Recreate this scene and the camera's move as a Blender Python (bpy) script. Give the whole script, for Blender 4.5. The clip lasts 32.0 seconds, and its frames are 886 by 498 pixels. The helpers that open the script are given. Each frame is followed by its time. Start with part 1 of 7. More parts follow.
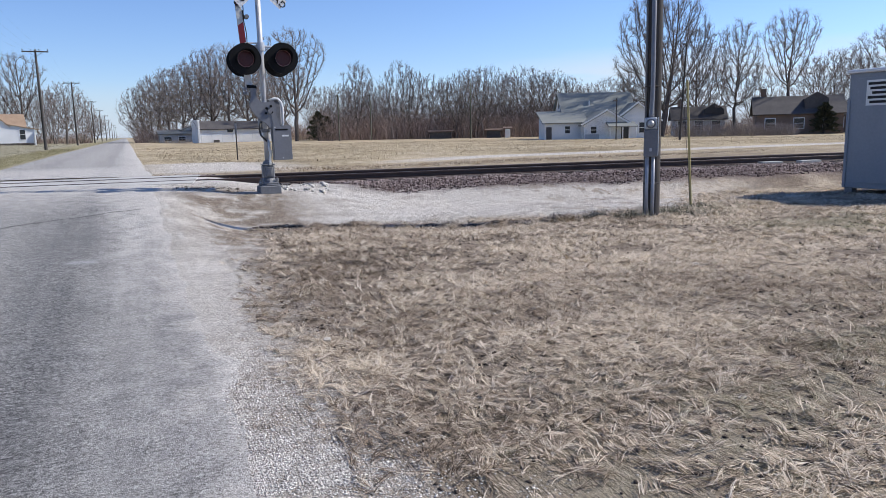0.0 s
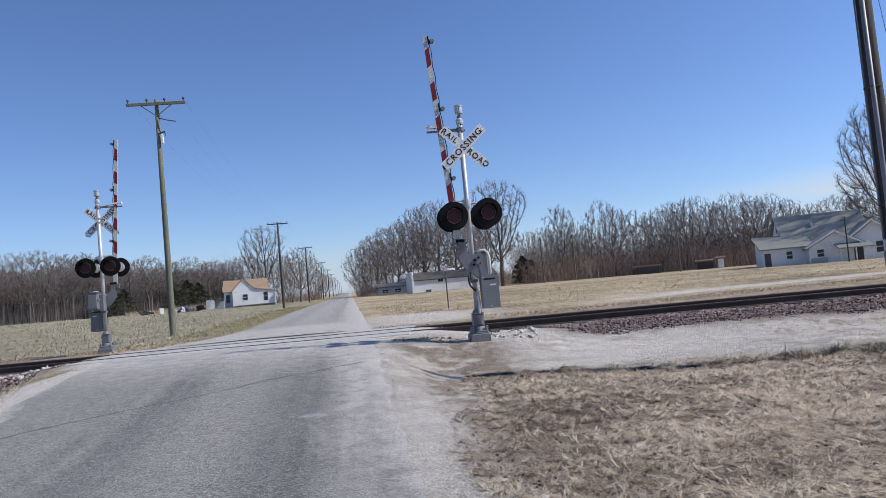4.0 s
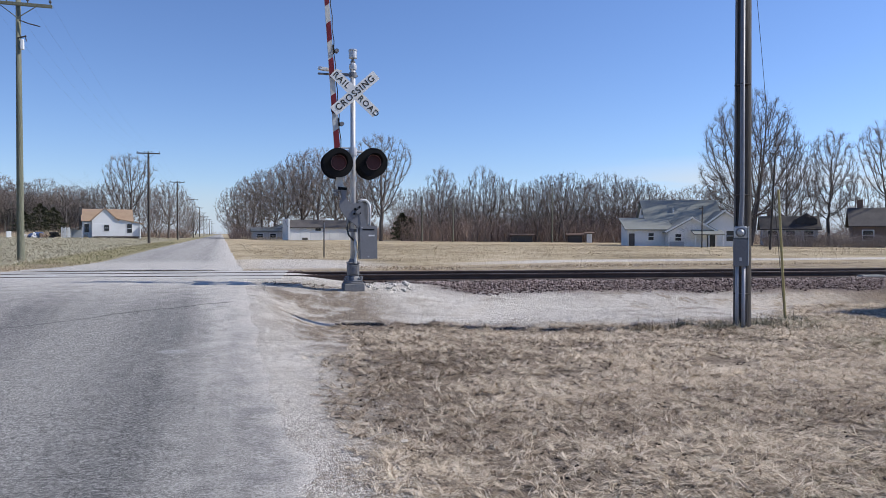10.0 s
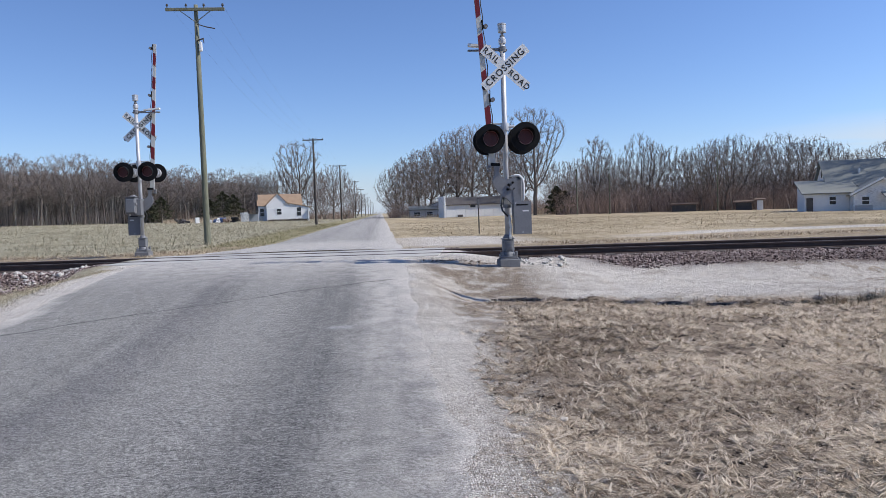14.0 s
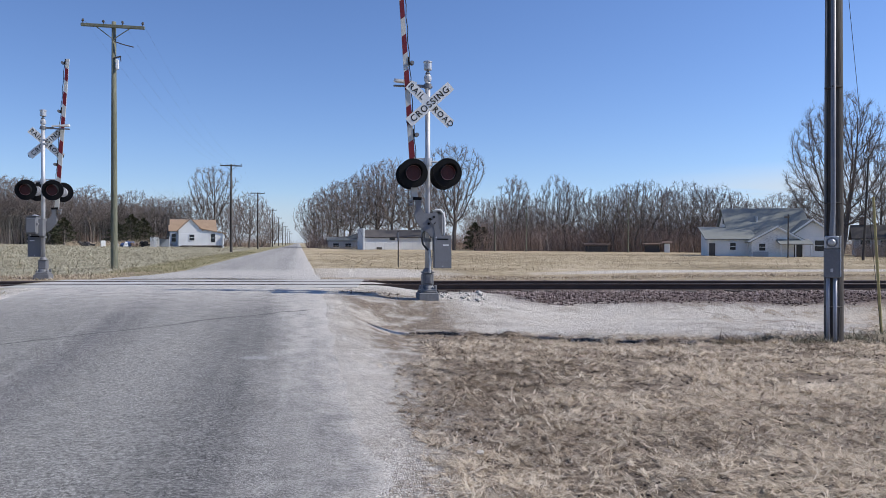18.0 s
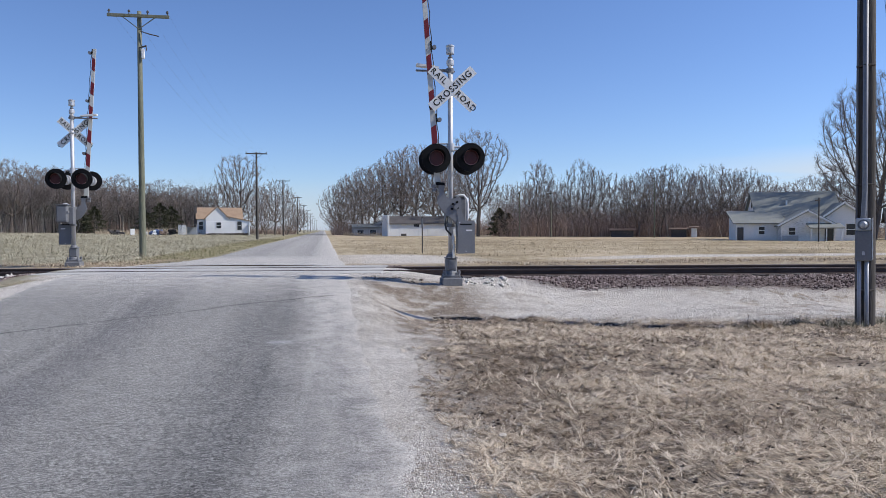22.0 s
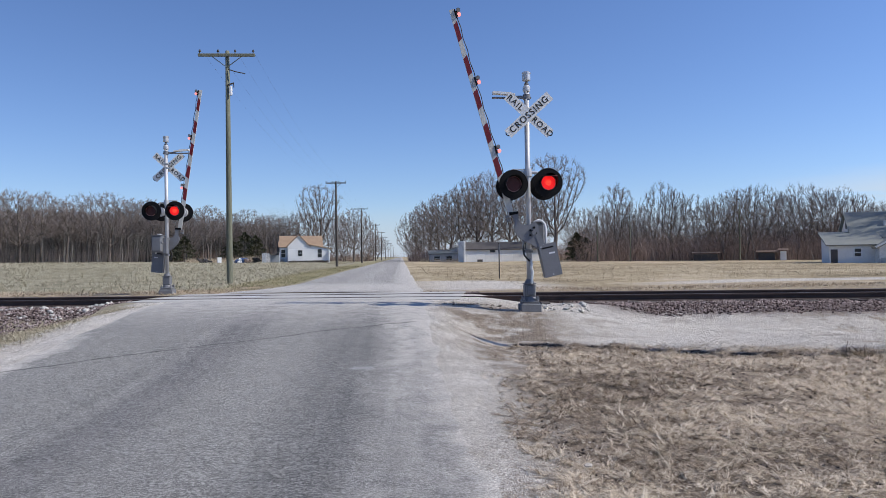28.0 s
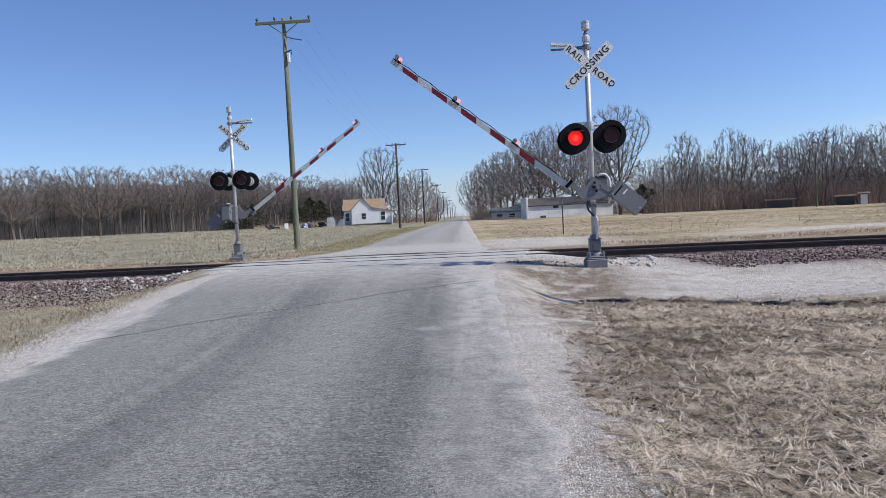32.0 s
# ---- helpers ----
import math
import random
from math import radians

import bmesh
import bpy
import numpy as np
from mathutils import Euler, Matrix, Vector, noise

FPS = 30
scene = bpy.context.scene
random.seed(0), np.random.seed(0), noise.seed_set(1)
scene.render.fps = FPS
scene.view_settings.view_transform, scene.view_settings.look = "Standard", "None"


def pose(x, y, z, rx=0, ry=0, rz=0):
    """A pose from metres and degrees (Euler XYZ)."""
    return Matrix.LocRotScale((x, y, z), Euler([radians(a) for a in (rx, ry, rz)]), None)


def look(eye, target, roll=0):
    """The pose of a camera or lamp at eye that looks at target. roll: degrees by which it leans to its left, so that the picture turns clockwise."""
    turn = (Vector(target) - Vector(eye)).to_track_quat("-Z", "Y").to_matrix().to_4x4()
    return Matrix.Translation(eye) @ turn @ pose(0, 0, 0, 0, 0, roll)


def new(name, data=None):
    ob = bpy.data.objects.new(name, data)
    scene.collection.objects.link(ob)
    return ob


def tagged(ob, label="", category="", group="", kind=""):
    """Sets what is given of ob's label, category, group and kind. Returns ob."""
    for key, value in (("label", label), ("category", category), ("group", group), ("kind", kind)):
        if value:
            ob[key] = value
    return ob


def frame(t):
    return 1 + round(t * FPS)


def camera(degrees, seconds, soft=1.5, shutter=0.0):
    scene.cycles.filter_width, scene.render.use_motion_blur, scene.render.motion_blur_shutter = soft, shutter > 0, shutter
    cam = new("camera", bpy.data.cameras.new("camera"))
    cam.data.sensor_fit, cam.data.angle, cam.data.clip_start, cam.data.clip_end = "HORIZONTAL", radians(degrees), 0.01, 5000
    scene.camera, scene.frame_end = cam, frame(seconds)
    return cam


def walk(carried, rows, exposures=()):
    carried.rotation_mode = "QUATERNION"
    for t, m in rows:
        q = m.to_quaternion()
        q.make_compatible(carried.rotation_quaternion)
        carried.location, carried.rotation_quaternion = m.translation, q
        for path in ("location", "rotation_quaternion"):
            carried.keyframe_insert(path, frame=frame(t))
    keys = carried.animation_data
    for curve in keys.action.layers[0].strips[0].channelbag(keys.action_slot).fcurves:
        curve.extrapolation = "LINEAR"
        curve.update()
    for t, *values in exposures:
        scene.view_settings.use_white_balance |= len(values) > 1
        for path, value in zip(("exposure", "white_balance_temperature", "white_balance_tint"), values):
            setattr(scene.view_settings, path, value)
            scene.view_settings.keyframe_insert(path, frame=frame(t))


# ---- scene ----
cam = camera(63.76, 32.0, soft=0.5)
PATH = [
    (0, (0.056, -0.095, 1.586), (3.993, 8.950, -0.054), -1.30),
    (0.5, (0.023, -0.103, 1.586), (3.575, 9.119, 0.056), -0.10),
    (1, (0.015, -0.101, 1.588), (3.306, 9.207, -0.005), -0.71),
    (1.5, (0.031, -0.112, 1.581), (3.306, 9.177, -0.148), -0.34),
    (2, (0.037, -0.108, 1.590), (3.393, 9.238, 0.409), 2.38),
    (2.5, (0.034, -0.123, 1.571), (3.750, 9.097, 0.483), 1.31),
    (3, (-0.014, -0.124, 1.591), (2.554, 9.486, 0.570), 0.30),
    (3.5, (-0.015, -0.144, 1.606), (1.639, 9.682, 0.761), -1.22),
    (4, (0.032, -0.107, 1.663), (1.378, 9.790, 2.150), -5.24),
    (4.5, (0.036, -0.102, 1.673), (1.761, 9.741, 2.044), -3.99),
    (6.5, (0.033, -0.041, 1.585), (3.822, 9.209, 1.298), 0.69),
    (7, (0.012, -0.047, 1.586), (4.243, 9.013, 1.429), 0.75),
    (7.5, (0.017, -0.055, 1.593), (3.784, 9.208, 1.501), -0.13),
    (8, (-0.001, -0.051, 1.589), (3.643, 9.261, 1.656), 0.93),
    (8.5, (0.020, -0.078, 1.587), (3.329, 9.358, 1.494), -0.06),
    (9, (0.007, -0.058, 1.591), (2.988, 9.488, 1.501), 0.37),
    (9.5, (0.003, -0.073, 1.588), (2.848, 9.512, 1.428), 1.27),
    (10, (0.023, -0.076, 1.591), (2.991, 9.471, 1.380), 0.11),
    (10.5, (0.034, -0.063, 1.585), (3.457, 9.332, 1.422), 0.10),
    (11, (0.037, -0.058, 1.588), (3.458, 9.337, 1.463), 0.19),
    (11.5, (0.029, -0.046, 1.589), (3.321, 9.394, 1.356), 0.72),
    (12, (0.031, -0.056, 1.583), (3.323, 9.383, 1.304), -0.49),
    (12.5, (0.025, -0.060, 1.583), (3.017, 9.473, 1.176), -1.59),
    (13, (-0.024, -0.052, 1.591), (1.781, 9.704, 0.344), -1.46),
    (13.5, (-0.000, -0.010, 1.602), (0.823, 9.903, 0.575), -1.69),
    (14, (0.038, -0.029, 1.601), (0.876, 9.922, 1.071), -1.92),
    (14.5, (-0.003, -0.033, 1.576), (0.737, 9.934, 1.247), 1.00),
    (15, (0.008, -0.045, 1.573), (2.607, 9.608, 1.306), 0.29),
    (15.5, (-0.038, -0.045, 1.586), (1.628, 9.810, 1.261), 1.83),
    (17.5, (-0.006, -0.064, 1.574), (1.520, 9.819, 1.566), -0.39),
    (18, (-0.002, -0.066, 1.595), (1.978, 9.735, 1.515), 0.14),
    (18.5, (0.011, -0.084, 1.571), (2.189, 9.675, 1.387), -0.10),
    (19, (-0.016, -0.078, 1.586), (2.138, 9.687, 1.481), 1.88),
    (19.5, (-0.003, -0.066, 1.583), (2.303, 9.665, 1.538), 1.79),
    (20, (-0.003, -0.016, 1.595), (2.324, 9.709, 1.506), 1.55),
    (20.5, (0.003, -0.065, 1.584), (2.366, 9.651, 1.475), 1.17),
    (21, (-0.004, -0.073, 1.577), (2.217, 9.677, 1.445), 1.08),
    (21.5, (0.004, -0.062, 1.571), (1.490, 9.817, 1.132), 0.47),
    (22, (0.023, -0.057, 1.571), (1.664, 9.803, 1.300), -0.23),
    (22.5, (-0.011, -0.046, 1.581), (1.721, 9.782, 0.939), 1.38),
    (23, (-0.006, -0.042, 1.576), (1.636, 9.814, 1.166), 1.46),
    (23.5, (-0.014, -0.067, 1.574), (1.878, 9.748, 1.301), 1.19),
    (24, (-0.018, -0.084, 1.576), (2.017, 9.706, 1.465), 1.11),
    (24.5, (-0.038, -0.062, 1.571), (1.090, 9.865, 1.151), 0.04),
    (25, (-0.027, -0.049, 1.592), (0.791, 9.917, 1.690), -0.67),
    (25.5, (-0.024, -0.057, 1.592), (0.360, 9.935, 1.746), -0.98),
    (26, (-0.008, -0.064, 1.585), (0.476, 9.923, 1.692), -0.80),
    (26.5, (-0.035, -0.063, 1.583), (0.572, 9.918, 1.628), -0.62),
    (28.5, (-0.020, -0.086, 1.581), (0.528, 9.898, 1.690), -1.05),
    (29, (-0.025, -0.089, 1.571), (0.021, 9.909, 1.386), -0.86),
    (29.5, (-0.052, -0.095, 1.576), (-0.367, 9.895, 1.262), -1.02),
    (30, (-0.050, -0.087, 1.585), (-0.573, 9.891, 1.185), -1.87),
    (30.5, (-0.053, -0.093, 1.589), (-0.780, 9.861, 0.957), -2.02),
    (31, (-0.048, -0.083, 1.589), (-0.616, 9.879, 0.936), -2.51),
    (31.5, (-0.041, -0.071, 1.596), (-0.413, 9.904, 0.984), -2.73),
    (32, (-0.023, -0.074, 1.598), (-0.337, 9.911, 1.148), -3.04),
]
walk(cam, [(t, look(eye, target, roll)) for t, eye, target, roll in PATH], [(0, 0.13), (3.3, 0.06), (4.0, -0.07), (4.5, -0.07), (6.5, 0.02), (13, 0.02), (18, -0.03), (23.5, -0.01), (26, -0.08), (32, -0.03)])

# ---- world and sun ----
SUN_DIR = Vector((0.715, -0.177, 0.676)).normalized()      # towards the sun
SUN_ELEV = math.asin(SUN_DIR.z)
world = bpy.data.worlds.new("sky")
scene.world = world
world.use_nodes = True
wn = world.node_tree
sky = wn.nodes.new("ShaderNodeTexSky")
sky.sky_type = 'NISHITA'
sky.sun_disc = False
sky.sun_elevation = SUN_ELEV
sky.sun_rotation = math.atan2(SUN_DIR.x, SUN_DIR.y)
sky.air_density, sky.dust_density, sky.ozone_density = 1.0, 0.0, 4.0
blue = wn.nodes.new("ShaderNodeMix")
blue.data_type, blue.blend_type = 'RGBA', 'MULTIPLY'
blue.inputs[0].default_value = 1.0
blue.inputs[7].default_value = (0.90, 0.98, 1.25, 1)
# a thin bank of white cloud low over the houses
wt = wn.nodes.new("ShaderNodeTexCoord")
wm = wn.nodes.new("ShaderNodeMapping")
wm.inputs["Scale"].default_value = (2.2, 2.2, 26.0)
wn.links.new(wt.outputs["Generated"], wm.inputs[0])
puff = wn.nodes.new("ShaderNodeTexNoise")
puff.inputs["Scale"].default_value, puff.inputs["Detail"].default_value = 1.6, 4
wn.links.new(wm.outputs[0], puff.inputs["Vector"])
sep = wn.nodes.new("ShaderNodeSeparateXYZ")
wn.links.new(wt.outputs["Generated"], sep.inputs[0])


def sky_ramp(src, stops):
    r = wn.nodes.new("ShaderNodeValToRGB")
    el = r.color_ramp.elements
    while len(el) < len(stops):
        el.new(0.5)
    for e, (p, v) in zip(el, stops):
        e.position, e.color = p, (v, v, v, 1)
    wn.links.new(src, r.inputs[0])
    return r.outputs[0]


def sky_times(a, b):
    k = wn.nodes.new("ShaderNodeMath")
    k.operation = 'MULTIPLY'
    wn.links.new(a, k.inputs[0])
    wn.links.new(b, k.inputs[1])
    return k.outputs[0]


aureole = wn.nodes.new("ShaderNodeMath")
aureole.operation = 'MULTIPLY_ADD'
wn.links.new(sep.outputs[0], aureole.inputs[0])
aureole.inputs[1].default_value, aureole.inputs[2].default_value = 0.17, 1.0
bright = wn.nodes.new("ShaderNodeVectorMath")
bright.operation = 'SCALE'
wn.links.new(sky.outputs[0], bright.inputs[0])
wn.links.new(aureole.outputs[0], bright.inputs["Scale"])
wn.links.new(bright.outputs[0], blue.inputs[6])
cloud = sky_times(sky_ramp(sep.outputs[2], [(0.0, 0.75), (0.075, 0.75), (0.105, 0.0)]), sky_ramp(puff.outputs[0], [(0.36, 0.0), (0.52, 1.0)]))
cloud = sky_times(cloud, sky_ramp(sep.outputs[0], [(0.44, 0.0), (0.62, 1.0)]))
bank = wn.nodes.new("ShaderNodeMix")
bank.data_type = 'RGBA'
wn.links.new(cloud, bank.inputs[0])
wn.links.new(blue.outputs[2], bank.inputs[6])
bank.inputs[7].default_value = (6.0, 6.6, 7.4, 1)
haze = wn.nodes.new("ShaderNodeMix")
haze.data_type = 'RGBA'
wn.links.new(sky_ramp(sep.outputs[2], [(0.0, 0.8), (0.02, 0.65), (0.07, 0.0)]), haze.inputs[0])
wn.links.new(bank.outputs[2], haze.inputs[6])
haze.inputs[7].default_value = (4.6, 5.5, 6.9, 1)
wn.links.new(haze.outputs[2], wn.nodes["Background"].inputs[0])
wn.nodes["Background"].inputs[1].default_value = 0.110
sun_data = bpy.data.lights.new("sun", 'SUN')
sun_data.energy = 4.6
sun_data.angle = radians(0.5)
sun_data.color = (1.0, 0.95, 0.88)
sun = new("sun", sun_data)
sun.matrix_world = look((0, 0, 60), (Vector((0, 0, 60)) - SUN_DIR))


# ---- materials ----
def mat(name, stops, scale=4.0, fine=40.0, rough=0.8, metal=0.0, bump=0.3, island=0.0, obj=0.0, stretch=(1, 1, 1), spec=0.4, depth=0.02):
    """A procedural surface: a colour ramp over noise at two scales, with relief."""
    m = bpy.data.materials.new(name)
    m.use_nodes = True
    nt = m.node_tree
    n, l = nt.nodes, nt.links
    b = n["Principled BSDF"]
    tc = n.new("ShaderNodeTexCoord")
    mp = n.new("ShaderNodeMapping")
    mp.inputs["Scale"].default_value = stretch
    l.new(tc.outputs["Object"], mp.inputs[0])
    big = n.new("ShaderNodeTexNoise")
    big.inputs["Scale"].default_value, big.inputs["Detail"].default_value = scale, 6
    sm = n.new("ShaderNodeTexNoise")
    sm.inputs["Scale"].default_value, sm.inputs["Detail"].default_value = fine, 4
    l.new(mp.outputs[0], big.inputs["Vector"])
    l.new(mp.outputs[0], sm.inputs["Vector"])
    mx = n.new("ShaderNodeMix")
    mx.inputs[0].default_value = 0.5
    l.new(big.outputs[0], mx.inputs[2])
    l.new(sm.outputs[0], mx.inputs[3])
    fac = mx.outputs[0]
    for amount, node, out in ((island, "ShaderNodeNewGeometry", "Random Per Island"), (obj, "ShaderNodeObjectInfo", "Random")):
        if amount:
            r = n.new(node)
            k = n.new("ShaderNodeMath")
            k.operation = 'MULTIPLY_ADD'
            k.inputs[1].default_value, k.inputs[2].default_value = amount, -amount / 2
            l.new(r.outputs[out], k.inputs[0])
            a = n.new("ShaderNodeMath")
            l.new(fac, a.inputs[0])
            l.new(k.outputs[0], a.inputs[1])
            fac = a.outputs[0]
    ramp = n.new("ShaderNodeValToRGB")
    el = ramp.color_ramp.elements
    while len(el) < len(stops):
        el.new(0.5)
    lo, hi = 0.3, 0.7
    for i, c in enumerate(stops):
        el[i].position = lo + (hi - lo) * i / max(1, len(stops) - 1)
        el[i].color = (*c, 1)
    l.new(fac, ramp.inputs[0])
    l.new(ramp.outputs[0], b.inputs["Base Color"])
    b.inputs["Roughness"].default_value = rough
    b.inputs["Metallic"].default_value = metal
    b.inputs["Specular IOR Level"].default_value = spec
    if bump:
        bp = n.new("ShaderNodeBump")
        bp.inputs["Strength"].default_value, bp.inputs["Distance"].default_value = bump, depth
        l.new(sm.outputs[0], bp.inputs["Height"])
        l.new(bp.outputs[0], b.inputs["Normal"])
    return m


def glow(name, colour, strength):
    m = bpy.data.materials.new(name)
    m.use_nodes = True
    b = m.node_tree.nodes["Principled BSDF"]
    b.inputs["Base Color"].default_value = (*colour, 1)
    b.inputs["Emission Color"].default_value = (*colour, 1)
    b.inputs["Emission Strength"].default_value = strength
    return m


class Zones:
    """A ground material whose kinds of soil lie in zones of the plan, with ragged borders."""

    def __init__(self, name, rough=0.9):
        self.m = bpy.data.materials.new(name)
        self.m.use_nodes = True
        self.n, self.l = self.m.node_tree.nodes, self.m.node_tree.links
        self.b = self.n["Principled BSDF"]
        self.b.inputs["Roughness"].default_value = rough
        self.b.inputs["Specular IOR Level"].default_value = 0.2
        g = self.n.new("ShaderNodeNewGeometry")
        self.pos = g.outputs["Position"]
        s = self.n.new("ShaderNodeSeparateXYZ")
        self.l.new(self.pos, s.inputs[0])
        self.x, self.y = s.outputs[0], s.outputs[1]

    def math(self, op, a, b=0.0, c=0.0):
        k = self.n.new("ShaderNodeMath")
        k.operation = op
        for i, v in enumerate((a, b, c)):
            if isinstance(v, (int, float)):
                k.inputs[i].default_value = v
            else:
                self.l.new(v, k.inputs[i])
        return k.outputs[0]

    def noise(self, scale, detail=5, stretch=(1, 1, 1), rough=0.55, turn=0.0):
        mp = self.n.new("ShaderNodeMapping")
        mp.inputs["Rotation"].default_value = (0, 0, radians(turn))
        mp.inputs["Scale"].default_value = stretch
        self.l.new(self.pos, mp.inputs[0])
        t = self.n.new("ShaderNodeTexNoise")
        t.inputs["Scale"].default_value, t.inputs["Detail"].default_value, t.inputs["Roughness"].default_value = scale, detail, rough
        self.l.new(mp.outputs[0], t.inputs["Vector"])
        return t.outputs[0]

    def ramp(self, fac, stops, lo=0.32, hi=0.68):
        r = self.n.new("ShaderNodeValToRGB")
        el = r.color_ramp.elements
        while len(el) < len(stops):
            el.new(0.5)
        for i, c in enumerate(stops):
            el[i].position = lo + (hi - lo) * i / max(1, len(stops) - 1)
            el[i].color = (*c, 1) if not isinstance(c, float) else (c, c, c, 1)
        self.l.new(fac, r.inputs[0])
        return r.outputs[0]

    def band(self, v, a, b, soft, ragged=None, amount=0.0):
        """1 where a < v < b, with soft borders."""
        if ragged is not None:
            v = self.math('ADD', v, self.math('MULTIPLY_ADD', ragged, amount, -amount / 2))
        out = None
        for edge, up in ((a, True), (b, False)):
            if edge is None:
                continue
            t = self.math('DIVIDE', self.math('SUBTRACT', v, edge) if up else self.math('SUBTRACT', edge, v), soft)
            t = self.math('MINIMUM', self.math('MAXIMUM', self.math('ADD', t, 0.5), 0.0), 1.0)
            out = t if out is None else self.math('MULTIPLY', out, t)
        return out

    def mix(self, fac, a, b):
        k = self.n.new("ShaderNodeMix")
        k.data_type = 'RGBA'
        if isinstance(fac, (int, float)):
            k.inputs[0].default_value = fac
        else:
            self.l.new(fac, k.inputs[0])
        self.l.new(a, k.inputs[6])
        self.l.new(b, k.inputs[7])
        return k.outputs[2]

    def finish(self, colour, height, strength, distance):
        self.l.new(colour, self.b.inputs["Base Color"])
        bp = self.n.new("ShaderNodeBump")
        bp.inputs["Strength"].default_value, bp.inputs["Distance"].default_value = strength, distance
        self.l.new(height, bp.inputs["Height"])
        self.l.new(bp.outputs[0], self.b.inputs["Normal"])
        return self.m


# the railway runs along y = TRACK_Y - TRACK_K * x
TRACK_Y, TRACK_K = 18.95, 0.1335


def ground_material():
    z = Zones("ground_soil")
    d = z.math('MULTIPLY', z.math('SUBTRACT', z.math('MULTIPLY_ADD', z.x, TRACK_K, z.y), TRACK_Y), 0.991)
    n1, n2, n3 = z.noise(0.35), z.noise(1.7, 6), z.noise(9, 6)
    fine, grit = z.noise(55, 5), z.noise(140, 3)
    both = z.math('MULTIPLY_ADD', n2, 0.5, z.math('MULTIPLY', fine, 0.5))
    # lying stalks, a few millimetres wide, in four directions
    stalks = z.noise(95, 2, (1, 0.10, 1), 0.5, 62)
    for turn, size in ((-70, 80), (15, 100), (-28, 88)):
        stalks = z.math('MAXIMUM', stalks, z.noise(size, 2, (1, 0.10, 1), 0.5, turn))
    stalks = z.math('SUBTRACT', stalks, 0.13)
    matted = z.math('MULTIPLY_ADD', z.noise(14, 5, (1, 1, 1), 0.7), 0.30, z.math('MULTIPLY', stalks, 0.70))
    straw = z.ramp(z.math('MULTIPLY_ADD', n3, 0.20, z.math('MULTIPLY', matted, 0.80)), [(0.075, 0.054, 0.038), (0.35, 0.279, 0.207), (0.66, 0.56, 0.435)], 0.38, 0.64)
    soil = z.ramp(matted, [(0.06, 0.043, 0.031), (0.26, 0.202, 0.149), (0.46, 0.375, 0.285)], 0.38, 0.66)
    grass = z.mix(z.ramp(z.math('MULTIPLY_ADD', n2, 0.4, z.math('MULTIPLY', n3, 0.6)), [0.0, 0.95], 0.44, 0.58), straw, soil)
    far_n = z.noise(0.12, 6)
    lawn = z.ramp(z.math('MULTIPLY_ADD', far_n, 0.5, z.math('MULTIPLY', z.noise(3.0, 6, (1, 0.5, 1)), 0.5)), [(0.20, 0.155, 0.09), (0.43, 0.345, 0.215), (0.62, 0.515, 0.36)], 0.36, 0.64)
    stubble = z.ramp(z.math('MULTIPLY_ADD', z.noise(0.9, 7, (1.0, 0.45, 1), 0.75), 0.6, z.math('MULTIPLY', z.noise(7.0, 6), 0.4)), [(0.13, 0.12, 0.075), (0.30, 0.27, 0.18), (0.48, 0.44, 0.32)], 0.36, 0.62)
    gravel = z.ramp(z.math('MULTIPLY_ADD', grit, 0.45, z.math('MULTIPLY', fine, 0.55)), [(0.22, 0.195, 0.165), (0.64, 0.59, 0.525), (0.86, 0.815, 0.745)], 0.41, 0.58)
    grey_gravel = z.ramp(z.math('MULTIPLY_ADD', grit, 0.45, z.math('MULTIPLY', fine, 0.55)), [(0.14, 0.12, 0.10), (0.44, 0.395, 0.345), (0.72, 0.67, 0.60)], 0.41, 0.58)
    ruts = z.noise(1.5, 7, (0.30, 1.7, 1), 0.65)
    gravel = z.mix(z.ramp(z.math('MULTIPLY_ADD', ruts, 0.6, z.math('MULTIPLY', n3, 0.4)), [0.45, 0.0], 0.42, 0.52), gravel, grey_gravel)
    stone = z.ramp(z.math('MULTIPLY_ADD', grit, 0.5, z.math('MULTIPLY', z.noise(22, 3), 0.5)), [(0.05, 0.034, 0.03), (0.19, 0.14, 0.125), (0.40, 0.33, 0.30)])
    pale = z.ramp(z.math('MULTIPLY_ADD', n3, 0.2, z.math('MULTIPLY', matted, 0.8)), [(0.22, 0.168, 0.118), (0.56, 0.465, 0.35), (0.80, 0.70, 0.555)], 0.38, 0.64)
    grass = z.mix(z.math('MULTIPLY', z.ramp(z.noise(0.55, 5, (1, 1.6, 1)), [0.0, 1.0], 0.48, 0.62), z.band(z.x, 3.5, None, 3.0)), grass, pale)
    moss = z.ramp(fine, [(0.12, 0.12, 0.05), (0.30, 0.29, 0.14)])
    green = z.math('MULTIPLY', z.math('MULTIPLY', z.band(z.x, 9.0, 11.8, 1.2, n2, 2.0), z.band(z.y, 7.0, 8.3, 0.9, n2, 1.2)), z.ramp(n3, [0.0, 0.8], 0.4, 0.6))
    col = z.mix(green, grass, moss)
    olive = z.ramp(z.math('MULTIPLY_ADD', n3, 0.25, z.math('MULTIPLY', matted, 0.75)), [(0.15, 0.13, 0.085), (0.40, 0.355, 0.25), (0.62, 0.56, 0.43)])
    damp = z.math('MULTIPLY', z.math('MULTIPLY', z.band(z.y, None, 3.6, 2.0, n2, 1.5), z.band(z.x, 1.6, None, 1.5)), z.ramp(n2, [0.1, 0.7], 0.40, 0.60))
    col = z.mix(damp, col, olive)
    col = z.mix(z.band(z.x, None, -5.5, 0.8), col, olive)
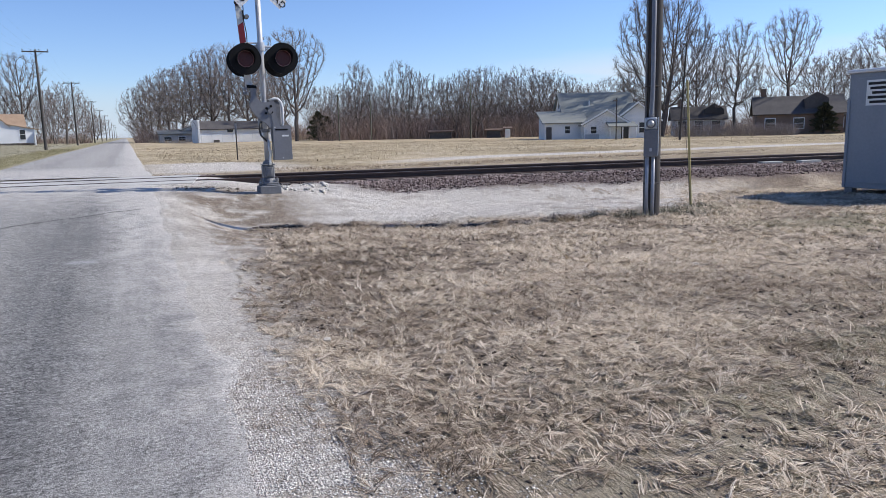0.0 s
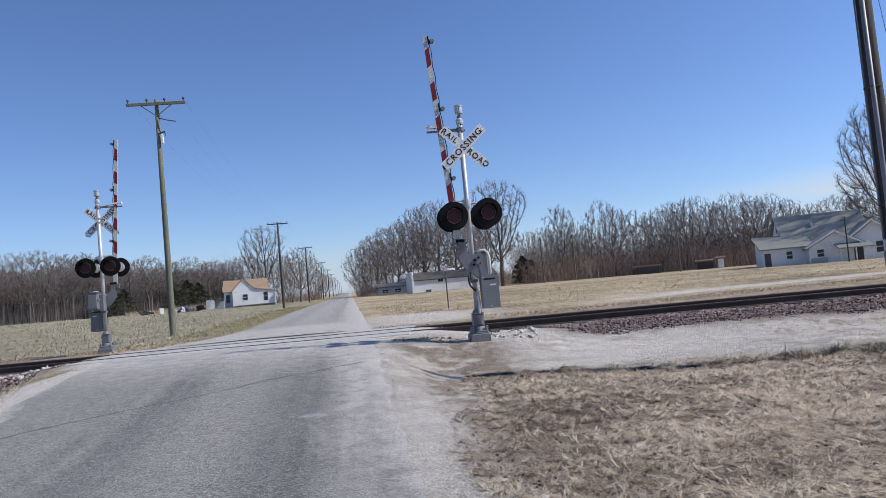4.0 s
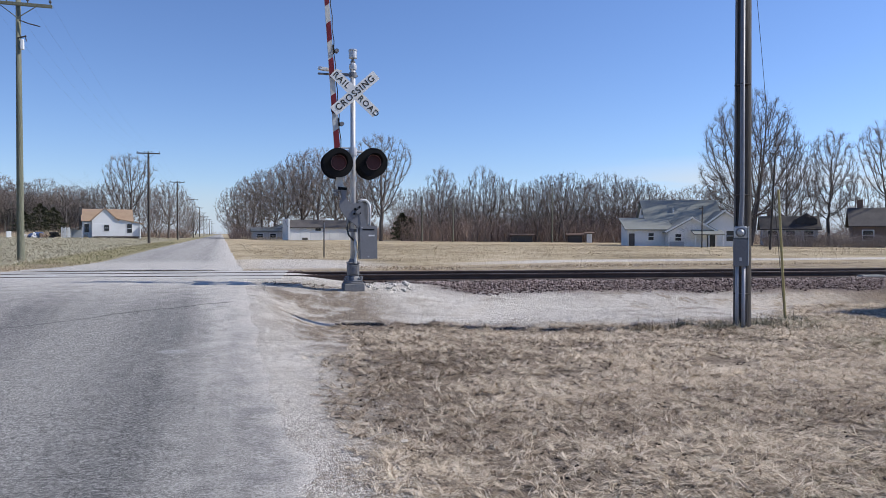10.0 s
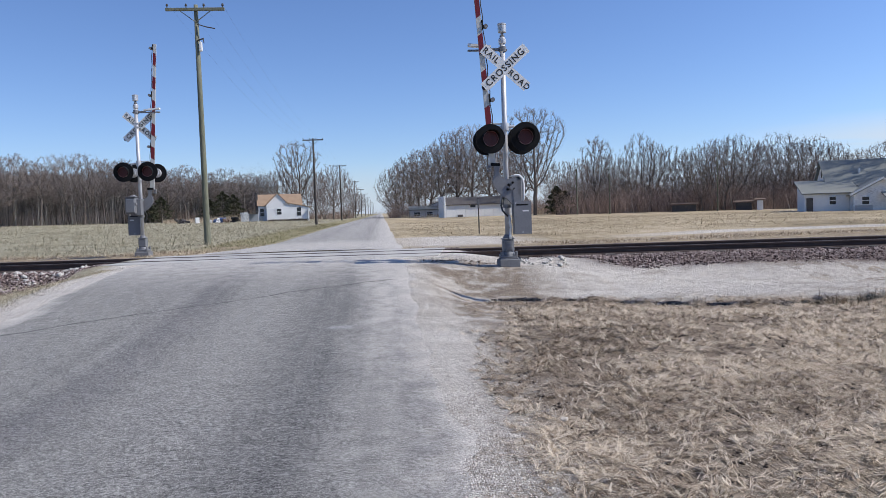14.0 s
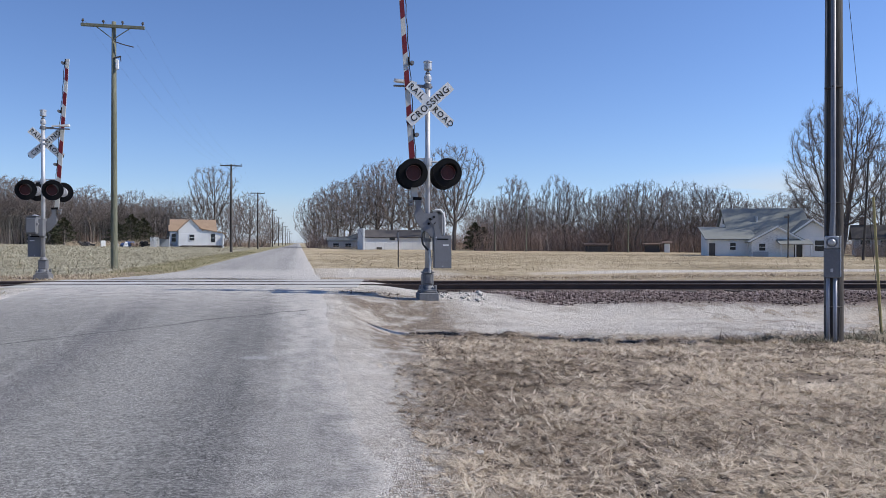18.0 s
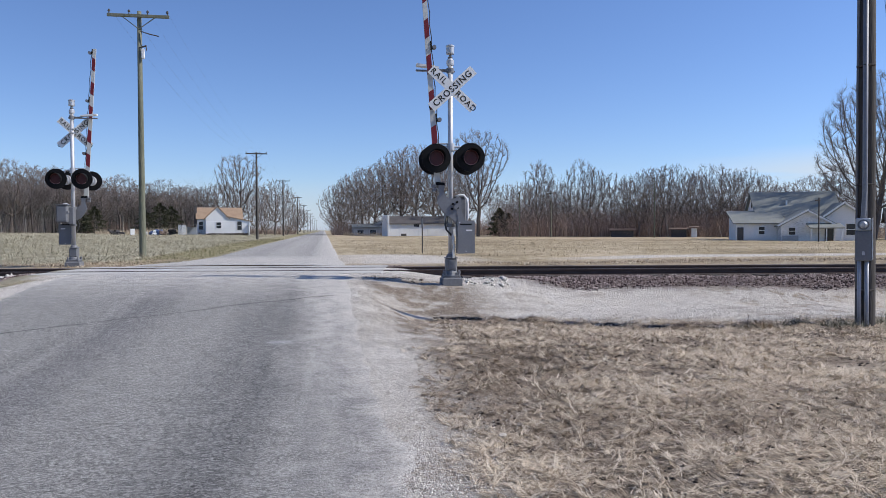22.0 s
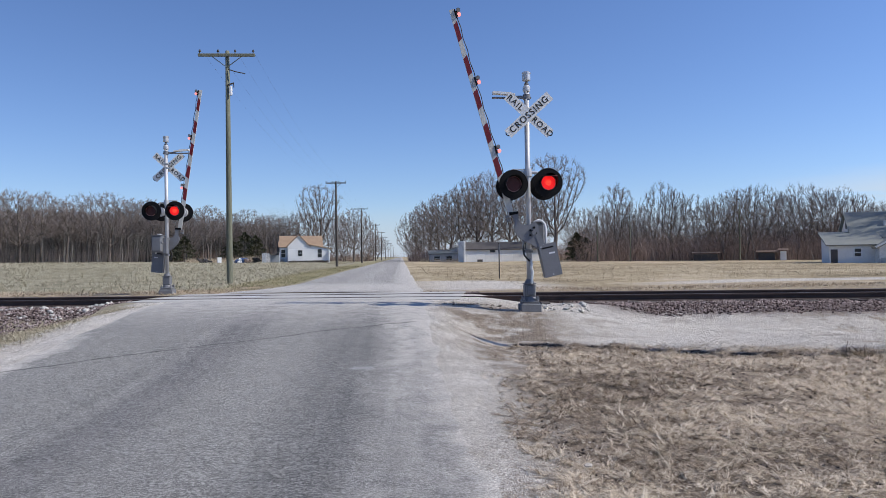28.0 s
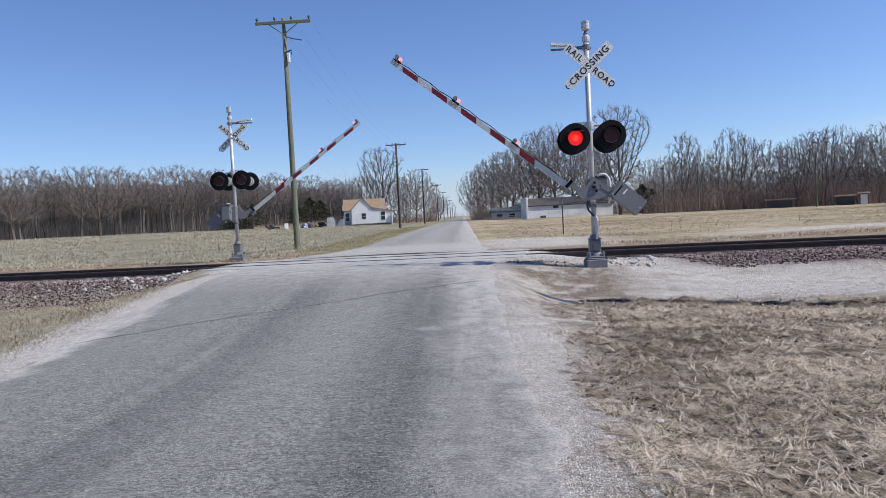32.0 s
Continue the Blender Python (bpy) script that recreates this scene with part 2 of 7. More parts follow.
    far = z.band(d, 2.6, None, 0.6, n2, 0.8)
    left = z.band(z.x, None, -4.0, 1.0)
    col = z.mix(far, col, z.mix(left, lawn, stubble))
    # dry verge between field and road or railway
    verge = z.math('MULTIPLY', far, z.math('MAXIMUM', z.band(z.x, -6.7, -4.0, 0.8, n1, 1.0), z.band(d, 2.0, 6.5, 2.0, n1, 3.0)))
    col = z.mix(verge, col, z.mix(z.ramp(n2, [0.15, 0.75], 0.4, 0.62), lawn, straw))
    turf = z.ramp(z.math('MULTIPLY_ADD', n2, 0.5, z.math('MULTIPLY', fine, 0.5)), [(0.12, 0.115, 0.05), (0.27, 0.245, 0.125), (0.43, 0.38, 0.23)], 0.36, 0.62)
    strip = z.math('MULTIPLY', z.band(z.x, -7.0, -4.3, 0.5, n2, 0.6), z.band(d, 9.0, None, 3.0))
    col = z.mix(z.math('MULTIPLY', strip, 0.85), col, turf)
    # gravel: shoulders, the yard by the signal, the lane behind the railway
    near = z.band(d, None, 1.0, 0.5)
    worn = z.ramp(z.math('MULTIPLY_ADD', n2, 0.6, z.math('MULTIPLY', n3, 0.4)), [0.0, 1.0], 0.4, 0.5)
    sh = z.math('MAXIMUM', z.math('MULTIPLY', z.band(z.x, 0.2, 1.15, 0.5, n2, 1.2), z.ramp(z.math('MULTIPLY_ADD', n2, 0.5, z.math('MULTIPLY', n3, 0.5)), [0.2, 0.9], 0.4, 0.56)), z.band(z.x, -6.5, -5.3, 0.35, n2, 0.9))
    col = z.mix(z.math('MULTIPLY', sh, near), col, gravel)
    flare = z.math('MULTIPLY', z.band(z.math('MULTIPLY_ADD', z.y, -0.2, z.x), None, -0.3, 1.1, n2, 1.6), z.band(z.x, 0.0, None, 0.5))
    yard = z.math('MULTIPLY', z.band(z.math('MULTIPLY_ADD', z.x, 0.10, z.y), 12.9, None, 0.9, n2, 1.5), near)
    yard = z.math('MULTIPLY', yard, z.band(z.x, 0.3, None, 0.8))
    flare = z.math('MULTIPLY', flare, z.band(z.y, 5.5, None, 2.0, n2, 1.5))
    fade = z.math('MULTIPLY', z.math('MAXIMUM', z.band(z.x, None, 9.5, 4.0), worn), z.band(z.x, None, 13.5, 6.0))
    stony = z.ramp(z.math('MULTIPLY_ADD', ruts, 0.55, z.math('MULTIPLY', n2, 0.45)), [0.5, 1.0], 0.38, 0.48)
    col = z.mix(z.math('MULTIPLY', z.math('MULTIPLY', z.math('MAXIMUM', yard, z.math('MULTIPLY', flare, near)), fade), stony), col, gravel)
    dirt = z.math('MULTIPLY', z.math('MULTIPLY', z.band(z.x, 0.9, 3.2, 0.8, n2, 1.2), z.band(z.y, 9.5, 16.2, 1.5, n2, 1.5)), z.ramp(n2, [0.1, 0.9], 0.40, 0.52))
    col = z.mix(dirt, col, z.mix(0.3, soil, straw))
    lane_l = z.math('MULTIPLY', z.band(z.math('MULTIPLY_ADD', z.x, 0.04, z.y), 25.6, 28.0, 0.8, n2, 1.2), z.band(z.x, 10.0, None, 4.0, n2, 3.0))
    lane_m = z.math('MULTIPLY', z.band(z.y, 22.6, 31.0, 1.2, n2, 1.5), z.band(z.math('MULTIPLY', z.x, 1.0), 0.2, 5.5, 3.0, n2, 2.0))
    col = z.mix(z.math('MULTIPLY', z.math('MAXIMUM', lane_l, lane_m), 0.85), col, gravel)
    # crushed stone of the track bed
    off = z.math('MAXIMUM', z.band(z.math('MULTIPLY_ADD', d, 1.1, z.x), 2.75, None, 0.7, n2, 0.9), z.band(z.x, None, -7.2, 0.9, n2, 0.8))
    bed = z.math('MULTIPLY', z.band(d, -2.35, 2.7, 0.3, n2, 0.5), off)
    col = z.mix(bed, col, stone)
    return z.finish(col, z.math('MULTIPLY_ADD', n3, 0.5, z.math('MULTIPLY_ADD', stalks, 0.45, z.math('MULTIPLY', fine, 0.55))), 1.0, 0.06)


def road_material():
    z = Zones("road_asphalt", 0.85)
    n1, n2 = z.noise(0.8, 6), z.noise(4, 6)
    streak = z.noise(1.5, 7, (2.6, 0.10, 1), 0.62)
    grit = z.noise(150, 3)
    chips = z.noise(38, 6, (1.0, 1.3, 1), 0.8)
    mid_n = z.noise(10, 5, (0.7, 1.8, 1), 0.7)
    g = z.math('MULTIPLY_ADD', grit, 0.42, z.math('MULTIPLY_ADD', chips, 0.48, z.math('MULTIPLY', mid_n, 0.10)))
    base = z.ramp(g, [(0.026, 0.0255, 0.0255), (0.136, 0.133, 0.130), (0.42, 0.41, 0.385)], 0.415, 0.585)
    worn = z.ramp(g, [(0.062, 0.060, 0.056), (0.235, 0.227, 0.214), (0.58, 0.56, 0.52)], 0.415, 0.585)
    dust = z.ramp(g, [(0.25, 0.232, 0.21), (0.50, 0.47, 0.43), (0.66, 0.63, 0.58)], 0.38, 0.62)
    gravel = z.ramp(z.math('MULTIPLY_ADD', grit, 0.5, z.math('MULTIPLY', chips, 0.5)), [(0.21, 0.19, 0.165), (0.58, 0.54, 0.485), (0.82, 0.775, 0.71)], 0.41, 0.59)
    patchy = z.math('MULTIPLY_ADD', streak, 0.7, z.math('MULTIPLY', n1, 0.3))
    col = z.mix(z.ramp(patchy, [0.0, 1.0], 0.41, 0.59), base, worn)
    # paler strips between the wheel tracks, and a pale sandy edge
    mid = z.math('MAXIMUM', z.math('MULTIPLY', z.band(z.x, -2.5, -1.1, 0.8, n1, 0.4), 0.95), z.math('MULTIPLY', z.band(z.x, None, -3.2, 1.2, n1, 0.8), 0.9))
    col = z.mix(mid, col, worn)
    track = z.math('MAXIMUM', z.band(z.x, -1.15, -0.42, 0.5, n1, 0.3), z.math('MULTIPLY', z.band(z.x, -4.4, -3.7, 0.9, n1, 0.5), 0.2))
    col = z.mix(z.math('MULTIPLY', track, z.math('MULTIPLY', z.band(z.y, None, 15.0, 2.0), 0.62)), col, base)
    edge = z.band(z.x, -0.30, None, 0.5, n1, 0.4)
    col = z.mix(z.math('MULTIPLY', edge, z.math('MULTIPLY_ADD', z.band(z.y, 8.5, None, 5.0), 0.48, 0.40)), col, z.mix(z.ramp(n2, [0.35, 1.0], 0.36, 0.56), worn, dust))
    tar = z.ramp(g, [(0.034, 0.032, 0.033), (0.150, 0.143, 0.143), (0.37, 0.36, 0.352)], 0.415, 0.585)
    skirt = z.math('MULTIPLY', z.band(z.x, 0.16, 0.52, 0.16, n1, 0.35), z.math('MULTIPLY', z.band(z.y, None, 10.0, 4.0, n1, 3.0), z.ramp(n2, [0.2, 0.9], 0.36, 0.56)))
    col = z.mix(z.math('MULTIPLY', skirt, 0.6), col, tar)
    seam = z.math('MULTIPLY', z.band(z.x, -3.05, -2.55, 0.35, n1, 0.3), 0.55)
    col = z.mix(seam, col, tar)
    rim = z.math('MULTIPLY', z.band(z.x, 0.44, None, 0.55, z.noise(1.9, 7), 1.2), 0.95)
    col = z.mix(rim, col, gravel)
    rim2 = z.band(z.math('MULTIPLY_ADD', z.band(z.y, 14, 20, 6.0), 0.5, z.x), None, -5.25, 0.3, z.noise(1.9, 7), 0.9)
    col = z.mix(z.math('MULTIPLY', rim2, z.band(z.y, None, 23, 1.0)), col, gravel)
    d = z.math('SUBTRACT', z.math('MULTIPLY_ADD', z.x, TRACK_K, z.y), TRACK_Y)
    near_track = z.band(d, -5.2, 9.0, 3.5, n2, 2.2)
    col = z.mix(z.math('MULTIPLY', near_track, z.ramp(n2, [0.5, 1.0], 0.35, 0.6)), col, dust)
    far = z.band(d, 4.0, None, 3.0)
    col = z.mix(z.math('MULTIPLY', far, 0.35), col, dust)
    # a crack runs slantwise across, sealed dark
    line = z.math('ABSOLUTE', z.math('SUBTRACT', z.math('MULTIPLY_ADD', z.x, -0.58, z.y), z.math('MULTIPLY_ADD', n1, 0.5, 12.38)))
    crack = z.math('MULTIPLY', z.band(line, None, 0.022, 0.02), z.band(z.x, -5.4, 0.2, 0.2))
    dark = z.ramp(grit, [(0.03, 0.03, 0.03), (0.05, 0.05, 0.05)])
    col = z.mix(z.math('MULTIPLY', crack, 0.8), col, dark)
    # an old streak of paint
    pw = z.math('MULTIPLY', z.band(z.x, -0.72, -0.40, 0.12, n2, 0.3), z.band(z.y, 9.15, 9.30, 0.1, n2, 0.3))
    col = z.mix(z.math('MULTIPLY', pw, 0.3), col, z.ramp(grit, [(0.4, 0.4, 0.4), (0.7, 0.7, 0.7)]))
    return z.finish(col, g, 1.0, 0.02)


M_GROUND, M_ROAD = ground_material(), road_material()
M_PANEL = mat("crossing_concrete", [(0.27, 0.26, 0.24), (0.44, 0.425, 0.395), (0.56, 0.54, 0.50)], 1.2, 60, 0.9)
M_RAIL = mat("rail_rust", [(0.045, 0.03, 0.025), (0.10, 0.07, 0.06)], 3, 60, 0.6, 0.3)
M_RAILTOP = mat("rail_worn_steel", [(0.10, 0.085, 0.075), (0.2, 0.18, 0.165)], 3, 60, 0.5, 0.5)
M_TIE = mat("tie_wood", [(0.04, 0.032, 0.028), (0.11, 0.095, 0.085)], 3, 30, 0.9, obj=0.3, stretch=(0.3, 3, 3))
M_ROCK = mat("ballast_stone", [(0.045, 0.029, 0.027), (0.15, 0.103, 0.094), (0.265, 0.197, 0.18), (0.40, 0.33, 0.305)], 5, 40, 0.9, island=0.75)
M_PEBBLE = mat("limestone_gravel", [(0.40, 0.36, 0.31), (0.70, 0.65, 0.58), (0.86, 0.815, 0.745)], 5, 60, 0.95, island=0.6, spec=0.1)
M_BIGROCK = mat("pale_rock", [(0.38, 0.36, 0.33), (0.60, 0.58, 0.54)], 5, 40, 0.9, island=0.3)
M_STRAW = mat("dead_grass", [(0.16, 0.12, 0.086), (0.42, 0.335, 0.252), (0.60, 0.50, 0.39), (0.74, 0.645, 0.52)], 2, 30, 0.95, bump=0, island=0.8, spec=0.05)
M_STUBBLE = mat("corn_stubble", [(0.22, 0.20, 0.13), (0.42, 0.38, 0.27), (0.56, 0.51, 0.38)], 2, 30, 0.8, bump=0, island=0.6)
M_LAWN = mat("meadow_grass", [(0.20, 0.155, 0.088), (0.39, 0.312, 0.193), (0.55, 0.455, 0.315)], 0.25, 30, 0.8, bump=0, island=0.55)
M_PALESTRAW = mat("bleached_grass", [(0.36, 0.283, 0.203), (0.64, 0.533, 0.405), (0.82, 0.71, 0.56)], 2, 30, 0.95, bump=0, island=0.6, spec=0.05)
# brown grass, its dark tone also imitating shaded gaps between bundles
M_DARKSTRAW = mat("brown_shade_grass", [(0.09, 0.066, 0.047), (0.29, 0.222, 0.165), (0.47, 0.38, 0.29)], 2, 30, 0.95, bump=0, island=0.8, spec=0.05)
M_CLOD = mat("dark_clods", [(0.055, 0.041, 0.032), (0.13, 0.10, 0.078)], 4, 40, 0.95, island=0.4)
M_WEED = mat("dry_weeds", [(0.24, 0.18, 0.12), (0.46, 0.37, 0.265), (0.62, 0.52, 0.385)], 2, 30, 0.9, bump=0, island=0.5)
M_TURF = mat("roadside_turf", [(0.13, 0.12, 0.055), (0.29, 0.26, 0.14), (0.45, 0.40, 0.25)], 0.6, 20, 0.9, bump=0, island=0.6)
M_GREYWEED = mat("grey_weeds", [(0.09, 0.088, 0.062), (0.21, 0.20, 0.145), (0.37, 0.345, 0.26)], 2, 30, 0.9, bump=0, island=0.6)
M_PIPE = mat("dull_conduit", [(0.17, 0.175, 0.19), (0.25, 0.255, 0.27)], 3, 30, 0.5, 0.2, bump=0.05)
M_PALEPIPE = mat("pale_conduit", [(0.30, 0.31, 0.345), (0.40, 0.41, 0.445)], 3, 30, 0.5, 0.15, bump=0.05)
M_BARK = mat("bark", [(0.075, 0.062, 0.055), (0.18, 0.152, 0.135)], 3, 30, 0.95, obj=0.25, stretch=(1, 1, 0.3))
M_TWIG = mat("twigs", [(0.165, 0.138, 0.124), (0.34, 0.29, 0.265)], 0.3, 5, 0.95, bump=0, island=0.35, obj=0.3)
M_STEM = mat("grey_saplings", [(0.05, 0.047, 0.042), (0.12, 0.115, 0.105), (0.24, 0.23, 0.215)], 0.3, 5, 0.95, bump=0, island=0.8)
M_OLIVE = mat("olive_winter_grass", [(0.13, 0.112, 0.07), (0.35, 0.307, 0.212), (0.56, 0.495, 0.37)], 2, 30, 0.95, bump=0, island=0.65, spec=0.05)
M_BRUSH = mat("brush_stems", [(0.17, 0.122, 0.10), (0.35, 0.262, 0.22)], 0.3, 5, 0.95, bump=0, island=0.5)
M_CEDAR = mat("cedar_needles", [(0.04, 0.043, 0.025), (0.10, 0.10, 0.058)], 0.6, 9, 0.9, bump=0, island=0.5)
M_POLE = mat("weathered_pole", [(0.085, 0.09, 0.065), (0.155, 0.16, 0.115), (0.23, 0.225, 0.17)], 2, 30, 0.9, stretch=(1, 1, 0.12), bump=0.5)
M_DARKPOLE = mat("creosote_pole", [(0.038, 0.034, 0.03), (0.10, 0.088, 0.08)], 2, 30, 0.9, stretch=(1, 1, 0.12), bump=0.5)
M_GALV = mat("galvanised_steel", [(0.40, 0.41, 0.42), (0.58, 0.59, 0.60)], 4, 40, 0.45, 0.6, bump=0.05)
M_ALU = mat("aluminium_paint", [(0.44, 0.445, 0.46), (0.58, 0.585, 0.60)], 4, 40, 0.5, 0.35, bump=0.04)
M_GREY = mat("grey_paint", [(0.145, 0.148, 0.16), (0.20, 0.203, 0.216)], 3, 30, 0.6, bump=0.05)
M_CAST = mat("cast_grey", [(0.14, 0.142, 0.15), (0.215, 0.218, 0.228)], 3, 40, 0.55, 0.2, bump=0.1)
M_BLACK = mat("black_paint", [(0.005, 0.005, 0.0055), (0.010, 0.010, 0.011)], 4, 40, 0.75, bump=0.05, spec=0.2)
M_WHITE = mat("white_sheeting", [(0.66, 0.67, 0.66), (0.80, 0.80, 0.79)], 3, 40, 0.5, bump=0.03)
M_ARMW = mat("white_arm_board", [(0.40, 0.41, 0.40), (0.58, 0.58, 0.56)], 3, 30, 0.6, bump=0.03)
M_RED = mat("red_sheeting", [(0.115, 0.008, 0.013), (0.20, 0.013, 0.021)], 3, 40, 0.45, bump=0.03)
M_LETTER = mat("black_lettering", [(0.012, 0.012, 0.012), (0.03, 0.03, 0.03)], 4, 40, 0.7, bump=0)
M_CONC = mat("grey_concrete", [(0.13, 0.132, 0.14), (0.21, 0.212, 0.22)], 4, 40, 0.9, bump=0.3)
M_HOSE = mat("pale_hose", [(0.62, 0.62, 0.62), (0.74, 0.74, 0.73)], 4, 40, 0.5, bump=0.02)
M_LENS = mat("dark_red_lens", [(0.045, 0.005, 0.006), (0.10, 0.012, 0.012)], 20, 60, 0.35, bump=0.1)
# pink reflection on the lens rim is put into this colour
M_RIM = mat("rim_pink_reflection", [(0.20, 0.09, 0.09), (0.30, 0.15, 0.14)], 20, 60, 0.4, bump=0.0)
def lit_lens(name, dim, bright, strength):
    """A glowing lens with the grain of its many small lights."""
    m = glow(name, bright, strength)
    nt = m.node_tree
    tc = nt.nodes.new("ShaderNodeTexCoord")
    t = nt.nodes.new("ShaderNodeTexNoise")
    t.inputs["Scale"].default_value = 34.0
    r = nt.nodes.new("ShaderNodeValToRGB")
    r.color_ramp.elements[0].position, r.color_ramp.elements[1].position = 0.36, 0.62
    r.color_ramp.elements[0].color, r.color_ramp.elements[1].color = (*dim, 1), (*bright, 1)
    nt.links.new(tc.outputs["Object"], t.inputs["Vector"])
    nt.links.new(t.outputs[0], r.inputs[0])
    nt.links.new(r.outputs[0], nt.nodes["Principled BSDF"].inputs["Emission Color"])
    return m


M_LIT = lit_lens("lit_red_lens", (0.5, 0.005, 0.006), (1.0, 0.018, 0.018), 0.9)
M_LITCORE = lit_lens("lit_lens_core", (1.0, 0.02, 0.015), (1.0, 0.08, 0.04), 1.2)
M_ARMLAMP = glow("lit_arm_lamp", (1.0, 0.30, 0.27), 1.0)
M_CABINET = mat("blue_grey_cabinet_paint", [(0.22, 0.245, 0.28), (0.27, 0.295, 0.33)], 1.2, 20, 0.6, bump=0.04)
M_CABTOP = mat("pale_roof_sheet", [(0.62, 0.63, 0.64), (0.74, 0.75, 0.75)], 2, 20, 0.5, 0.2, bump=0.04)
M_SIDING = mat("white_siding", [(0.60, 0.61, 0.62), (0.76, 0.77, 0.77)], 0.6, 9, 0.8, bump=0.15)
M_GREYSIDE = mat("grey_siding", [(0.36, 0.36, 0.36), (0.50, 0.50, 0.50)], 0.6, 9, 0.85, bump=0.15)
M_OLDSIDE = mat("flaking_white_siding", [(0.30, 0.29, 0.28), (0.66, 0.66, 0.65), (0.78, 0.78, 0.77), (0.82, 0.82, 0.81)], 0.5, 5, 0.9, bump=0.2, stretch=(1, 1, 1.6))
M_TANROOF = mat("tan_shingles", [(0.26, 0.18, 0.12), (0.38, 0.275, 0.19)], 0.8, 9, 0.9, bump=0.3)
M_GREYROOF = mat("grey_shingles", [(0.17, 0.18, 0.165), (0.26, 0.27, 0.25)], 0.8, 9, 0.9, bump=0.3)
M_DARKROOF = mat("dark_shingles", [(0.055, 0.05, 0.05), (0.12, 0.11, 0.105)], 0.8, 9, 0.9, bump=0.3)
M_BRICK = mat("brown_brick", [(0.13, 0.09, 0.07), (0.26, 0.19, 0.15)], 1, 12, 0.9)
M_GLASS = mat("dark_window_glass", [(0.015, 0.017, 0.02), (0.03, 0.034, 0.04)], 1, 5, 0.08, bump=0)
M_BLUE = mat("blue_tarp", [(0.03, 0.06, 0.15), (0.06, 0.11, 0.23)], 1, 9, 0.5)
M_YELLOW = mat("faded_yellow_plastic", [(0.34, 0.28, 0.11), (0.45, 0.38, 0.18)], 2, 20, 0.6, bump=0.05)
M_WIRE = mat("dark_wire", [(0.03, 0.03, 0.03), (0.06, 0.06, 0.06)], 4, 20, 0.6, bump=0)
M_RUBBER = mat("black_rubber", [(0.015, 0.015, 0.015), (0.03, 0.03, 0.03)], 4, 40, 0.8, bump=0.1)
M_LITTER = mat("pale_litter", [(0.42, 0.38, 0.32), (0.62, 0.57, 0.5)], 9, 40, 0.7, bump=0.1)


# ---- mesh helpers ----
class Shape:
    """Collects vertices and faces; each method adds one solid."""

    def __init__(self):
        self.v, self.f, self.mi = [], [], []
        self.slot = 0

    def add(self, verts, faces):
        k = len(self.v)
        self.v += [tuple(p) for p in verts]
        self.f += [tuple(i + k for i in q) for q in faces]
        self.mi += [self.slot] * len(faces)
        return self

    def box(self, x0, y0, z0, x1, y1, z1, c=0.0):
        """A block, its upright and level edges cut by c."""
        if c <= 0:
            p = [(x, y, z) for z in (z0, z1) for x, y in ((x0, y0), (x1, y0), (x1, y1), (x0, y1))]
            return self.add(p, [(3, 2, 1, 0), (4, 5, 6, 7), (0, 1, 5, 4), (1, 2, 6, 5), (2, 3, 7, 6), (3, 0, 4, 7)])
        rings = []
        for z, s in ((z0, c), (z0 + c, 0), (z1 - c, 0), (z1, c)):
            a, b, d, e = x0 + s, y0 + s, x1 - s, y1 - s
            rings += [(a + c, b, z), (d - c, b, z), (d, b + c, z), (d, e - c, z), (d - c, e, z), (a + c, e, z), (a, e - c, z), (a, b + c, z)]
        q = [tuple(range(7, -1, -1)), tuple(range(24, 32))]
        for k in range(3):
            q += [(k * 8 + i, k * 8 + (i + 1) % 8, k * 8 + 8 + (i + 1) % 8, k * 8 + 8 + i) for i in range(8)]
        return self.add(rings, q)

    def tube(self, pts, radii, n=8, cap=True):
        """A round bar along pts."""
        pts = [Vector(p) for p in pts]
        if not hasattr(radii, "__len__"):
            radii = [radii] * len(pts)
        rows, side = [], None
        for i, p in enumerate(pts):
            d = (pts[min(i + 1, len(pts) - 1)] - pts[max(i - 1, 0)]).normalized()
            if side is None:
                side = d.orthogonal().normalized()
            else:
                side = (side - d * side.dot(d))
                side = side.normalized() if side.length > 1e-6 else d.orthogonal().normalized()
            up = d.cross(side)
            rows += [p + (side * math.cos(a) + up * math.sin(a)) * radii[i] for a in (2 * math.pi * k / n for k in range(n))]
        m = len(pts)
        q = [(r * n + k, r * n + (k + 1) % n, (r + 1) * n + (k + 1) % n, (r + 1) * n + k) for r in range(m - 1) for k in range(n)]
        if cap:
            q += [tuple(range(n - 1, -1, -1)), tuple(range((m - 1) * n, m * n))]
        return self.add(rows, q)

    def prism(self, outline, y0, y1):
        """An outline in x and z, carried from y0 to y1."""
        n = len(outline)
        p = [(x, y0, z) for x, z in outline] + [(x, y1, z) for x, z in outline]
        return self.add(p, [tuple(range(n)), tuple(range(2 * n - 1, n - 1, -1))] + [(i, n + i, n + (i + 1) % n, (i + 1) % n) for i in range(n)])

    def slab(self, a, b, c, d, t):
        """A plate on four corners, t thick downwards."""
        p = [Vector(q) for q in (a, b, c, d)]
        nrm = (p[1] - p[0]).cross(p[3] - p[0]).normalized() * t
        return self.add(p + [q - nrm for q in p], [(0, 1, 2, 3), (7, 6, 5, 4), (0, 4, 5, 1), (1, 5, 6, 2), (2, 6, 7, 3), (3, 7, 4, 0)])

    def mesh(self, name, *mats, smooth=False):
        me = bpy.data.meshes.new(name)
        me.from_pydata(self.v, [], self.f)
        for m in mats:
            me.materials.append(m)
        if len(mats) > 1:
            me.polygons.foreach_set("material_index", self.mi)
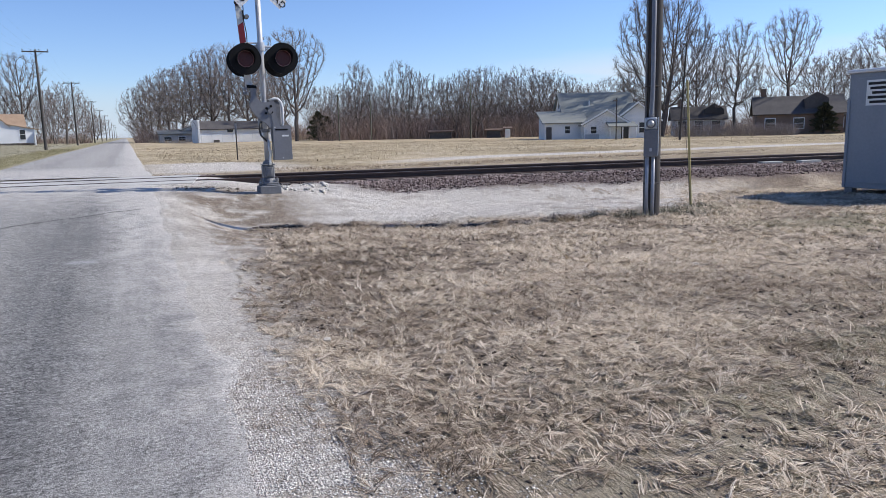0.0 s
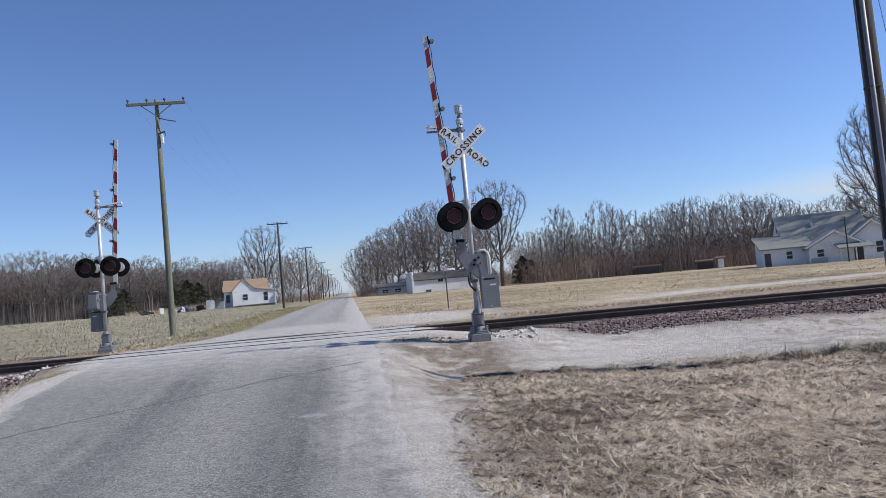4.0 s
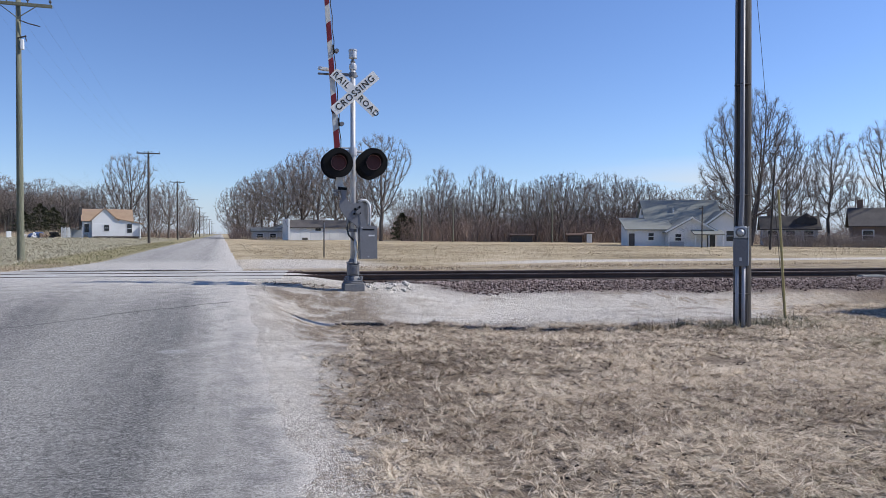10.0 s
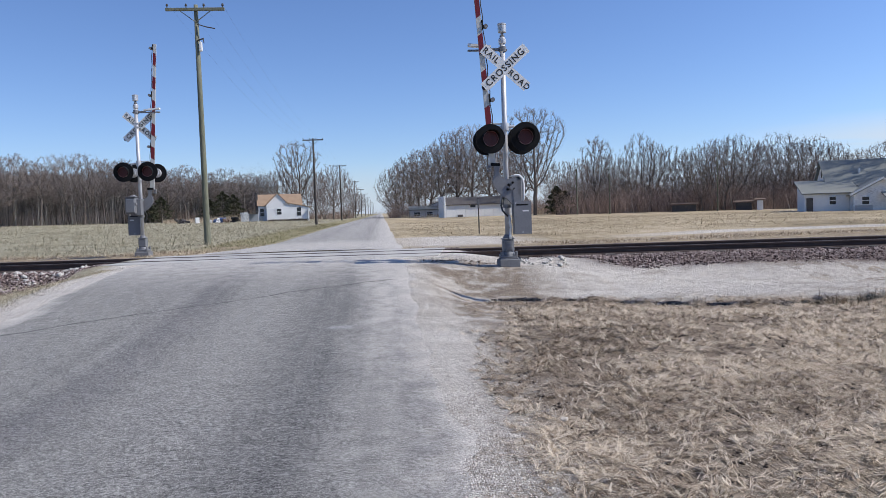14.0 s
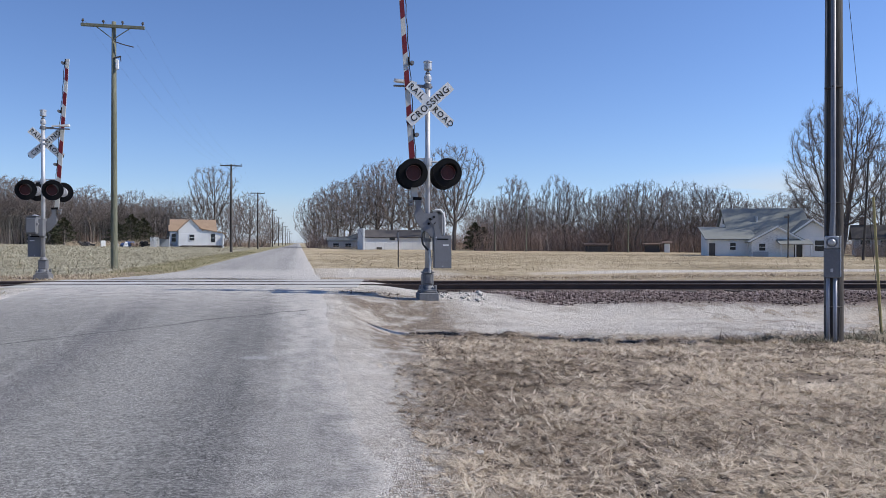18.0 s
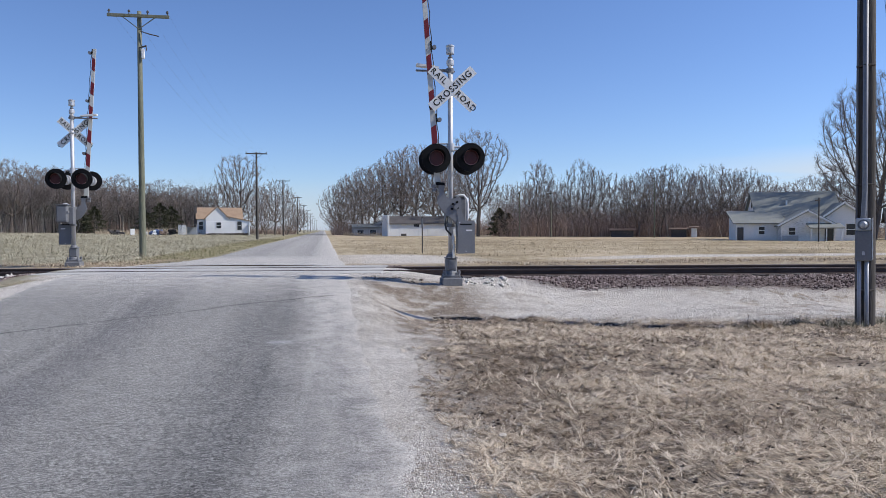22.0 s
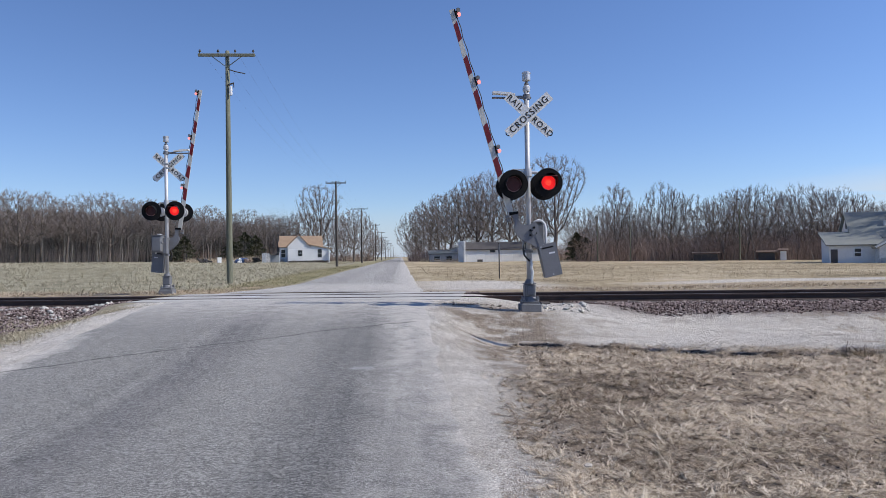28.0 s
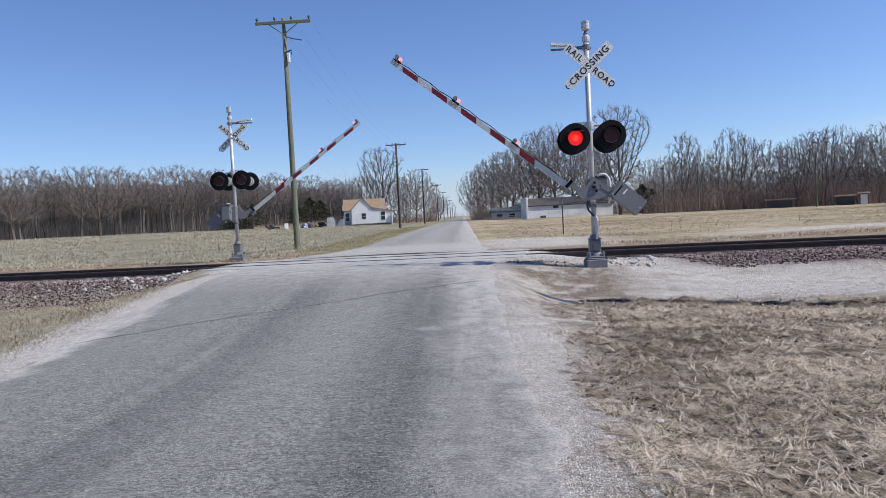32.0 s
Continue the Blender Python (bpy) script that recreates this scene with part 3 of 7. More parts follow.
        if smooth:
            me.polygons.foreach_set("use_smooth", [len(q) == 4 for q in self.f])
        me.update()
        return me


def part(name, shape, material, parent=None, label="", at=None, smooth=False):
    """One mesh object, under a thing or a part of one."""
    me = shape.mesh(name, *(material if isinstance(material, tuple) else (material,)), smooth=smooth) if isinstance(shape, Shape) else shape
    ob = new(name, me)
    if parent is not None:
        ob.parent = parent
    if at is not None:
        ob.matrix_basis = at
    if label:
        tagged(ob, label)
    return ob


def thing(name, label, category, at, group="", kind=""):
    ob = new(name)
    ob.empty_display_size = 0.2
    ob.matrix_basis = at
    return tagged(ob, label, category, group, kind)


def tri_mesh(name, verts, tris, material):
    verts, tris = np.asarray(verts, np.float32).reshape(-1, 3), np.asarray(tris, np.int32).reshape(-1, 3)
    me = bpy.data.meshes.new(name)
    me.vertices.add(len(verts))
    me.vertices.foreach_set("co", verts.ravel())
    me.loops.add(tris.size)
    me.loops.foreach_set("vertex_index", tris.ravel())
    me.polygons.add(len(tris))
    me.polygons.foreach_set("loop_start", np.arange(0, tris.size, 3, dtype=np.int32))
    me.polygons.foreach_set("loop_total", np.full(len(tris), 3, dtype=np.int32))
    me.materials.append(material)
    me.update(calc_edges=True)
    return me


# ---- the lie of the land ----
def step(a, b, t):
    t = min(1.0, max(0.0, (t - a) / (b - a)))
    return t * t * (3 - 2 * t)


def track_d(x, y):
    return (y - TRACK_Y + TRACK_K * x) * 0.991


def road_z(x, y):
    return 0.535 * step(6.5, 16.0, y)


def far_z(x, y):
    k = 0.011 if x < 0 else 0.004
    s = step(22, 60, y)
    return 0.50 - k * max(-130.0, min(60.0, x)) * s


def land(x, y):
    d = track_d(x, y)
    if d > 2.2:
        z = far_z(x, y)
        w = step(2.2, 4.5, d)
        z = z * w + 0.46 * (1 - w)
        ditch = step(4.5, 9, abs(x + 1.9)) * step(3, 6, d) * (1 - step(9, 16, abs(x + 1.9)))
        return z - 0.10 * ditch
    # near side: the road's own rise, falling off to lower ground on both sides
    close = step(-3.5, -2.0, d)
    mound = step(12.7, 15.0, y)
    slope = step(2.6, 7.0, x) * mound + step(0.5, 1.9, x) * step(7.5, 11.0, y) * (1 - mound) + step(2.6, 7.0, x) * (1 - step(7.5, 11.0, y)) * (1 - mound)
    right = slope * (1 - close) + step(1.75, 3.4, x) * close
    left = step(5.9, 9.5, -x) * (1 - close) + step(6.7, 8.3, -x) * close
    w = max(right, left)
    low = -0.02 - 0.08 * step(2.2, 4.6, x) - 0.05 * step(6, 14, x) - 0.13 * left
    toe = step(-3.1, -1.75, d)
    side = low * (1 - toe) + 0.37 * toe
    z = (road_z(x, y) - 0.12 * (1 - close) * max(step(0.5, 2.3, x), step(5.6, 7.2, -x))) * (1 - w) + side * w
    if x > 0.5:
        z += 0.10 * step(0.6, 3, x) * (1 - step(7, 12, y))
    return z


TURF = ((2.98, 0.13, 0.10), (3.64, 0.24, 0.13), (4.45, 0.13, 0.10), (5.28, 0.14, 0.10), (6.15, 0.30, 0.13), (7.2, 0.30, 0.12), (8.0, 0.3, 0.10))


def rough_land(x, y):
    z = land(x, y)
    if -14 < x < 30 and -3 < y < 17:
        off = 1.0 if (x > 1.2 or x < -6.2) else 0.15
        z += off * (0.035 * (noise.noise(Vector((x * 0.55, y * 0.7, 3.1)))) + 0.018 * noise.noise(Vector((x * 2.3, y * 2.6, 7.7))) + 0.014 * noise.noise(Vector((x * 6.3, y * 7.2, 1.2))))
        z -= 0.09 * math.exp(-((x - 6.4) / 1.6) ** 2 - ((y - 11.4) / 0.9) ** 2)
        # a low broken ridge of turf before the gravel
        for c, w, hgt in TURF:
            ym = 12.84 - 0.2476 * c - 0.9 * (x - c) * 0.25
            z += hgt * math.exp(-((x - c) / w) ** 2 - ((y - ym) / 0.17) ** 2)
    return z


# ---- ground, road, railway ----
def axis(dense_a, dense_b, fine, lo, hi, growth=1.12):
    out = list(np.arange(dense_a, dense_b, fine))
    s, v = fine, dense_b
    while v < hi:
        out.append(v)
        s *= growth
        v += s
    out.append(hi)
    s, v = fine, dense_a
    while v > lo:
        s *= growth
        v -= s
        out.insert(0, max(v, lo))
    return out


def build_ground():
    xs, ys = axis(-11, 17, 0.09, -2400, 2400), axis(2.0, 17, 0.09, -300, 3000)
    nx = len(xs)
    v = [(x, y, rough_land(x, y)) for y in ys for x in xs]
    f = [(j * nx + i, j * nx + i + 1, (j + 1) * nx + i + 1, (j + 1) * nx + i) for j in range(len(ys) - 1) for i in range(nx - 1)]
    me = bpy.data.meshes.new("ground")
    me.from_pydata(v, [], f)
    me.materials.append(M_GROUND)
    me.polygons.foreach_set("use_smooth", [True] * len(f))
    tagged(new("ground", me), "dry winter ground of dead grass, gravel and stubble field", "ground", kind="structure")


def road_edge(y, side):
    """The ragged border of the asphalt."""
    k = step(19, 30, y)
    if side > 0:
        return 0.62 + 0.05 * k + 0.09 * noise.noise(Vector((y * 0.9, 5, 0))) + 0.05 * noise.noise(Vector((y * 5.1, 9, 0)))
    return -5.55 + 1.15 * k - 0.5 * step(13, 18, y) * (1 - k) + 0.08 * noise.noise(Vector((y * 1.1, 15, 0))) + 0.05 * noise.noise(Vector((y * 4.7, 19, 0)))


def build_road():
    for name, ya, yb in (("road", -60.0, None), ("road", None, 2200.0)):
        first = ya is not None
        s = Shape()
        rows = []
        n = 15
        vs = list(np.arange(-60, 2, 2.0)) + list(np.arange(2, 17.2, 0.2)) if first else list(np.arange(0, 20, 0.4)) + [20 * 1.09 ** k for k in range(1, 55)]
        if first:
            vs = vs + [17.0]
        for v in vs:
            row = []
            for i in range(n):
                u = i / (n - 1)
                if first:
                    xa, xb = road_edge(v, -1), road_edge(v, 1)
                    x = xa + (xb - xa) * u
                    top = TRACK_Y - TRACK_K * x - 1.80 / 0.991
                    y = v if v < 12 else 12 + (v - 12) / 5.0 * (top - 12)
                else:
                    x = road_edge(21.0 + v, -1) * (1 - u) + road_edge(21.0 + v, 1) * u
                    y = v + (TRACK_Y - TRACK_K * x + 1.80 / 0.991)
                zc = (road_z(x, y) if first else 0.535 * (1 - step(20, 26, y)) + 0.50 * step(20, 26, y) + (far_z(x, y) - 0.50)) + 0.012 + 0.035 * (1 - (2 * u - 1) ** 2)
                if i in (0, n - 1):
                    zc -= 0.02
                row.append((x, y, zc))
            rows.append(row)
        pts = [p for r in rows for p in r]
        q = [(j * n + i, j * n + i + 1, (j + 1) * n + i + 1, (j + 1) * n + i) for j in range(len(rows) - 1) for i in range(n - 1)]
        s.add(pts, q)
        lab = "worn grey asphalt road with pale gravelly edges" if first else "pale dusty asphalt road running to the horizon"
        tagged(part(name, s, M_ROAD, smooth=True), lab, "road", kind="structure")


def along(u, d, z):
    """A point u metres along the railway from the road's middle line, d across it."""
    c = 1 / math.sqrt(1 + TRACK_K ** 2)
    return (u * c + d * TRACK_K * c, TRACK_Y - TRACK_K * u * c + d * c, z)


TRACK_M = Matrix.Translation((0, TRACK_Y, 0)) @ Matrix.Rotation(-math.atan(TRACK_K), 4, 'Z')


def build_track():
    track = thing("railway_track", "single rusty railway track on dark timber ties", "track", TRACK_M, kind="structure")
    prof = [(-0.07, 0.0), (0.07, 0.0), (0.07, 0.012), (0.012, 0.03), (0.010, 0.115), (0.036, 0.125), (0.036, 0.158), (0.028, 0.165),
            (-0.028, 0.165), (-0.036, 0.158), (-0.036, 0.125), (-0.010, 0.115), (-0.012, 0.03), (-0.07, 0.012)]
    for d in (-0.755, 0.755):
        s = Shape()
        n = len(prof)
        us = [-260, 320]
        s.add([(u, d + a, 0.395 + b) for u in us for a, b in prof], [(k, (k + 1) % n, n + (k + 1) % n, n + k) for k in range(n) if k != 7])
        s.slot = 1
        s.add([(-260, d + 0.028, 0.56), (-260, d - 0.028, 0.56), (320, d - 0.028, 0.56), (320, d + 0.028, 0.56)], [(0, 1, 2, 3)])
        part("rail", s, (M_RAIL, M_RAILTOP), track, "rusty steel rail with a worn bright top")
    tie = Shape().box(-0.115, -1.3, 0.22, 0.115, 1.3, 0.405, 0.012).mesh("tie", M_TIE)
    for k in range(-56, 120):
        u = k * 0.53
        if -6.8 < u < 1.7:
            continue
        t = part("tie", tie, None, track)
        t.matrix_basis = pose(u + random.uniform(-.03, .03), random.uniform(-.05, .05), random.uniform(-.015, .01), 0, 0, random.uniform(-1.2, 1.2))
    # two pale boards lying beside the near rail further along
    for u in (17.9, 19.3):
        part("loose_board", Shape().box(u - 0.36, -1.12, 0.36, u + 0.36, -0.88, 0.455, 0.01), M_PANEL, track, "pale weathered board beside the rail")
    # crossing surface: slabs between and beside the rails, with open flangeways
    for d0, d1 in ((-1.78, -0.84), (-0.63, 0.63), (0.84, 1.78)):
        for k in range(4):
            u0 = -6.7 + k * 2.08
            p = Shape().box(u0 + 0.008, d0, 0.40, u0 + 2.072, d1, 0.549 + 0.003 * (k % 2), 0.008)
            part("crossing_panel", p, M_PANEL, track, "pale dusty crossing slab")


build_ground()
build_road()
build_track()
mark = Shape().slab((-0.34, -0.07, 0.004), (0.30, -0.05, 0.004), (0.34, 0.07, 0.004), (-0.30, 0.06, 0.004), 0.003)
tagged(part("paint_mark", mark, M_SIDING, at=pose(-4.1, 19.55, 0.554, 0, 0, -35)), "short worn stroke of white paint on a crossing slab", "paint mark")


# ---- crossing signals ----
ARM = []            # moving gate arms
SHUTTERS = {}       # added lens shutters, by signal and side


def text_mesh(name, words, size, material):
    cu = bpy.data.curves.new(name, 'FONT')
    cu.body, cu.size, cu.align_x, cu.align_y, cu.extrude = words, size, 'CENTER', 'CENTER', 0.0015
    cu.space_character, cu.offset = 1.22, 0.003
    tmp = bpy.data.objects.new("tmp_text", cu)
    me = bpy.data.meshes.new_from_object(tmp)
    bpy.data.objects.remove(tmp)
    me.materials.clear()
    me.materials.append(material)
    return me


def disc(s, r, y0, y1, n=28, cx=0.0, cz=0.0):
    return s.prism([(cx + r * math.cos(2 * math.pi * k / n), cz + r * math.sin(2 * math.pi * k / n)) for k in range(n)], y0, y1)


def ring(s, r0, r1, y0, y1, n=28):
    """A short pipe along y."""
    p = []
    for r, y in ((r0, y0), (r1, y0), (r1, y1), (r0, y1)):
        p += [(r * math.cos(2 * math.pi * k / n), y, r * math.sin(2 * math.pi * k / n)) for k in range(n)]
    q = [(a * n + k, ((a + 1) % 4) * n + k, ((a + 1) % 4) * n + (k + 1) % n, a * n + (k + 1) % n) for a in range(4) for k in range(n)]
    return s.add(p, q)


def flasher(parent, x, z, y, turn, key):
    """One lamp facing -y before turn: black background disc, hood, lens and an added hinged shutter that imitates the
    unlit lens.
    """
    bg = part("flasher", disc(Shape(), 0.305, -0.012, 0.012, 36), M_BLACK, parent, "black round background of a crossing lamp", pose(x, y, z, 0, 0, turn))
    s = Shape()
    n, r = 26, 0.172
    pts, q = [], []
    for k in range(n + 1):
        a = radians(-35 + 250 * k / n)
        ln = 0.11 + 0.17 * max(0.0, math.sin(a)) ** 0.7
        for rr, yy in ((r, -0.012), (r, -0.012 - ln), (r + 0.006, -0.012 - ln), (r + 0.006, -0.012)):
            pts.append((rr * math.cos(a), yy, rr * math.sin(a)))
    for k in range(n):
        q += [(4 * k + a, 4 * k + 4 + a, 4 * k + 4 + (a + 1) % 4, 4 * k + (a + 1) % 4) for a in range(4)]
    part("hood", s.add(pts, q), M_BLACK, bg, "black lamp hood")
    part("housing", disc(disc(Shape(), 0.15, 0.012, 0.13, 24), 0.10, 0.13, 0.17, 24), M_ALU, bg, "silver lamp housing")
    part("rim", ring(Shape(), 0.151, 0.160, -0.05, -0.012), M_RIM, bg)
    lit = Shape()
    disc(lit, 0.148, -0.018, -0.013, 28)
    lit.slot = 1
    disc(lit, 0.062, -0.022, -0.018, 20)
    part("lens", lit, (M_LIT, M_LITCORE), bg, "glowing red lamp lens")
    # added shutter in unlit lens colour hides the glowing lens between flashes
    cov = Shape()
    disc(cov, 0.149, -0.004, 0.0, 28, 0, -0.15)
    for k in range(3):
        s2 = 0.04 + 0.04 * k
        cov.add([(p[0], p[1] - 0.004, p[2] - 0.15) for p in ring(Shape(), s2, s2 + 0.006, 0, 0.003, 20).v], ring(Shape(), s2, s2 + 0.006, 0, 0.003, 20).f)
    cov.add([(p[0], p[1] + 0.004, p[2] - 0.15) for p in ring(Shape(), 0.1475, 0.1495, -0.004, 0.012, 28).v], ring(Shape(), 0.1475, 0.1495, 0, 0, 28).f)
    shut = part("unlit_lens_shutter", cov, M_LENS, bg, "added dark red hinged shutter that shows the lens as unlit", pose(0, -0.034, 0.15))
    SHUTTERS[key] = shut
    return bg


def upright(x, z, angle=86.0, px=0.06, pz=1.64):
    """A point beside the mast, with the arm up, in the arm's own space."""
    c, s = math.cos(radians(angle)), math.sin(radians(angle))
    return ((x - px) * c - (z - pz) * s, (x - px) * s + (z - pz) * c)


ARM_LAMPS = []


def crossing_signal(at, arm_len, key, label, front=-0.36, back=0.12):
    g = thing("crossing_signal", label, "crossing signal", at, "crossing signals at the road")
    f = Shape().box(-0.215, -0.215, -0.5, 0.215, 0.215, 0.13, 0.015)
    f.box(-0.185, -0.185, 0.13, 0.185, 0.185, 0.16, 0.01)
    part("foundation", f, M_CONC, g, "dark grey footing")
    b = Shape()
    b.box(-0.175, -0.175, 0.16, 0.175, 0.175, 0.20, 0.012)
    b.tube([(0, 0, 0.2), (0, 0, 0.25), (0, 0, 0.30)], [0.16, 0.14, 0.11], 16)
    b.box(-0.118, -0.118, 0.28, 0.118, 0.118, 0.55, 0.025)
    b.box(-0.075, -0.14, 0.32, 0.075, -0.11, 0.52, 0.012)
    b.box(-0.13, -0.13, 0.545, 0.13, 0.13, 0.575, 0.01)
    b.tube([(0, 0, 0.57), (0, 0, 0.61), (0, 0, 0.65)], [0.11, 0.095, 0.07], 14)
    for sx in (-1, 1):
        b.box(sx * 0.15 - 0.03, -0.16, 0.20, sx * 0.15 + 0.03, -0.10, 0.29, 0.012)
    part("pole_base", b, M_CAST, g, "cast grey junction base")
    part("base_cover", Shape().box(-0.045, -0.15, 0.37, 0.045, -0.139, 0.47, 0.004).box(-0.03, -0.156, 0.41, 0.03, -0.149, 0.43), M_GREY, g)
    for sx in (-0.14, 0.14):
        for sy in (-0.14, 0.14):
            part("anchor_bolt", Shape().tube([(sx, sy, 0.2), (sx, sy, 0.225), (sx, sy, 0.226), (sx, sy, 0.28)], [0.032, 0.032, 0.016, 0.016], 6), M_CAST, g)
    part("mast", Shape().tube([(0, 0, 0.5), (0, 0, 4.74)], 0.055, 16), M_ALU, g, "silver pipe mast", smooth=True)
    part("mast_collar", Shape().tube([(0, 0, 4.66), (0, 0, 4.70), (0, 0, 4.76), (0, 0, 4.80)], [0.075, 0.08, 0.08, 0.05], 14), M_ALU, g)
    part("bell_neck", Shape().tube([(0, 0, 4.74), (0, 0, 4.83), (0, 0, 4.855), (0, 0, 4.90)], [0.03, 0.055, 0.03, 0.03], 12), M_GREY, g)
    part("bell", Shape().tube([(0, 0, 4.885), (0, 0, 4.90), (0, 0, 4.92), (0, 0, 5.04), (0, 0, 5.05), (0, 0, 5.075), (0, 0, 5.09)], [0.04, 0.085, 0.088, 0.088, 0.095, 0.095, 0.07], 16), M_GALV, g, "grey electronic bell on the mast top")
    part("lamp_bracket", Shape().box(-0.74, -0.03, 4.515, 0.10, 0.03, 4.55, 0.006).box(-0.3, -0.035, 4.545, 0.02, 0.035, 4.575, 0.006).tube([(0.0, 0, 4.50), (0, 0, 4.60)], 0.08, 14), M_GREY, g, "grey bracket of the lamp head")
    part("lamp_head", Shape().prism([(-0.73, 4.62), (-0.25, 4.58), (-0.25, 4.615), (-0.45, 4.645), (-0.73, 4.67)], -0.075, 0.075), M_WHITE, g, "flat white lamp head")
    # crossbuck: two lettered boards
    for tilt, y, words in ((-42, -0.245, (("RAIL", -0.385), ("ROAD", 0.385))), (42, -0.265, (("CROSSING", 0.0),))):
        board = part("crossbuck_board", Shape().box(-0.61, -0.004, -0.107, 0.61, 0.004, 0.107), M_WHITE, g, "white reflective board with black capitals", pose(0, y, 4.12, 0, -tilt, 0))
        reverse = (("CROSSING", 0.0),) if tilt < 0 else (("RAIL", -0.385), ("ROAD", 0.385))
        for words_on, dy, turn, sg in ((words, -0.0065, 0, 1), (reverse, 0.0065, 180, -1)):
            for w, dx in words_on:
                part("lettering", text_mesh("lettering", w, 0.188 if w == "CROSSING" else 0.17, M_LETTER), None, board, "black capital letters", pose(sg * dx, dy, -0.002, 90, 0, turn))
        for bx in (-0.55, 0.0, 0.55):
            part("board_bolt", Shape().tube([(bx, -0.009, 0), (bx, 0.009, 0)], 0.010, 6), M_WHITE, board)
    for z in (4.05, 4.17):
        part("board_clamp", Shape().box(-0.07, -0.24, z, 0.07, 0.06, z + 0.04, 0.005), M_GALV, g)
    # lamps
    zl = 2.65
    arm = Shape()
    arm.tube([(-0.36, 0, zl + 0.06), (-0.2, 0, zl + 0.28), (0.2, 0, zl + 0.28), (0.36, 0, zl + 0.06)], 0.03, 10)
    for x in (-0.36, 0.36):
        arm.tube([(x, front + 0.1, zl), (x, back - 0.1, zl)], 0.04, 10)
        arm.box(x - 0.05, -0.06, zl - 0.05, x + 0.05, 0.0, zl + 0.08, 0.01)
    arm.tube([(0, 0, zl + 0.2), (0, 0, zl + 0.36)], 0.085, 14)
    part("lamp_crossarm", arm, M_ALU, g, "silver lamp crossarm")
    part("cross_bar", Shape().box(-0.34, -0.03, zl + 0.33, 0.02, 0.03, zl + 0.36, 0.005), M_ALU, g)
    for side, x in (("l", -0.365), ("r", 0.365)):
        flasher(g, x, zl + (0.025 if side == "r" else 0.0), front, 0, key + "front_" + side)
        flasher(g, x, zl, back, 180, key + "back_" + side)
    # the gate's drive
    drive = Shape()
    drive.box(0.04, 0.06, 1.33, 0.36, 0.40, 1.86, 0.03)
    drive.box(-0.09, 0.05, 1.28, 0.06, 0.30, 1.80, 0.015)
    drive.box(0.07, 0.40, 1.38, 0.33, 0.43, 1.80, 0.01)
    part("gate_drive", drive, M_CAST, g, "grey gate drive box")
    part("drive_lid", Shape().box(0.02, 0.04, 1.86, 0.38, 0.42, 1.885, 0.008), M_CAST, g, "drive box lid")
    for z in (1.22, 1.74):
        part("drive_clamp", Shape().tube([(0, 0, z), (0, 0, z + 0.07)], 0.088, 14), M_CAST, g)
    part("drive_shaft", Shape().tube([(0.06, -0.30, 1.64), (0.06, 0.42, 1.64)], 0.045, 12), M_GREY, g)
    bend = [(0.12, -0.0, 1.87), (0.20, -0.0, 1.905), (0.28, 0.0, 1.90), (0.345, 0.0, 1.83), (0.37, 0.0, 1.72), (0.37, 0.0, 1.42), (0.34, 0.05, 1.30)]
    part("conduit", Shape().tube(bend, 0.026, 10), M_HOSE, g, "bent pale conduit", smooth=True)
    hose = [(0.03, -0.03, 1.06), (0.045, -0.085, 0.98), (0.03, -0.10, 0.90), (0.06, -0.10, 0.81), (0.045, -0.10, 0.72), (0.035, -0.11, 0.62), (0.03, -0.12, 0.55)]
    part("hose", Shape().tube(hose, 0.028, 8), M_HOSE, g, "flexible pale hose", smooth=True)
    loop = [(-0.04, 0.06, 1.45), (-0.10, -0.02, 1.40), (-0.135, -0.07, 1.28), (-0.11, -0.08, 1.16), (-0.05, -0.08, 1.09), (0.0, -0.07, 1.04)]
    part("hose", Shape().tube(loop, 0.02, 8), M_WIRE, g, "dark looped cable", smooth=True)
    # the arm, pivot at its origin, built lying level towards -x
    e = -0.335
    r0, r1 = 0.50, arm_len
    w0, w1 = 0.064, 0.046
    board = Shape().prism([(-r0, e - w0), (-r0, e + w0), (-r1, e + w1), (-r1, e - w1)], -0.017, 0.017)
    gate = part("gate_arm", board, M_ARMW, g, "white gate arm with red stripes", pose(0.06, -0.20, 1.64, 0, 86, 0))
    s0 = r1 - 0.33
    while s0 - 0.38 > 0.95:
        t = lambda s: w0 + (w1 - w0) * (s - r0) / (r1 - r0)
        a, c = s0, s0 - 0.38
        st = Shape()
        for y0, y1 in ((-0.0195, -0.0172), (0.0172, 0.0195)):
            st.prism([(-a, e - t(a)), (-a - 0.07, e + t(a)), (-c - 0.07, e + t(c)), (-c, e - t(c))][::-1], y0, y1)
        part("stripe", st, M_RED, gate, "red reflective stripe")
        s0 -= 0.74
    for s in (r1 - 0.14, r1 - 1.62, r0 + 1.35):
        lampb = Shape().box(-s - 0.05, -0.045, e + 0.055, -s + 0.05, 0.045, e + 0.085, 0.004)
        lampb.tube([(-s, 0, e + 0.085), (-s, 0, e + 0.10)], 0.03, 8)
        lampb.box(-s - 0.13, -0.03, e + 0.055, -s - 0.05, 0.03, e + 0.075, 0.004)
        part("arm_lamp_base", lampb, M_BLACK, gate)
        part("arm_lamp", disc(Shape(), 0.038, -0.035, 0.035, 14, -s, e + 0.132), M_ARMLAMP, gate, "small pinkish arm lamp")
        # added sliding cap hides the glowing arm lamp until it should light
        cap = Shape()
        for y0, y1 in ((-0.046, -0.037), (0.037, 0.046)):
            disc(cap, 0.044, y0, y1, 12)
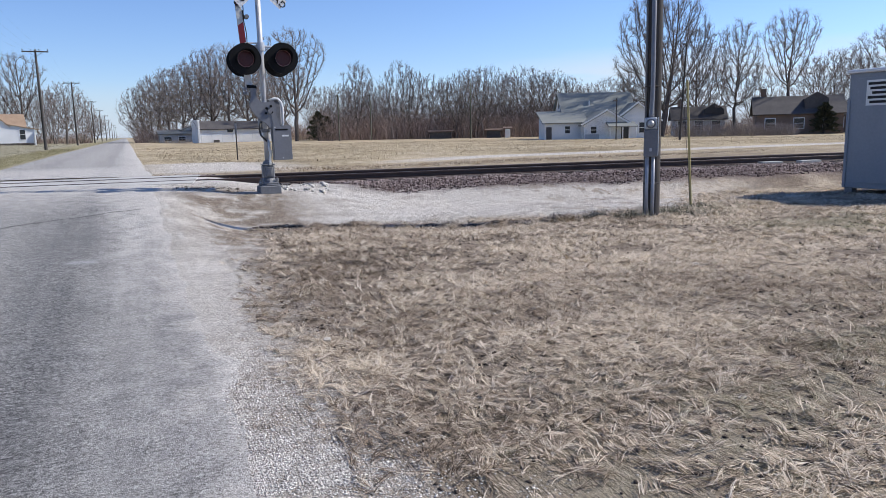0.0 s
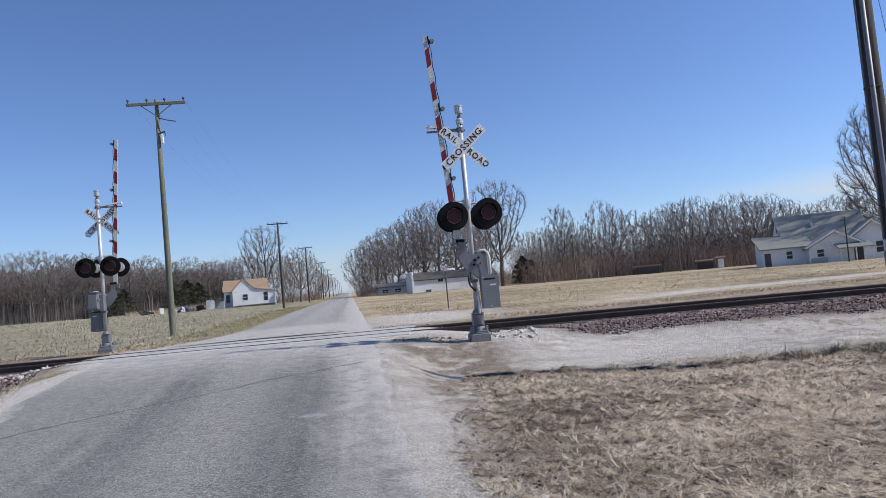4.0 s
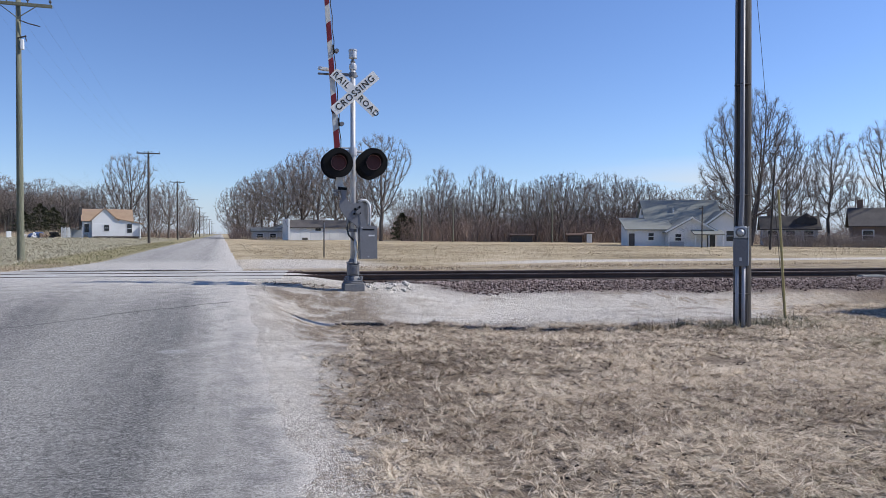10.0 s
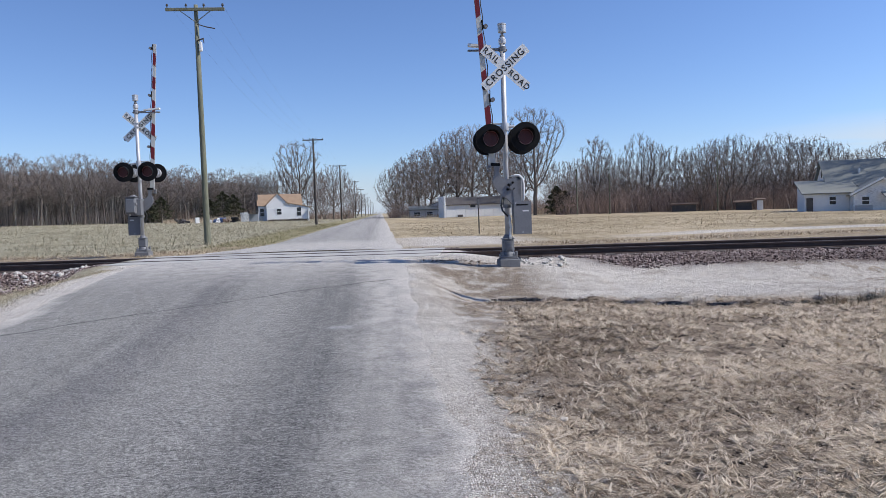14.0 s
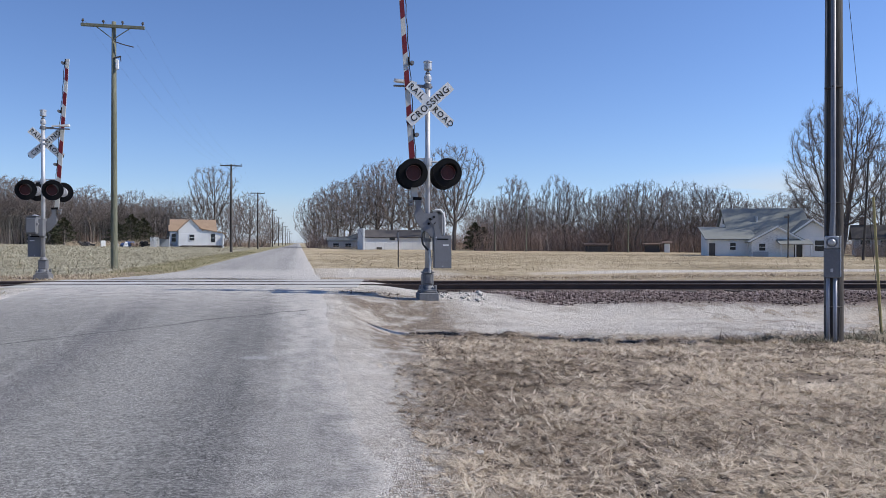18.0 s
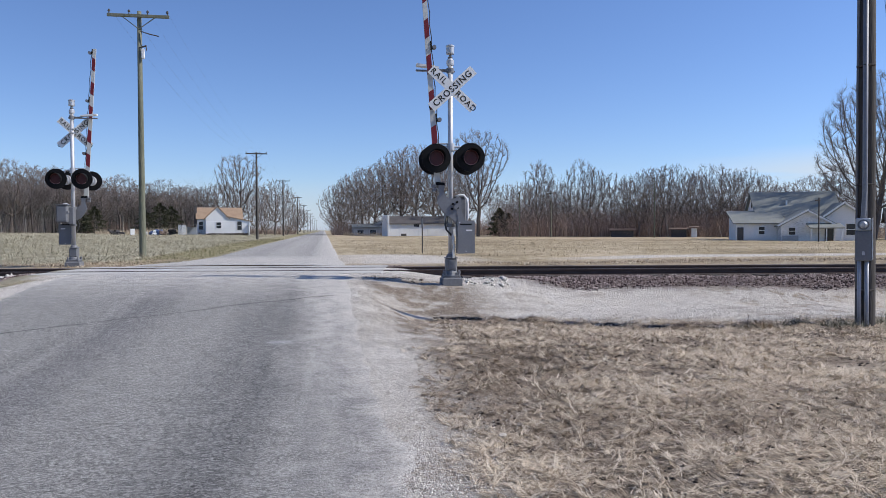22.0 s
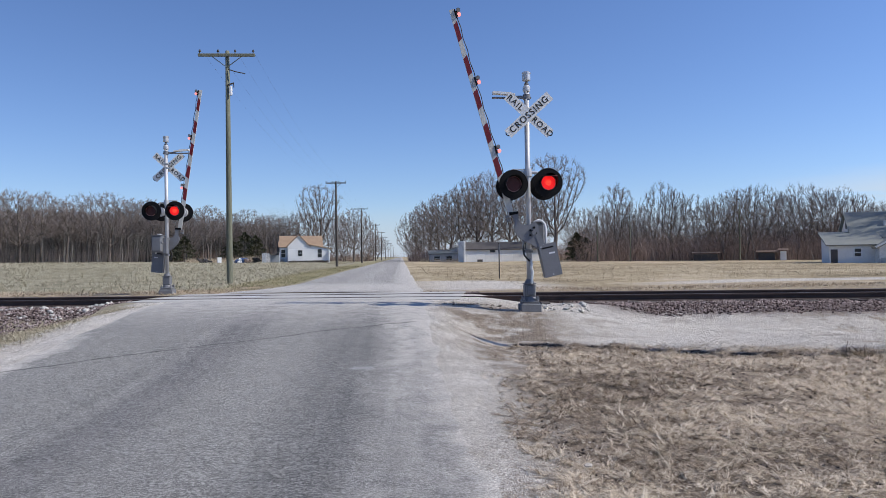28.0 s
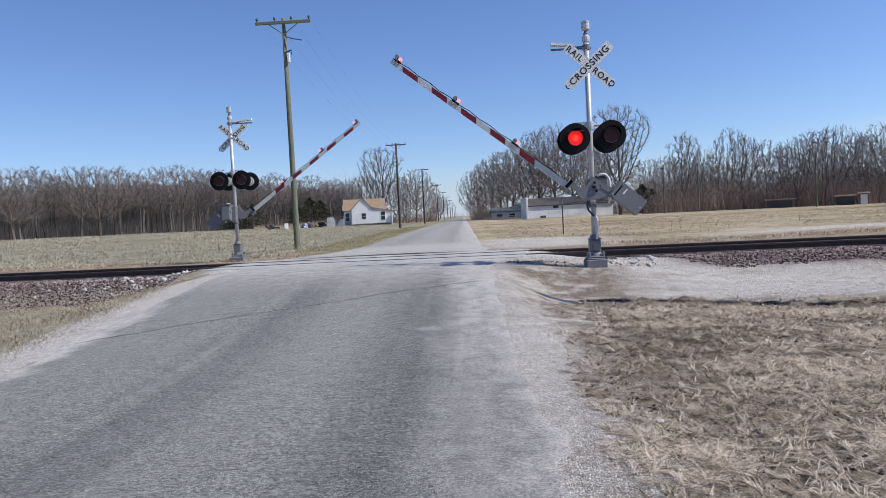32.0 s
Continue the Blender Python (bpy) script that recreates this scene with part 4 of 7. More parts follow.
        ring(cap, 0.040, 0.044, -0.046, 0.046, 12)
        ARM_LAMPS.append((part("arm_lamp_shutter", cap, M_GREY, gate, "added dark sliding shutter over an unlit arm lamp", pose(-s, 0, e + 0.132)), s, e + 0.132))
    wire = [(-r1 + 0.14, 0.0, e + w1 + 0.02)] + [(-r1 + 0.14 + k * (r1 - r0 - 0.4) / 16, 0.0, e + w1 + 0.025 + 0.022 * (k % 2)) for k in range(1, 17)]
    part("arm_cable", Shape().tube(wire, 0.010, 6), M_WIRE, gate)
    cast = [upright(x, z) for x, z in ((-0.31, 2.12), (-0.17, 2.09), (-0.19, 1.98), (-0.165, 1.89), (-0.11, 1.835), (-0.03, 1.815), (0.06, 1.83), (0.15, 1.855), (0.18, 1.80), (0.185, 1.55), (0.19, 1.30), (0.06, 1.30),
                                      (-0.03, 1.40), (-0.15, 1.48), (-0.22, 1.56), (-0.29, 1.66), (-0.325, 1.76), (-0.31, 1.85), (-0.28, 1.92), (-0.29, 2.02))]
    for y0, y1 in ((-0.05, -0.022), (0.022, 0.05)):
        part("arm_casting", Shape().prism(cast[::-1], y0, y1), M_GREY, gate, "grey cast arm support")
    web = [upright(x, z) for x, z in ((-0.20, 1.93), (-0.06, 1.78), (0.13, 1.79), (0.10, 1.38), (-0.02, 1.44), (-0.26, 1.70))]
    part("casting_web", Shape().prism(web[::-1], -0.022, 0.022), M_GREY, gate)
    for x, z in ((-0.02, 1.60), (0.04, 1.67), (0.09, 1.74), (0.0, 1.70), (0.10, 1.62)):
        bx, bz = upright(x, z)
        part("casting_bolt", Shape().prism([(bx + 0.026 * math.cos(a), bz + 0.026 * math.sin(a)) for a in (k * math.pi / 3 for k in range(6))][::-1], -0.08, -0.05), M_BLACK, gate)
    for y0, y1 in ((-0.125, -0.06), (0.06, 0.125)):
        w = part("counterweight", Shape().prism([upright(x, z) for x, z in ((0.09, 1.35), (0.455, 1.35), (0.46, 0.66), (0.10, 0.655))], y0, y1), M_GREY, gate, "grey steel counterweight plate")
        for x0, x1, z in ((0.14, 0.39, 1.27), (0.27, 0.40, 1.145)):
            part("slot", Shape().prism([upright(x, zz) for x, zz in ((x0, z + 0.016), (x1, z + 0.016), (x1, z - 0.016), (x0, z - 0.016))], min(y0 - 0.003, y1 - 0.003) if y0 < 0 else y1 - 0.001, y0 + 0.002 if y0 < 0 else y1 + 0.003), M_BLACK if z > 1.2 else M_HOSE, w)
        for x, z in ((0.13, 1.31), (0.27, 0.70)):
            bx, bz = upright(x, z)
            part("weight_bolt", disc(Shape(), 0.014, y0 - 0.012, y1 + 0.012, 8, bx, bz), M_GALV, w)
    wb = Shape()
    wb.prism([upright(x, z) for x, z in ((0.08, 1.62), (0.17, 1.62), (0.30, 1.20), (0.14, 1.20))], -0.06, 0.06)
    part("weight_bar", wb, M_GREY, gate)
    part("arm_clamp", Shape().prism([upright(x, z) for x, z in ((-0.36, 2.165), (-0.17, 2.15), (-0.17, 2.09), (-0.355, 2.10))], -0.06, 0.06), M_BLACK, gate, "black arm clamp")
    for x, z in ((-0.41, 2.08), (-0.40, 2.0)):
        bx, bz = upright(x, z)
        part("clamp_bolt", Shape().box(bx - 0.03, -0.05, bz - 0.035, bx + 0.03, 0.05, bz + 0.05, 0.01), M_GREY, gate)
    ARM.append((gate, key))
    return g


crossing_signal(pose(2.70, 15.0, 0.41), 4.98, "near_", "silver crossing signal with striped gate arm beside the road")
crossing_signal(pose(-7.57, 23.4, 0.50, 0, 0, 180), 5.1, "far_", "silver crossing signal with striped gate arm beyond the rails", -0.60, 0.34)


# ---- poles ----
def power_pole(x, y, top, material, label, arm=2.35, r=0.15, extras=False, tilt=0.0):
    z0 = land(x, y)
    p = thing("power_pole", label, "utility pole", pose(x, y, z0, tilt, 0, 0), "power poles along the road")
    h = top - z0
    part("shaft", Shape().tube([(0, 0, -0.5), (0, 0, 0), (0, 0, h * 0.5), (0, 0, h)], [r, r, r * 0.82, r * 0.62], 12), material, p, smooth=True)
    za = h - 0.22
    part("crossarm", Shape().box(-arm / 2, -r * 0.75 - 0.1, za - 0.06, arm / 2, -r * 0.75, za + 0.06, 0.008), material, p, "weathered timber crossarm")
    for sx in (-1, 1):
        part("brace", Shape().tube([(0, -r * 0.8, za - 0.52), (sx * 0.62, -r * 0.8, za - 0.05)], 0.018, 6), material, p)
        for q in (0.30 if arm > 2 else 0.45, 0.94):
            xi = sx * arm / 2 * q
            part("insulator", Shape().tube([(xi, -r * 0.75 - 0.05, za + 0.05), (xi, -r * 0.75 - 0.05, za + 0.13), (xi, -r * 0.75 - 0.05, za + 0.15), (xi, -r * 0.75 - 0.05, za + 0.23)], [0.02, 0.02, 0.055, 0.035], 8), M_DARKPOLE, p)
    if extras:
        part("side_bracket", Shape().tube([(0.05, -0.12, za - 0.6), (0.4, -0.16, za - 0.72), (0.78, -0.16, za - 0.80)], 0.022, 6), M_DARKPOLE, p)
        part("fuse_box", Shape().box(0.10, -0.2, h - 1.95, 0.22, -0.08, h - 1.55, 0.02), M_WHITE, p, "small white fuse box")
        part("fuse_bracket", Shape().tube([(0.0, -0.1, h - 1.5), (0.3, -0.16, h - 1.42)], 0.03, 6).tube([(0.28, -0.16, h - 1.42), (0.30, -0.16, h - 1.62)], 0.02, 6), M_DARKPOLE, p)
    return p


POLES = [(-7.38, 31.0, 10.55), (-7.36, 81.7, 10.3), (-6.95, 126.0, 10.3), (-6.8, 190.0, 10.3), (-6.9, 250.0, 10.3), (-6.9, 310.0, 10.3), (-7.0, 380.0, 10.3), (-7.0, 455.0, 10.3), (-7.0, 540.0, 10.3), (-7.0, 640.0, 10.3)]
for i, (px, py, pt) in enumerate(POLES):
    if i == 0:
        power_pole(px, py, pt, M_POLE, "weathered greenish timber power pole with a crossarm", 2.4, 0.135, True)
    else:
        power_pole(px, py, pt, M_DARKPOLE, "dark timber power pole with a crossarm in a row", 2.3, 0.15)
for i in range(len(POLES) - 1):
    a, b = POLES[i], POLES[i + 1]
    for dx in (-1.1, -0.36, 0.36, 1.1) if i < 3 else (-1.0, 1.0):
        pts = []
        for k in range(13):
            u = k / 12
            pts.append((a[0] + (b[0] - a[0]) * u + dx, a[1] + (b[1] - a[1]) * u - 0.16, (a[2] + (b[2] - a[2]) * u) + 0.02 - 1.1 * 4 * u * (1 - u)))
        tagged(part("power_line", Shape().tube(pts, 0.0018, 4), M_WIRE), "thin dark overhead power line between two poles", "cable", "overhead lines")


def meter_pole():
    x, y = 9.2, 10.8
    z0 = rough_land(x, y)
    p = thing("meter_pole", "dark timber utility pole with conduits and a meter box", "utility pole", pose(x, y, z0, 0, -0.4, 0))
    part("shaft", Shape().tube([(0, 0, -0.6), (0, 0, 0), (0, 0, 4), (0, 0, 7.7)], [0.15, 0.145, 0.13, 0.115], 14), M_DARKPOLE, p, smooth=True)
    for k, (ang, rr, z1) in enumerate(((228, 0.024, 7.5), (172, 0.020, 7.1))):
        ca, sa = math.cos(radians(ang)), math.sin(radians(ang))
        part("conduit", Shape().tube([(0.175 * ca, 0.175 * sa, -0.2), (0.165 * ca, 0.165 * sa, 4), (0.15 * ca, 0.15 * sa, z1)], rr, 10), M_GREY, p, "grey steel conduit", smooth=True)
    for z in (0.6, 2.4, 4.4, 6.4):
        part("strap", Shape().box(-0.20, -0.19, z, 0.0, 0.02, z + 0.025, 0.004), M_DARKPOLE, p)
    m = pose(-0.19, -0.16, 1.12, 0, 0, -40)
    box = part("meter_box", Shape().box(-0.125, -0.09, 0, 0.125, 0.09, 0.50, 0.012), M_GREY, p, "grey meter box", m)
    part("meter_socket", Shape().box(-0.115, -0.085, 0.50, 0.115, 0.08, 0.72, 0.02), M_GALV, box, "pale meter socket")
    part("box_edge", Shape().box(0.125, -0.092, 0.02, 0.14, 0.05, 0.72, 0.003), M_HOSE, box, "pale box edge")
    part("meter_ring", Shape().tube([(0, -0.083, 0.61), (0, -0.105, 0.61)], 0.088, 18), M_GREY, box)
    part("meter_dial", Shape().tube([(0, -0.10, 0.61), (0, -0.14, 0.61), (0, -0.165, 0.61)], [0.062, 0.058, 0.035], 16), M_GALV, box, "round glass meter")
    part("box_hasp", Shape().box(-0.02, -0.1, 0.10, 0.02, -0.088, 0.16, 0.003), M_ALU, box)
    for dx in (-0.06, 0.05):
        part("lower_conduit", Shape().tube([(dx, -0.02, 0.01), (dx, -0.02, -1.25)], 0.032, 10), M_PALEPIPE, box, "pale steel conduit", smooth=True)
    part("upper_conduit", Shape().tube([(0.0, -0.01, 0.70), (0.0, -0.01, 0.78), (0.02, 0.01, 1.2), (0.02, 0.03, 5.9)], [0.05, 0.04, 0.04, 0.04], 10), M_PIPE, box, "wide grey conduit", smooth=True)
    gw = thing("guy_wire", "steel guy wire with a faded yellow plastic guard", "guy wire", pose(10.95, 11.65, rough_land(10.95, 11.65)))
    foot, head = Vector((0, 0, -0.1)), Vector((-1.66, -0.82, 7.5))
    part("wire", Shape().tube([foot, head], 0.005, 6), M_WIRE, gw, "thin steel wire")
    lean = Vector((-0.22, -0.02, 2.62))
    part("guard", Shape().tube([(0, 0, 0.02), lean * 0.5, lean], [0.026, 0.026, 0.022], 10), M_YELLOW, gw, "faded yellow plastic guard tube")


meter_pole()


# ---- the signal cabinet ----
def cabinet():
    x0, x1, y0, y1 = 16.0, 17.9, 9.0, 11.95
    z0 = -0.16
    c = thing("signal_cabinet", "blue-grey steel signal cabinet with a pale roof on low feet", "equipment cabinet", pose(x0, y0, z0))
    w, l = x1 - x0, y1 - y0
    part("body", Shape().box(0, 0, 0.16, w, l, 2.86, 0.015), M_CABINET, c, "blue-grey sheet steel body")
    part("roof", Shape().box(-0.06, -0.06, 2.86, w + 0.06, l + 0.06, 2.94, 0.02).prism([(-0.04, 2.94), (w / 2, 3.02), (w + 0.04, 2.94)][::-1], -0.04, l + 0.04), M_CABTOP, c, "pale sheet roof")
    part("door", Shape().box(-0.02, 0.35, 0.30, 0.0, l - 0.25, 2.74, 0.004), M_CABINET, c)
    part("corner_trim", Shape().box(-0.03, l - 0.06, 0.16, 0.0, l + 0.01, 2.3, 0.004), M_CABINET, c)
    for fy in (0.1, l * 0.5, l - 0.12):
        for fx in (0.1, w - 0.2):
            part("foot", Shape().box(fx - 0.07, fy - 0.1, -0.3, fx + 0.12, fy + 0.1, 0.17, 0.01), M_CONC, c, "pale concrete foot")
    sign = part("notice", Shape().box(-0.026, l - 1.02, 2.10, -0.021, l - 0.46, 2.68), M_WHITE, c, "white notice with unreadable black lines")
    for k in range(5):
        part("notice_line", Shape().box(-0.029, l - 0.98, 2.57 - 0.105 * k, -0.0265, l - 0.5 - 0.05 * (k % 3), 2.63 - 0.105 * k), M_LETTER, sign)


cabinet()


# ---- trees ----
def crown_radius(shape, u):
    """How wide the crown is at the height u, from its foot (0) to its top (1)."""
    if shape == "vase":
        return (0.22 + 0.78 * u ** 0.8) * math.sqrt(max(0.0, 1 - max(0.0, (u - 0.62) / 0.38) ** 2.2))
    if shape == "tall":
        return (0.55 + 0.45 * math.sin(min(1.0, u * 1.5) * math.pi / 2)) * math.sqrt(max(0.0, 1 - u ** 3))
    return math.sqrt(max(0.0, 1 - abs(2 * u - 0.85) ** 2.3 / (1.15 if u > 0.42 else 0.85) ** 2.3))


def tree_meshes(seed, shape="round", wide=0.6, foot=0.25, trunk_r=0.3, buds=900, twigs=8000, stems=1, twist=0.25, height=18.0, thin=0.02):
    """A bare tree whose limbs grow towards buds scattered through its crown: woody limbs and fine twigs, as two meshes."""
    r = np.random.RandomState(seed)
    pts = []
    lo = foot * height
    while len(pts) < buds:
        u = r.rand()
        rad = crown_radius(shape, u) * wide * height / 2
        a, q = r.uniform(0, 2 * np.pi), r.rand() ** 0.5
        p = Vector((rad * q * math.cos(a), rad * q * math.sin(a), lo + u * (height - lo)))
        if r.rand() > crown_radius(shape, u) + 0.15 or noise.noise(p * 0.42 + Vector((seed, 0, 0))) < r.uniform(-0.8, -0.05):
            continue
        pts.append(tuple(p))
    buds_at = np.array(pts)
    step_l, hub = height / 46, np.array([0.0, 0.0, lo * 0.8])
    node, parent = [], []
    for k in range(stems):
        turn = 2.4 * k + seed
        lean = np.array([0.34 * math.cos(turn), 0.34 * math.sin(turn), 1.0]) if stems > 1 else np.array([r.normal(0, 0.05), r.normal(0, 0.05), 1.0])
        p = np.array([0.16 * math.cos(turn), 0.16 * math.sin(turn), -0.3]) if stems > 1 else np.array([0.0, 0.0, -0.3])
        last = -1
        while p[2] < lo * (1.0 if stems == 1 else 0.8):
            node.append(p)
            parent.append(last)
            last = len(node) - 1
            lean = lean + r.normal(0, 0.05, 3) * (1, 1, 0)
            p = p + lean / np.linalg.norm(lean) * step_l
    near, dist = np.zeros(len(buds_at), int), np.full(len(buds_at), 1e9)
    fresh, alive = list(range(len(node))), np.ones(len(buds_at), bool)
    heading = [np.array([0.0, 0.0, 1.0]) for _ in node]
    for _ in range(150):
        for i in fresh:
            d = np.linalg.norm(buds_at - node[i], axis=1)
            closer = d < dist
            near[closer], dist[closer] = i, d[closer]
        alive &= dist > step_l * 1.7
        if not alive.any():
            break
        fresh = []
        for i in np.unique(near[alive]):
            mine = alive & (near == i)
            v = buds_at[mine] - node[i]
            v = (v / np.linalg.norm(v, axis=1)[:, None]).mean(0)
            out = node[i] - hub
            v = v / (np.linalg.norm(v) + 1e-6) + heading[i] * 0.3 + r.normal(0, twist, 3) + out / (np.linalg.norm(out) + 1e-6) * 0.55
            v = v / np.linalg.norm(v)
            q = node[i] + v * step_l
            if len(node) > 4600 or np.min(np.linalg.norm(np.array(node[-400:]) - q, axis=1)) < step_l * 0.3:
                alive[mine] &= r.rand(mine.sum()) < 0.7
                continue
            node.append(q)
            parent.append(int(i))
            heading.append(v)
            fresh.append(len(node) - 1)
        if not fresh:
            alive[r.rand(len(alive)) < 0.4] = False
    n = len(node)
    flow = np.zeros(n)
    kids = np.zeros(n, int)
    for i in range(n - 1, -1, -1):
        if kids[i] == 0:
            flow[i] = 1.0
        if parent[i] >= 0:
            flow[parent[i]] += flow[i]
            kids[parent[i]] += 1
    rad = flow ** (1 / 2.05)
    rad = np.maximum(rad * trunk_r * (stems ** -0.5) / rad[0], thin)
    wood = Shape()
    for i in range(n):
        if parent[i] < 0:
            continue
        a, b = Vector(node[parent[i]]), Vector(node[i])
        if parent[i] >= 0 and parent[parent[i]] < 0:
            ra = rad[parent[i]] * 1.35
        else:
            ra = min(rad[parent[i]], rad[i] * 1.25)
        wood.tube([a - (b - a) * 0.12, b], [ra, rad[i]], 7 if rad[i] > 0.12 else (5 if rad[i] > 0.05 else 3), cap=False)
    # fine twigs on the outer wood
    outer = np.array([i for i in range(n) if flow[i] < 9 and parent[i] >= 0])
    P, H = np.array(node), np.array(heading)
    pick = outer[r.randint(0, len(outer), twigs)]
    o = P[pick] - H[pick] * step_l * r.rand(twigs, 1)
    d = P[pick] - hub
    d = H[pick] * 0.6 + d / np.linalg.norm(d, axis=1)[:, None] * 0.6 + r.normal(0, 0.48, (twigs, 3)) + (0, 0, 0.12)
    d /= np.linalg.norm(d, axis=1)[:, None]
    t = r.uniform(0.4, 1.15, (twigs, 1)) * height * 0.058
    side = np.cross(d, r.normal(0, 1, (twigs, 3)))
    side /= np.linalg.norm(side, axis=1)[:, None]
    w = r.uniform(0.006, 0.0105, (twigs, 1))
    m = o + d * t * 0.5 + side * t * r.uniform(-0.14, 0.14, (twigs, 1))
    tip = o + d * t + np.array([0, 0, 1]) * t * 0.1
    v = [o + side * w, o - side * w, m + side * w * 0.8, m - side * w * 0.8, tip]
    tri = [(0, 1, 3), (0, 3, 2), (2, 3, 4)]
    for c, k in ((-0.8, 0.45), (0.85, 0.7), (-0.7, 1.0)):
        d2 = d + side * c * r.uniform(0.6, 1.3, (twigs, 1)) + (0, 0, 0.15)
        d2 /= np.linalg.norm(d2, axis=1)[:, None]
        f = o + (m - o) * k if k < 1 else m
        z = len(v)
        v += [f + d * w * 0.9, f - d * w * 0.9, f + d2 * t * r.uniform(0.3, 0.6, (twigs, 1))]
        tri.append((z, z + 1, z + 2))
    verts = np.stack(v, 1)
    tris = (np.arange(twigs) * len(v))[:, None, None] + np.array(tri)[None]
    k = height / np.percentile(verts[:, 4, 2], 99.0)
    me1 = bpy.data.meshes.new("trunk")
    me1.from_pydata([(a * k, b * k, c * k) for a, b, c in wood.v], [], wood.f)
    me1.materials.append(M_BARK)
    me2 = tri_mesh("crown", verts * k, tris, M_TWIG)
    return me1, me2


# kinds of tree: 0 vase, 1 broad oak, 2 tall and narrow, 3 forked, 4 round, 5 many-stemmed, 6 big yard tree, 7 shed tree, 8 and 9 of the wood, 10 high-crowned
KINDS = [tree_meshes(11, "round", 0.78, 0.28, 0.28, 1100, 8500, twist=0.2, thin=0.011), tree_meshes(12, "round", 0.98, 0.16, 0.42, 1300, 8000, twist=0.38, thin=0.016),
         tree_meshes(23, "tall", 0.48, 0.24, 0.24, 1000, 6500, twist=0.2, thin=0.011), tree_meshes(34, "round", 0.76, 0.14, 0.28, 1100, 8500, stems=2, twist=0.22, thin=0.011),
         tree_meshes(45, "round", 0.86, 0.22, 0.34, 1200, 9000, twist=0.26, thin=0.012), tree_meshes(56, "round", 0.74, 0.10, 0.26, 1100, 8000, stems=4, twist=0.24, thin=0.011),
         tree_meshes(68, "round", 0.66, 0.16, 0.38, 2400, 11000, twist=0.14, thin=0.010), tree_meshes(73, "vase", 0.84, 0.24, 0.36, 800, 6000, twist=0.17, thin=0.014),
         tree_meshes(83, "round", 0.64, 0.36, 0.24, 900, 9000, twist=0.18, thin=0.011), tree_meshes(94, "round", 0.58, 0.42, 0.26, 900, 9000, twist=0.2, thin=0.011),
         tree_meshes(105, "vase", 0.62, 0.36, 0.26, 1000, 4500, twist=0.15, thin=0.012)]
TREE_COUNT = 0


def bare_tree(az, dist, top_el, kind, label="leafless winter tree with fine grey-brown twigs", wide=1.0, group="bare trees round the fields"):
    """A tree in the direction az (degrees from the road, clockwise), its top seen top_el degrees high."""
    global TREE_COUNT
    TREE_COUNT += 1
    x, y = dist * math.sin(radians(az)), dist * math.cos(radians(az))
    z = land(x, y) - 0.1
    h = 1.59 + dist * math.tan(radians(top_el)) - z
    s = h / 18.0
    t = thing("bare_tree", label, "tree", pose(x, y, z, 0, 0, (TREE_COUNT * 137.5) % 360), group)
    for name, me in zip(("trunk", "crown"), KINDS[kind]):
        o = part(name, me, None, t)
        o.scale = (s * wide, s * wide, s)
    return t


rt = random.Random(5)
# clump beside the road beyond the shed
for az, el, dist, k in ((1.0, 3.6, 190, 3), (1.9, 4.3, 185, 5), (3.0, 4.9, 175, 0), (4.1, 5.2, 168, 4), (5.0, 5.4, 160, 0), (6.2, 6.4, 158, 7), (7.4, 6.7, 150, 0), (8.6, 6.2, 150, 4),
                        (2.4, 3.9, 200, 4), (9.6, 5.2, 155, 3), (5.6, 4.4, 185, 5), (3.5, 4.1, 200, 5), (7.0, 4.5, 190, 4), (10.4, 4.6, 165, 5)):
    bare_tree(az, dist, el, k, "leafless tree in a roadside clump behind the shed", 1.0)
bare_tree(12.3, 122, 7.9, 7, "tall leafless tree with a broad open crown by the shed", 0.95)
bare_tree(11.4, 135, 5.6, 0, "tall leafless tree standing by the shed")
# belt behind the far meadow
for az, el, k, wd in ((17.2, 5.3, 2, 1.15), (18.2, 4.0, 5, 1.0), (20.4, 5.4, 5, 0.8), (21.5, 4.7, 2, 1.1), (22.9, 4.3, 5, 1.0), (25.9, 4.7, 3, 1.0), (24.7, 4.3, 1, 0.85), (27.2, 4.9, 1, 0.85), (30.3, 4.75, 1, 0.95), (32.2, 4.4, 1, 0.9), (33.6, 3.9, 3, 1.0),
                  (15.6, 3.7, 5, 1.0), (19.4, 3.6, 5, 1.1), (23.9, 3.7, 4, 1.0), (28.7, 4.3, 4, 0.9), (14.3, 3.6, 3, 1.0), (26.4, 4.0, 5, 1.1), (29.2, 3.9, 5, 1.1), (31.4, 4.0, 4, 1.0), (16.5, 3.6, 4, 1.0), (35.2, 3.3, 5, 1.0), (36.6, 3.7, 4, 1.0), (38.0, 3.5, 2, 1.0), (34.4, 3.2, 5, 1.0)):
    bare_tree(az, rt.uniform(118, 136), el, k, "leafless tree in the belt behind the meadow", wd)
# by the houses on the far right
for az, el, dist, k, wd in ((40.6, 10.3, 92, 6, 0.98), (42.9, 7.4, 100, 4, 0.75), (38.6, 4.4, 105, 3, 0.9), (45.8, 7.2, 96, 2, 1.05), (49.2, 7.8, 98, 10, 0.95), (52.2, 4.9, 110, 4, 1.0), (55.4, 6.3, 104, 4, 1.1), (58.0, 6.1, 104, 1, 0.9),
                         (53.6, 4.6, 125, 3, 1.0), (47.3, 4.2, 130, 5, 1.0), (43.9, 4.6, 120, 5, 1.0), (50.8, 4.4, 130, 4, 1.0), (60.5, 5.7, 100, 0, 1.0), (63, 5.2, 110, 4, 1.0)):
    bare_tree(az, dist, el, k, "leafless yard tree behind the houses", wd)
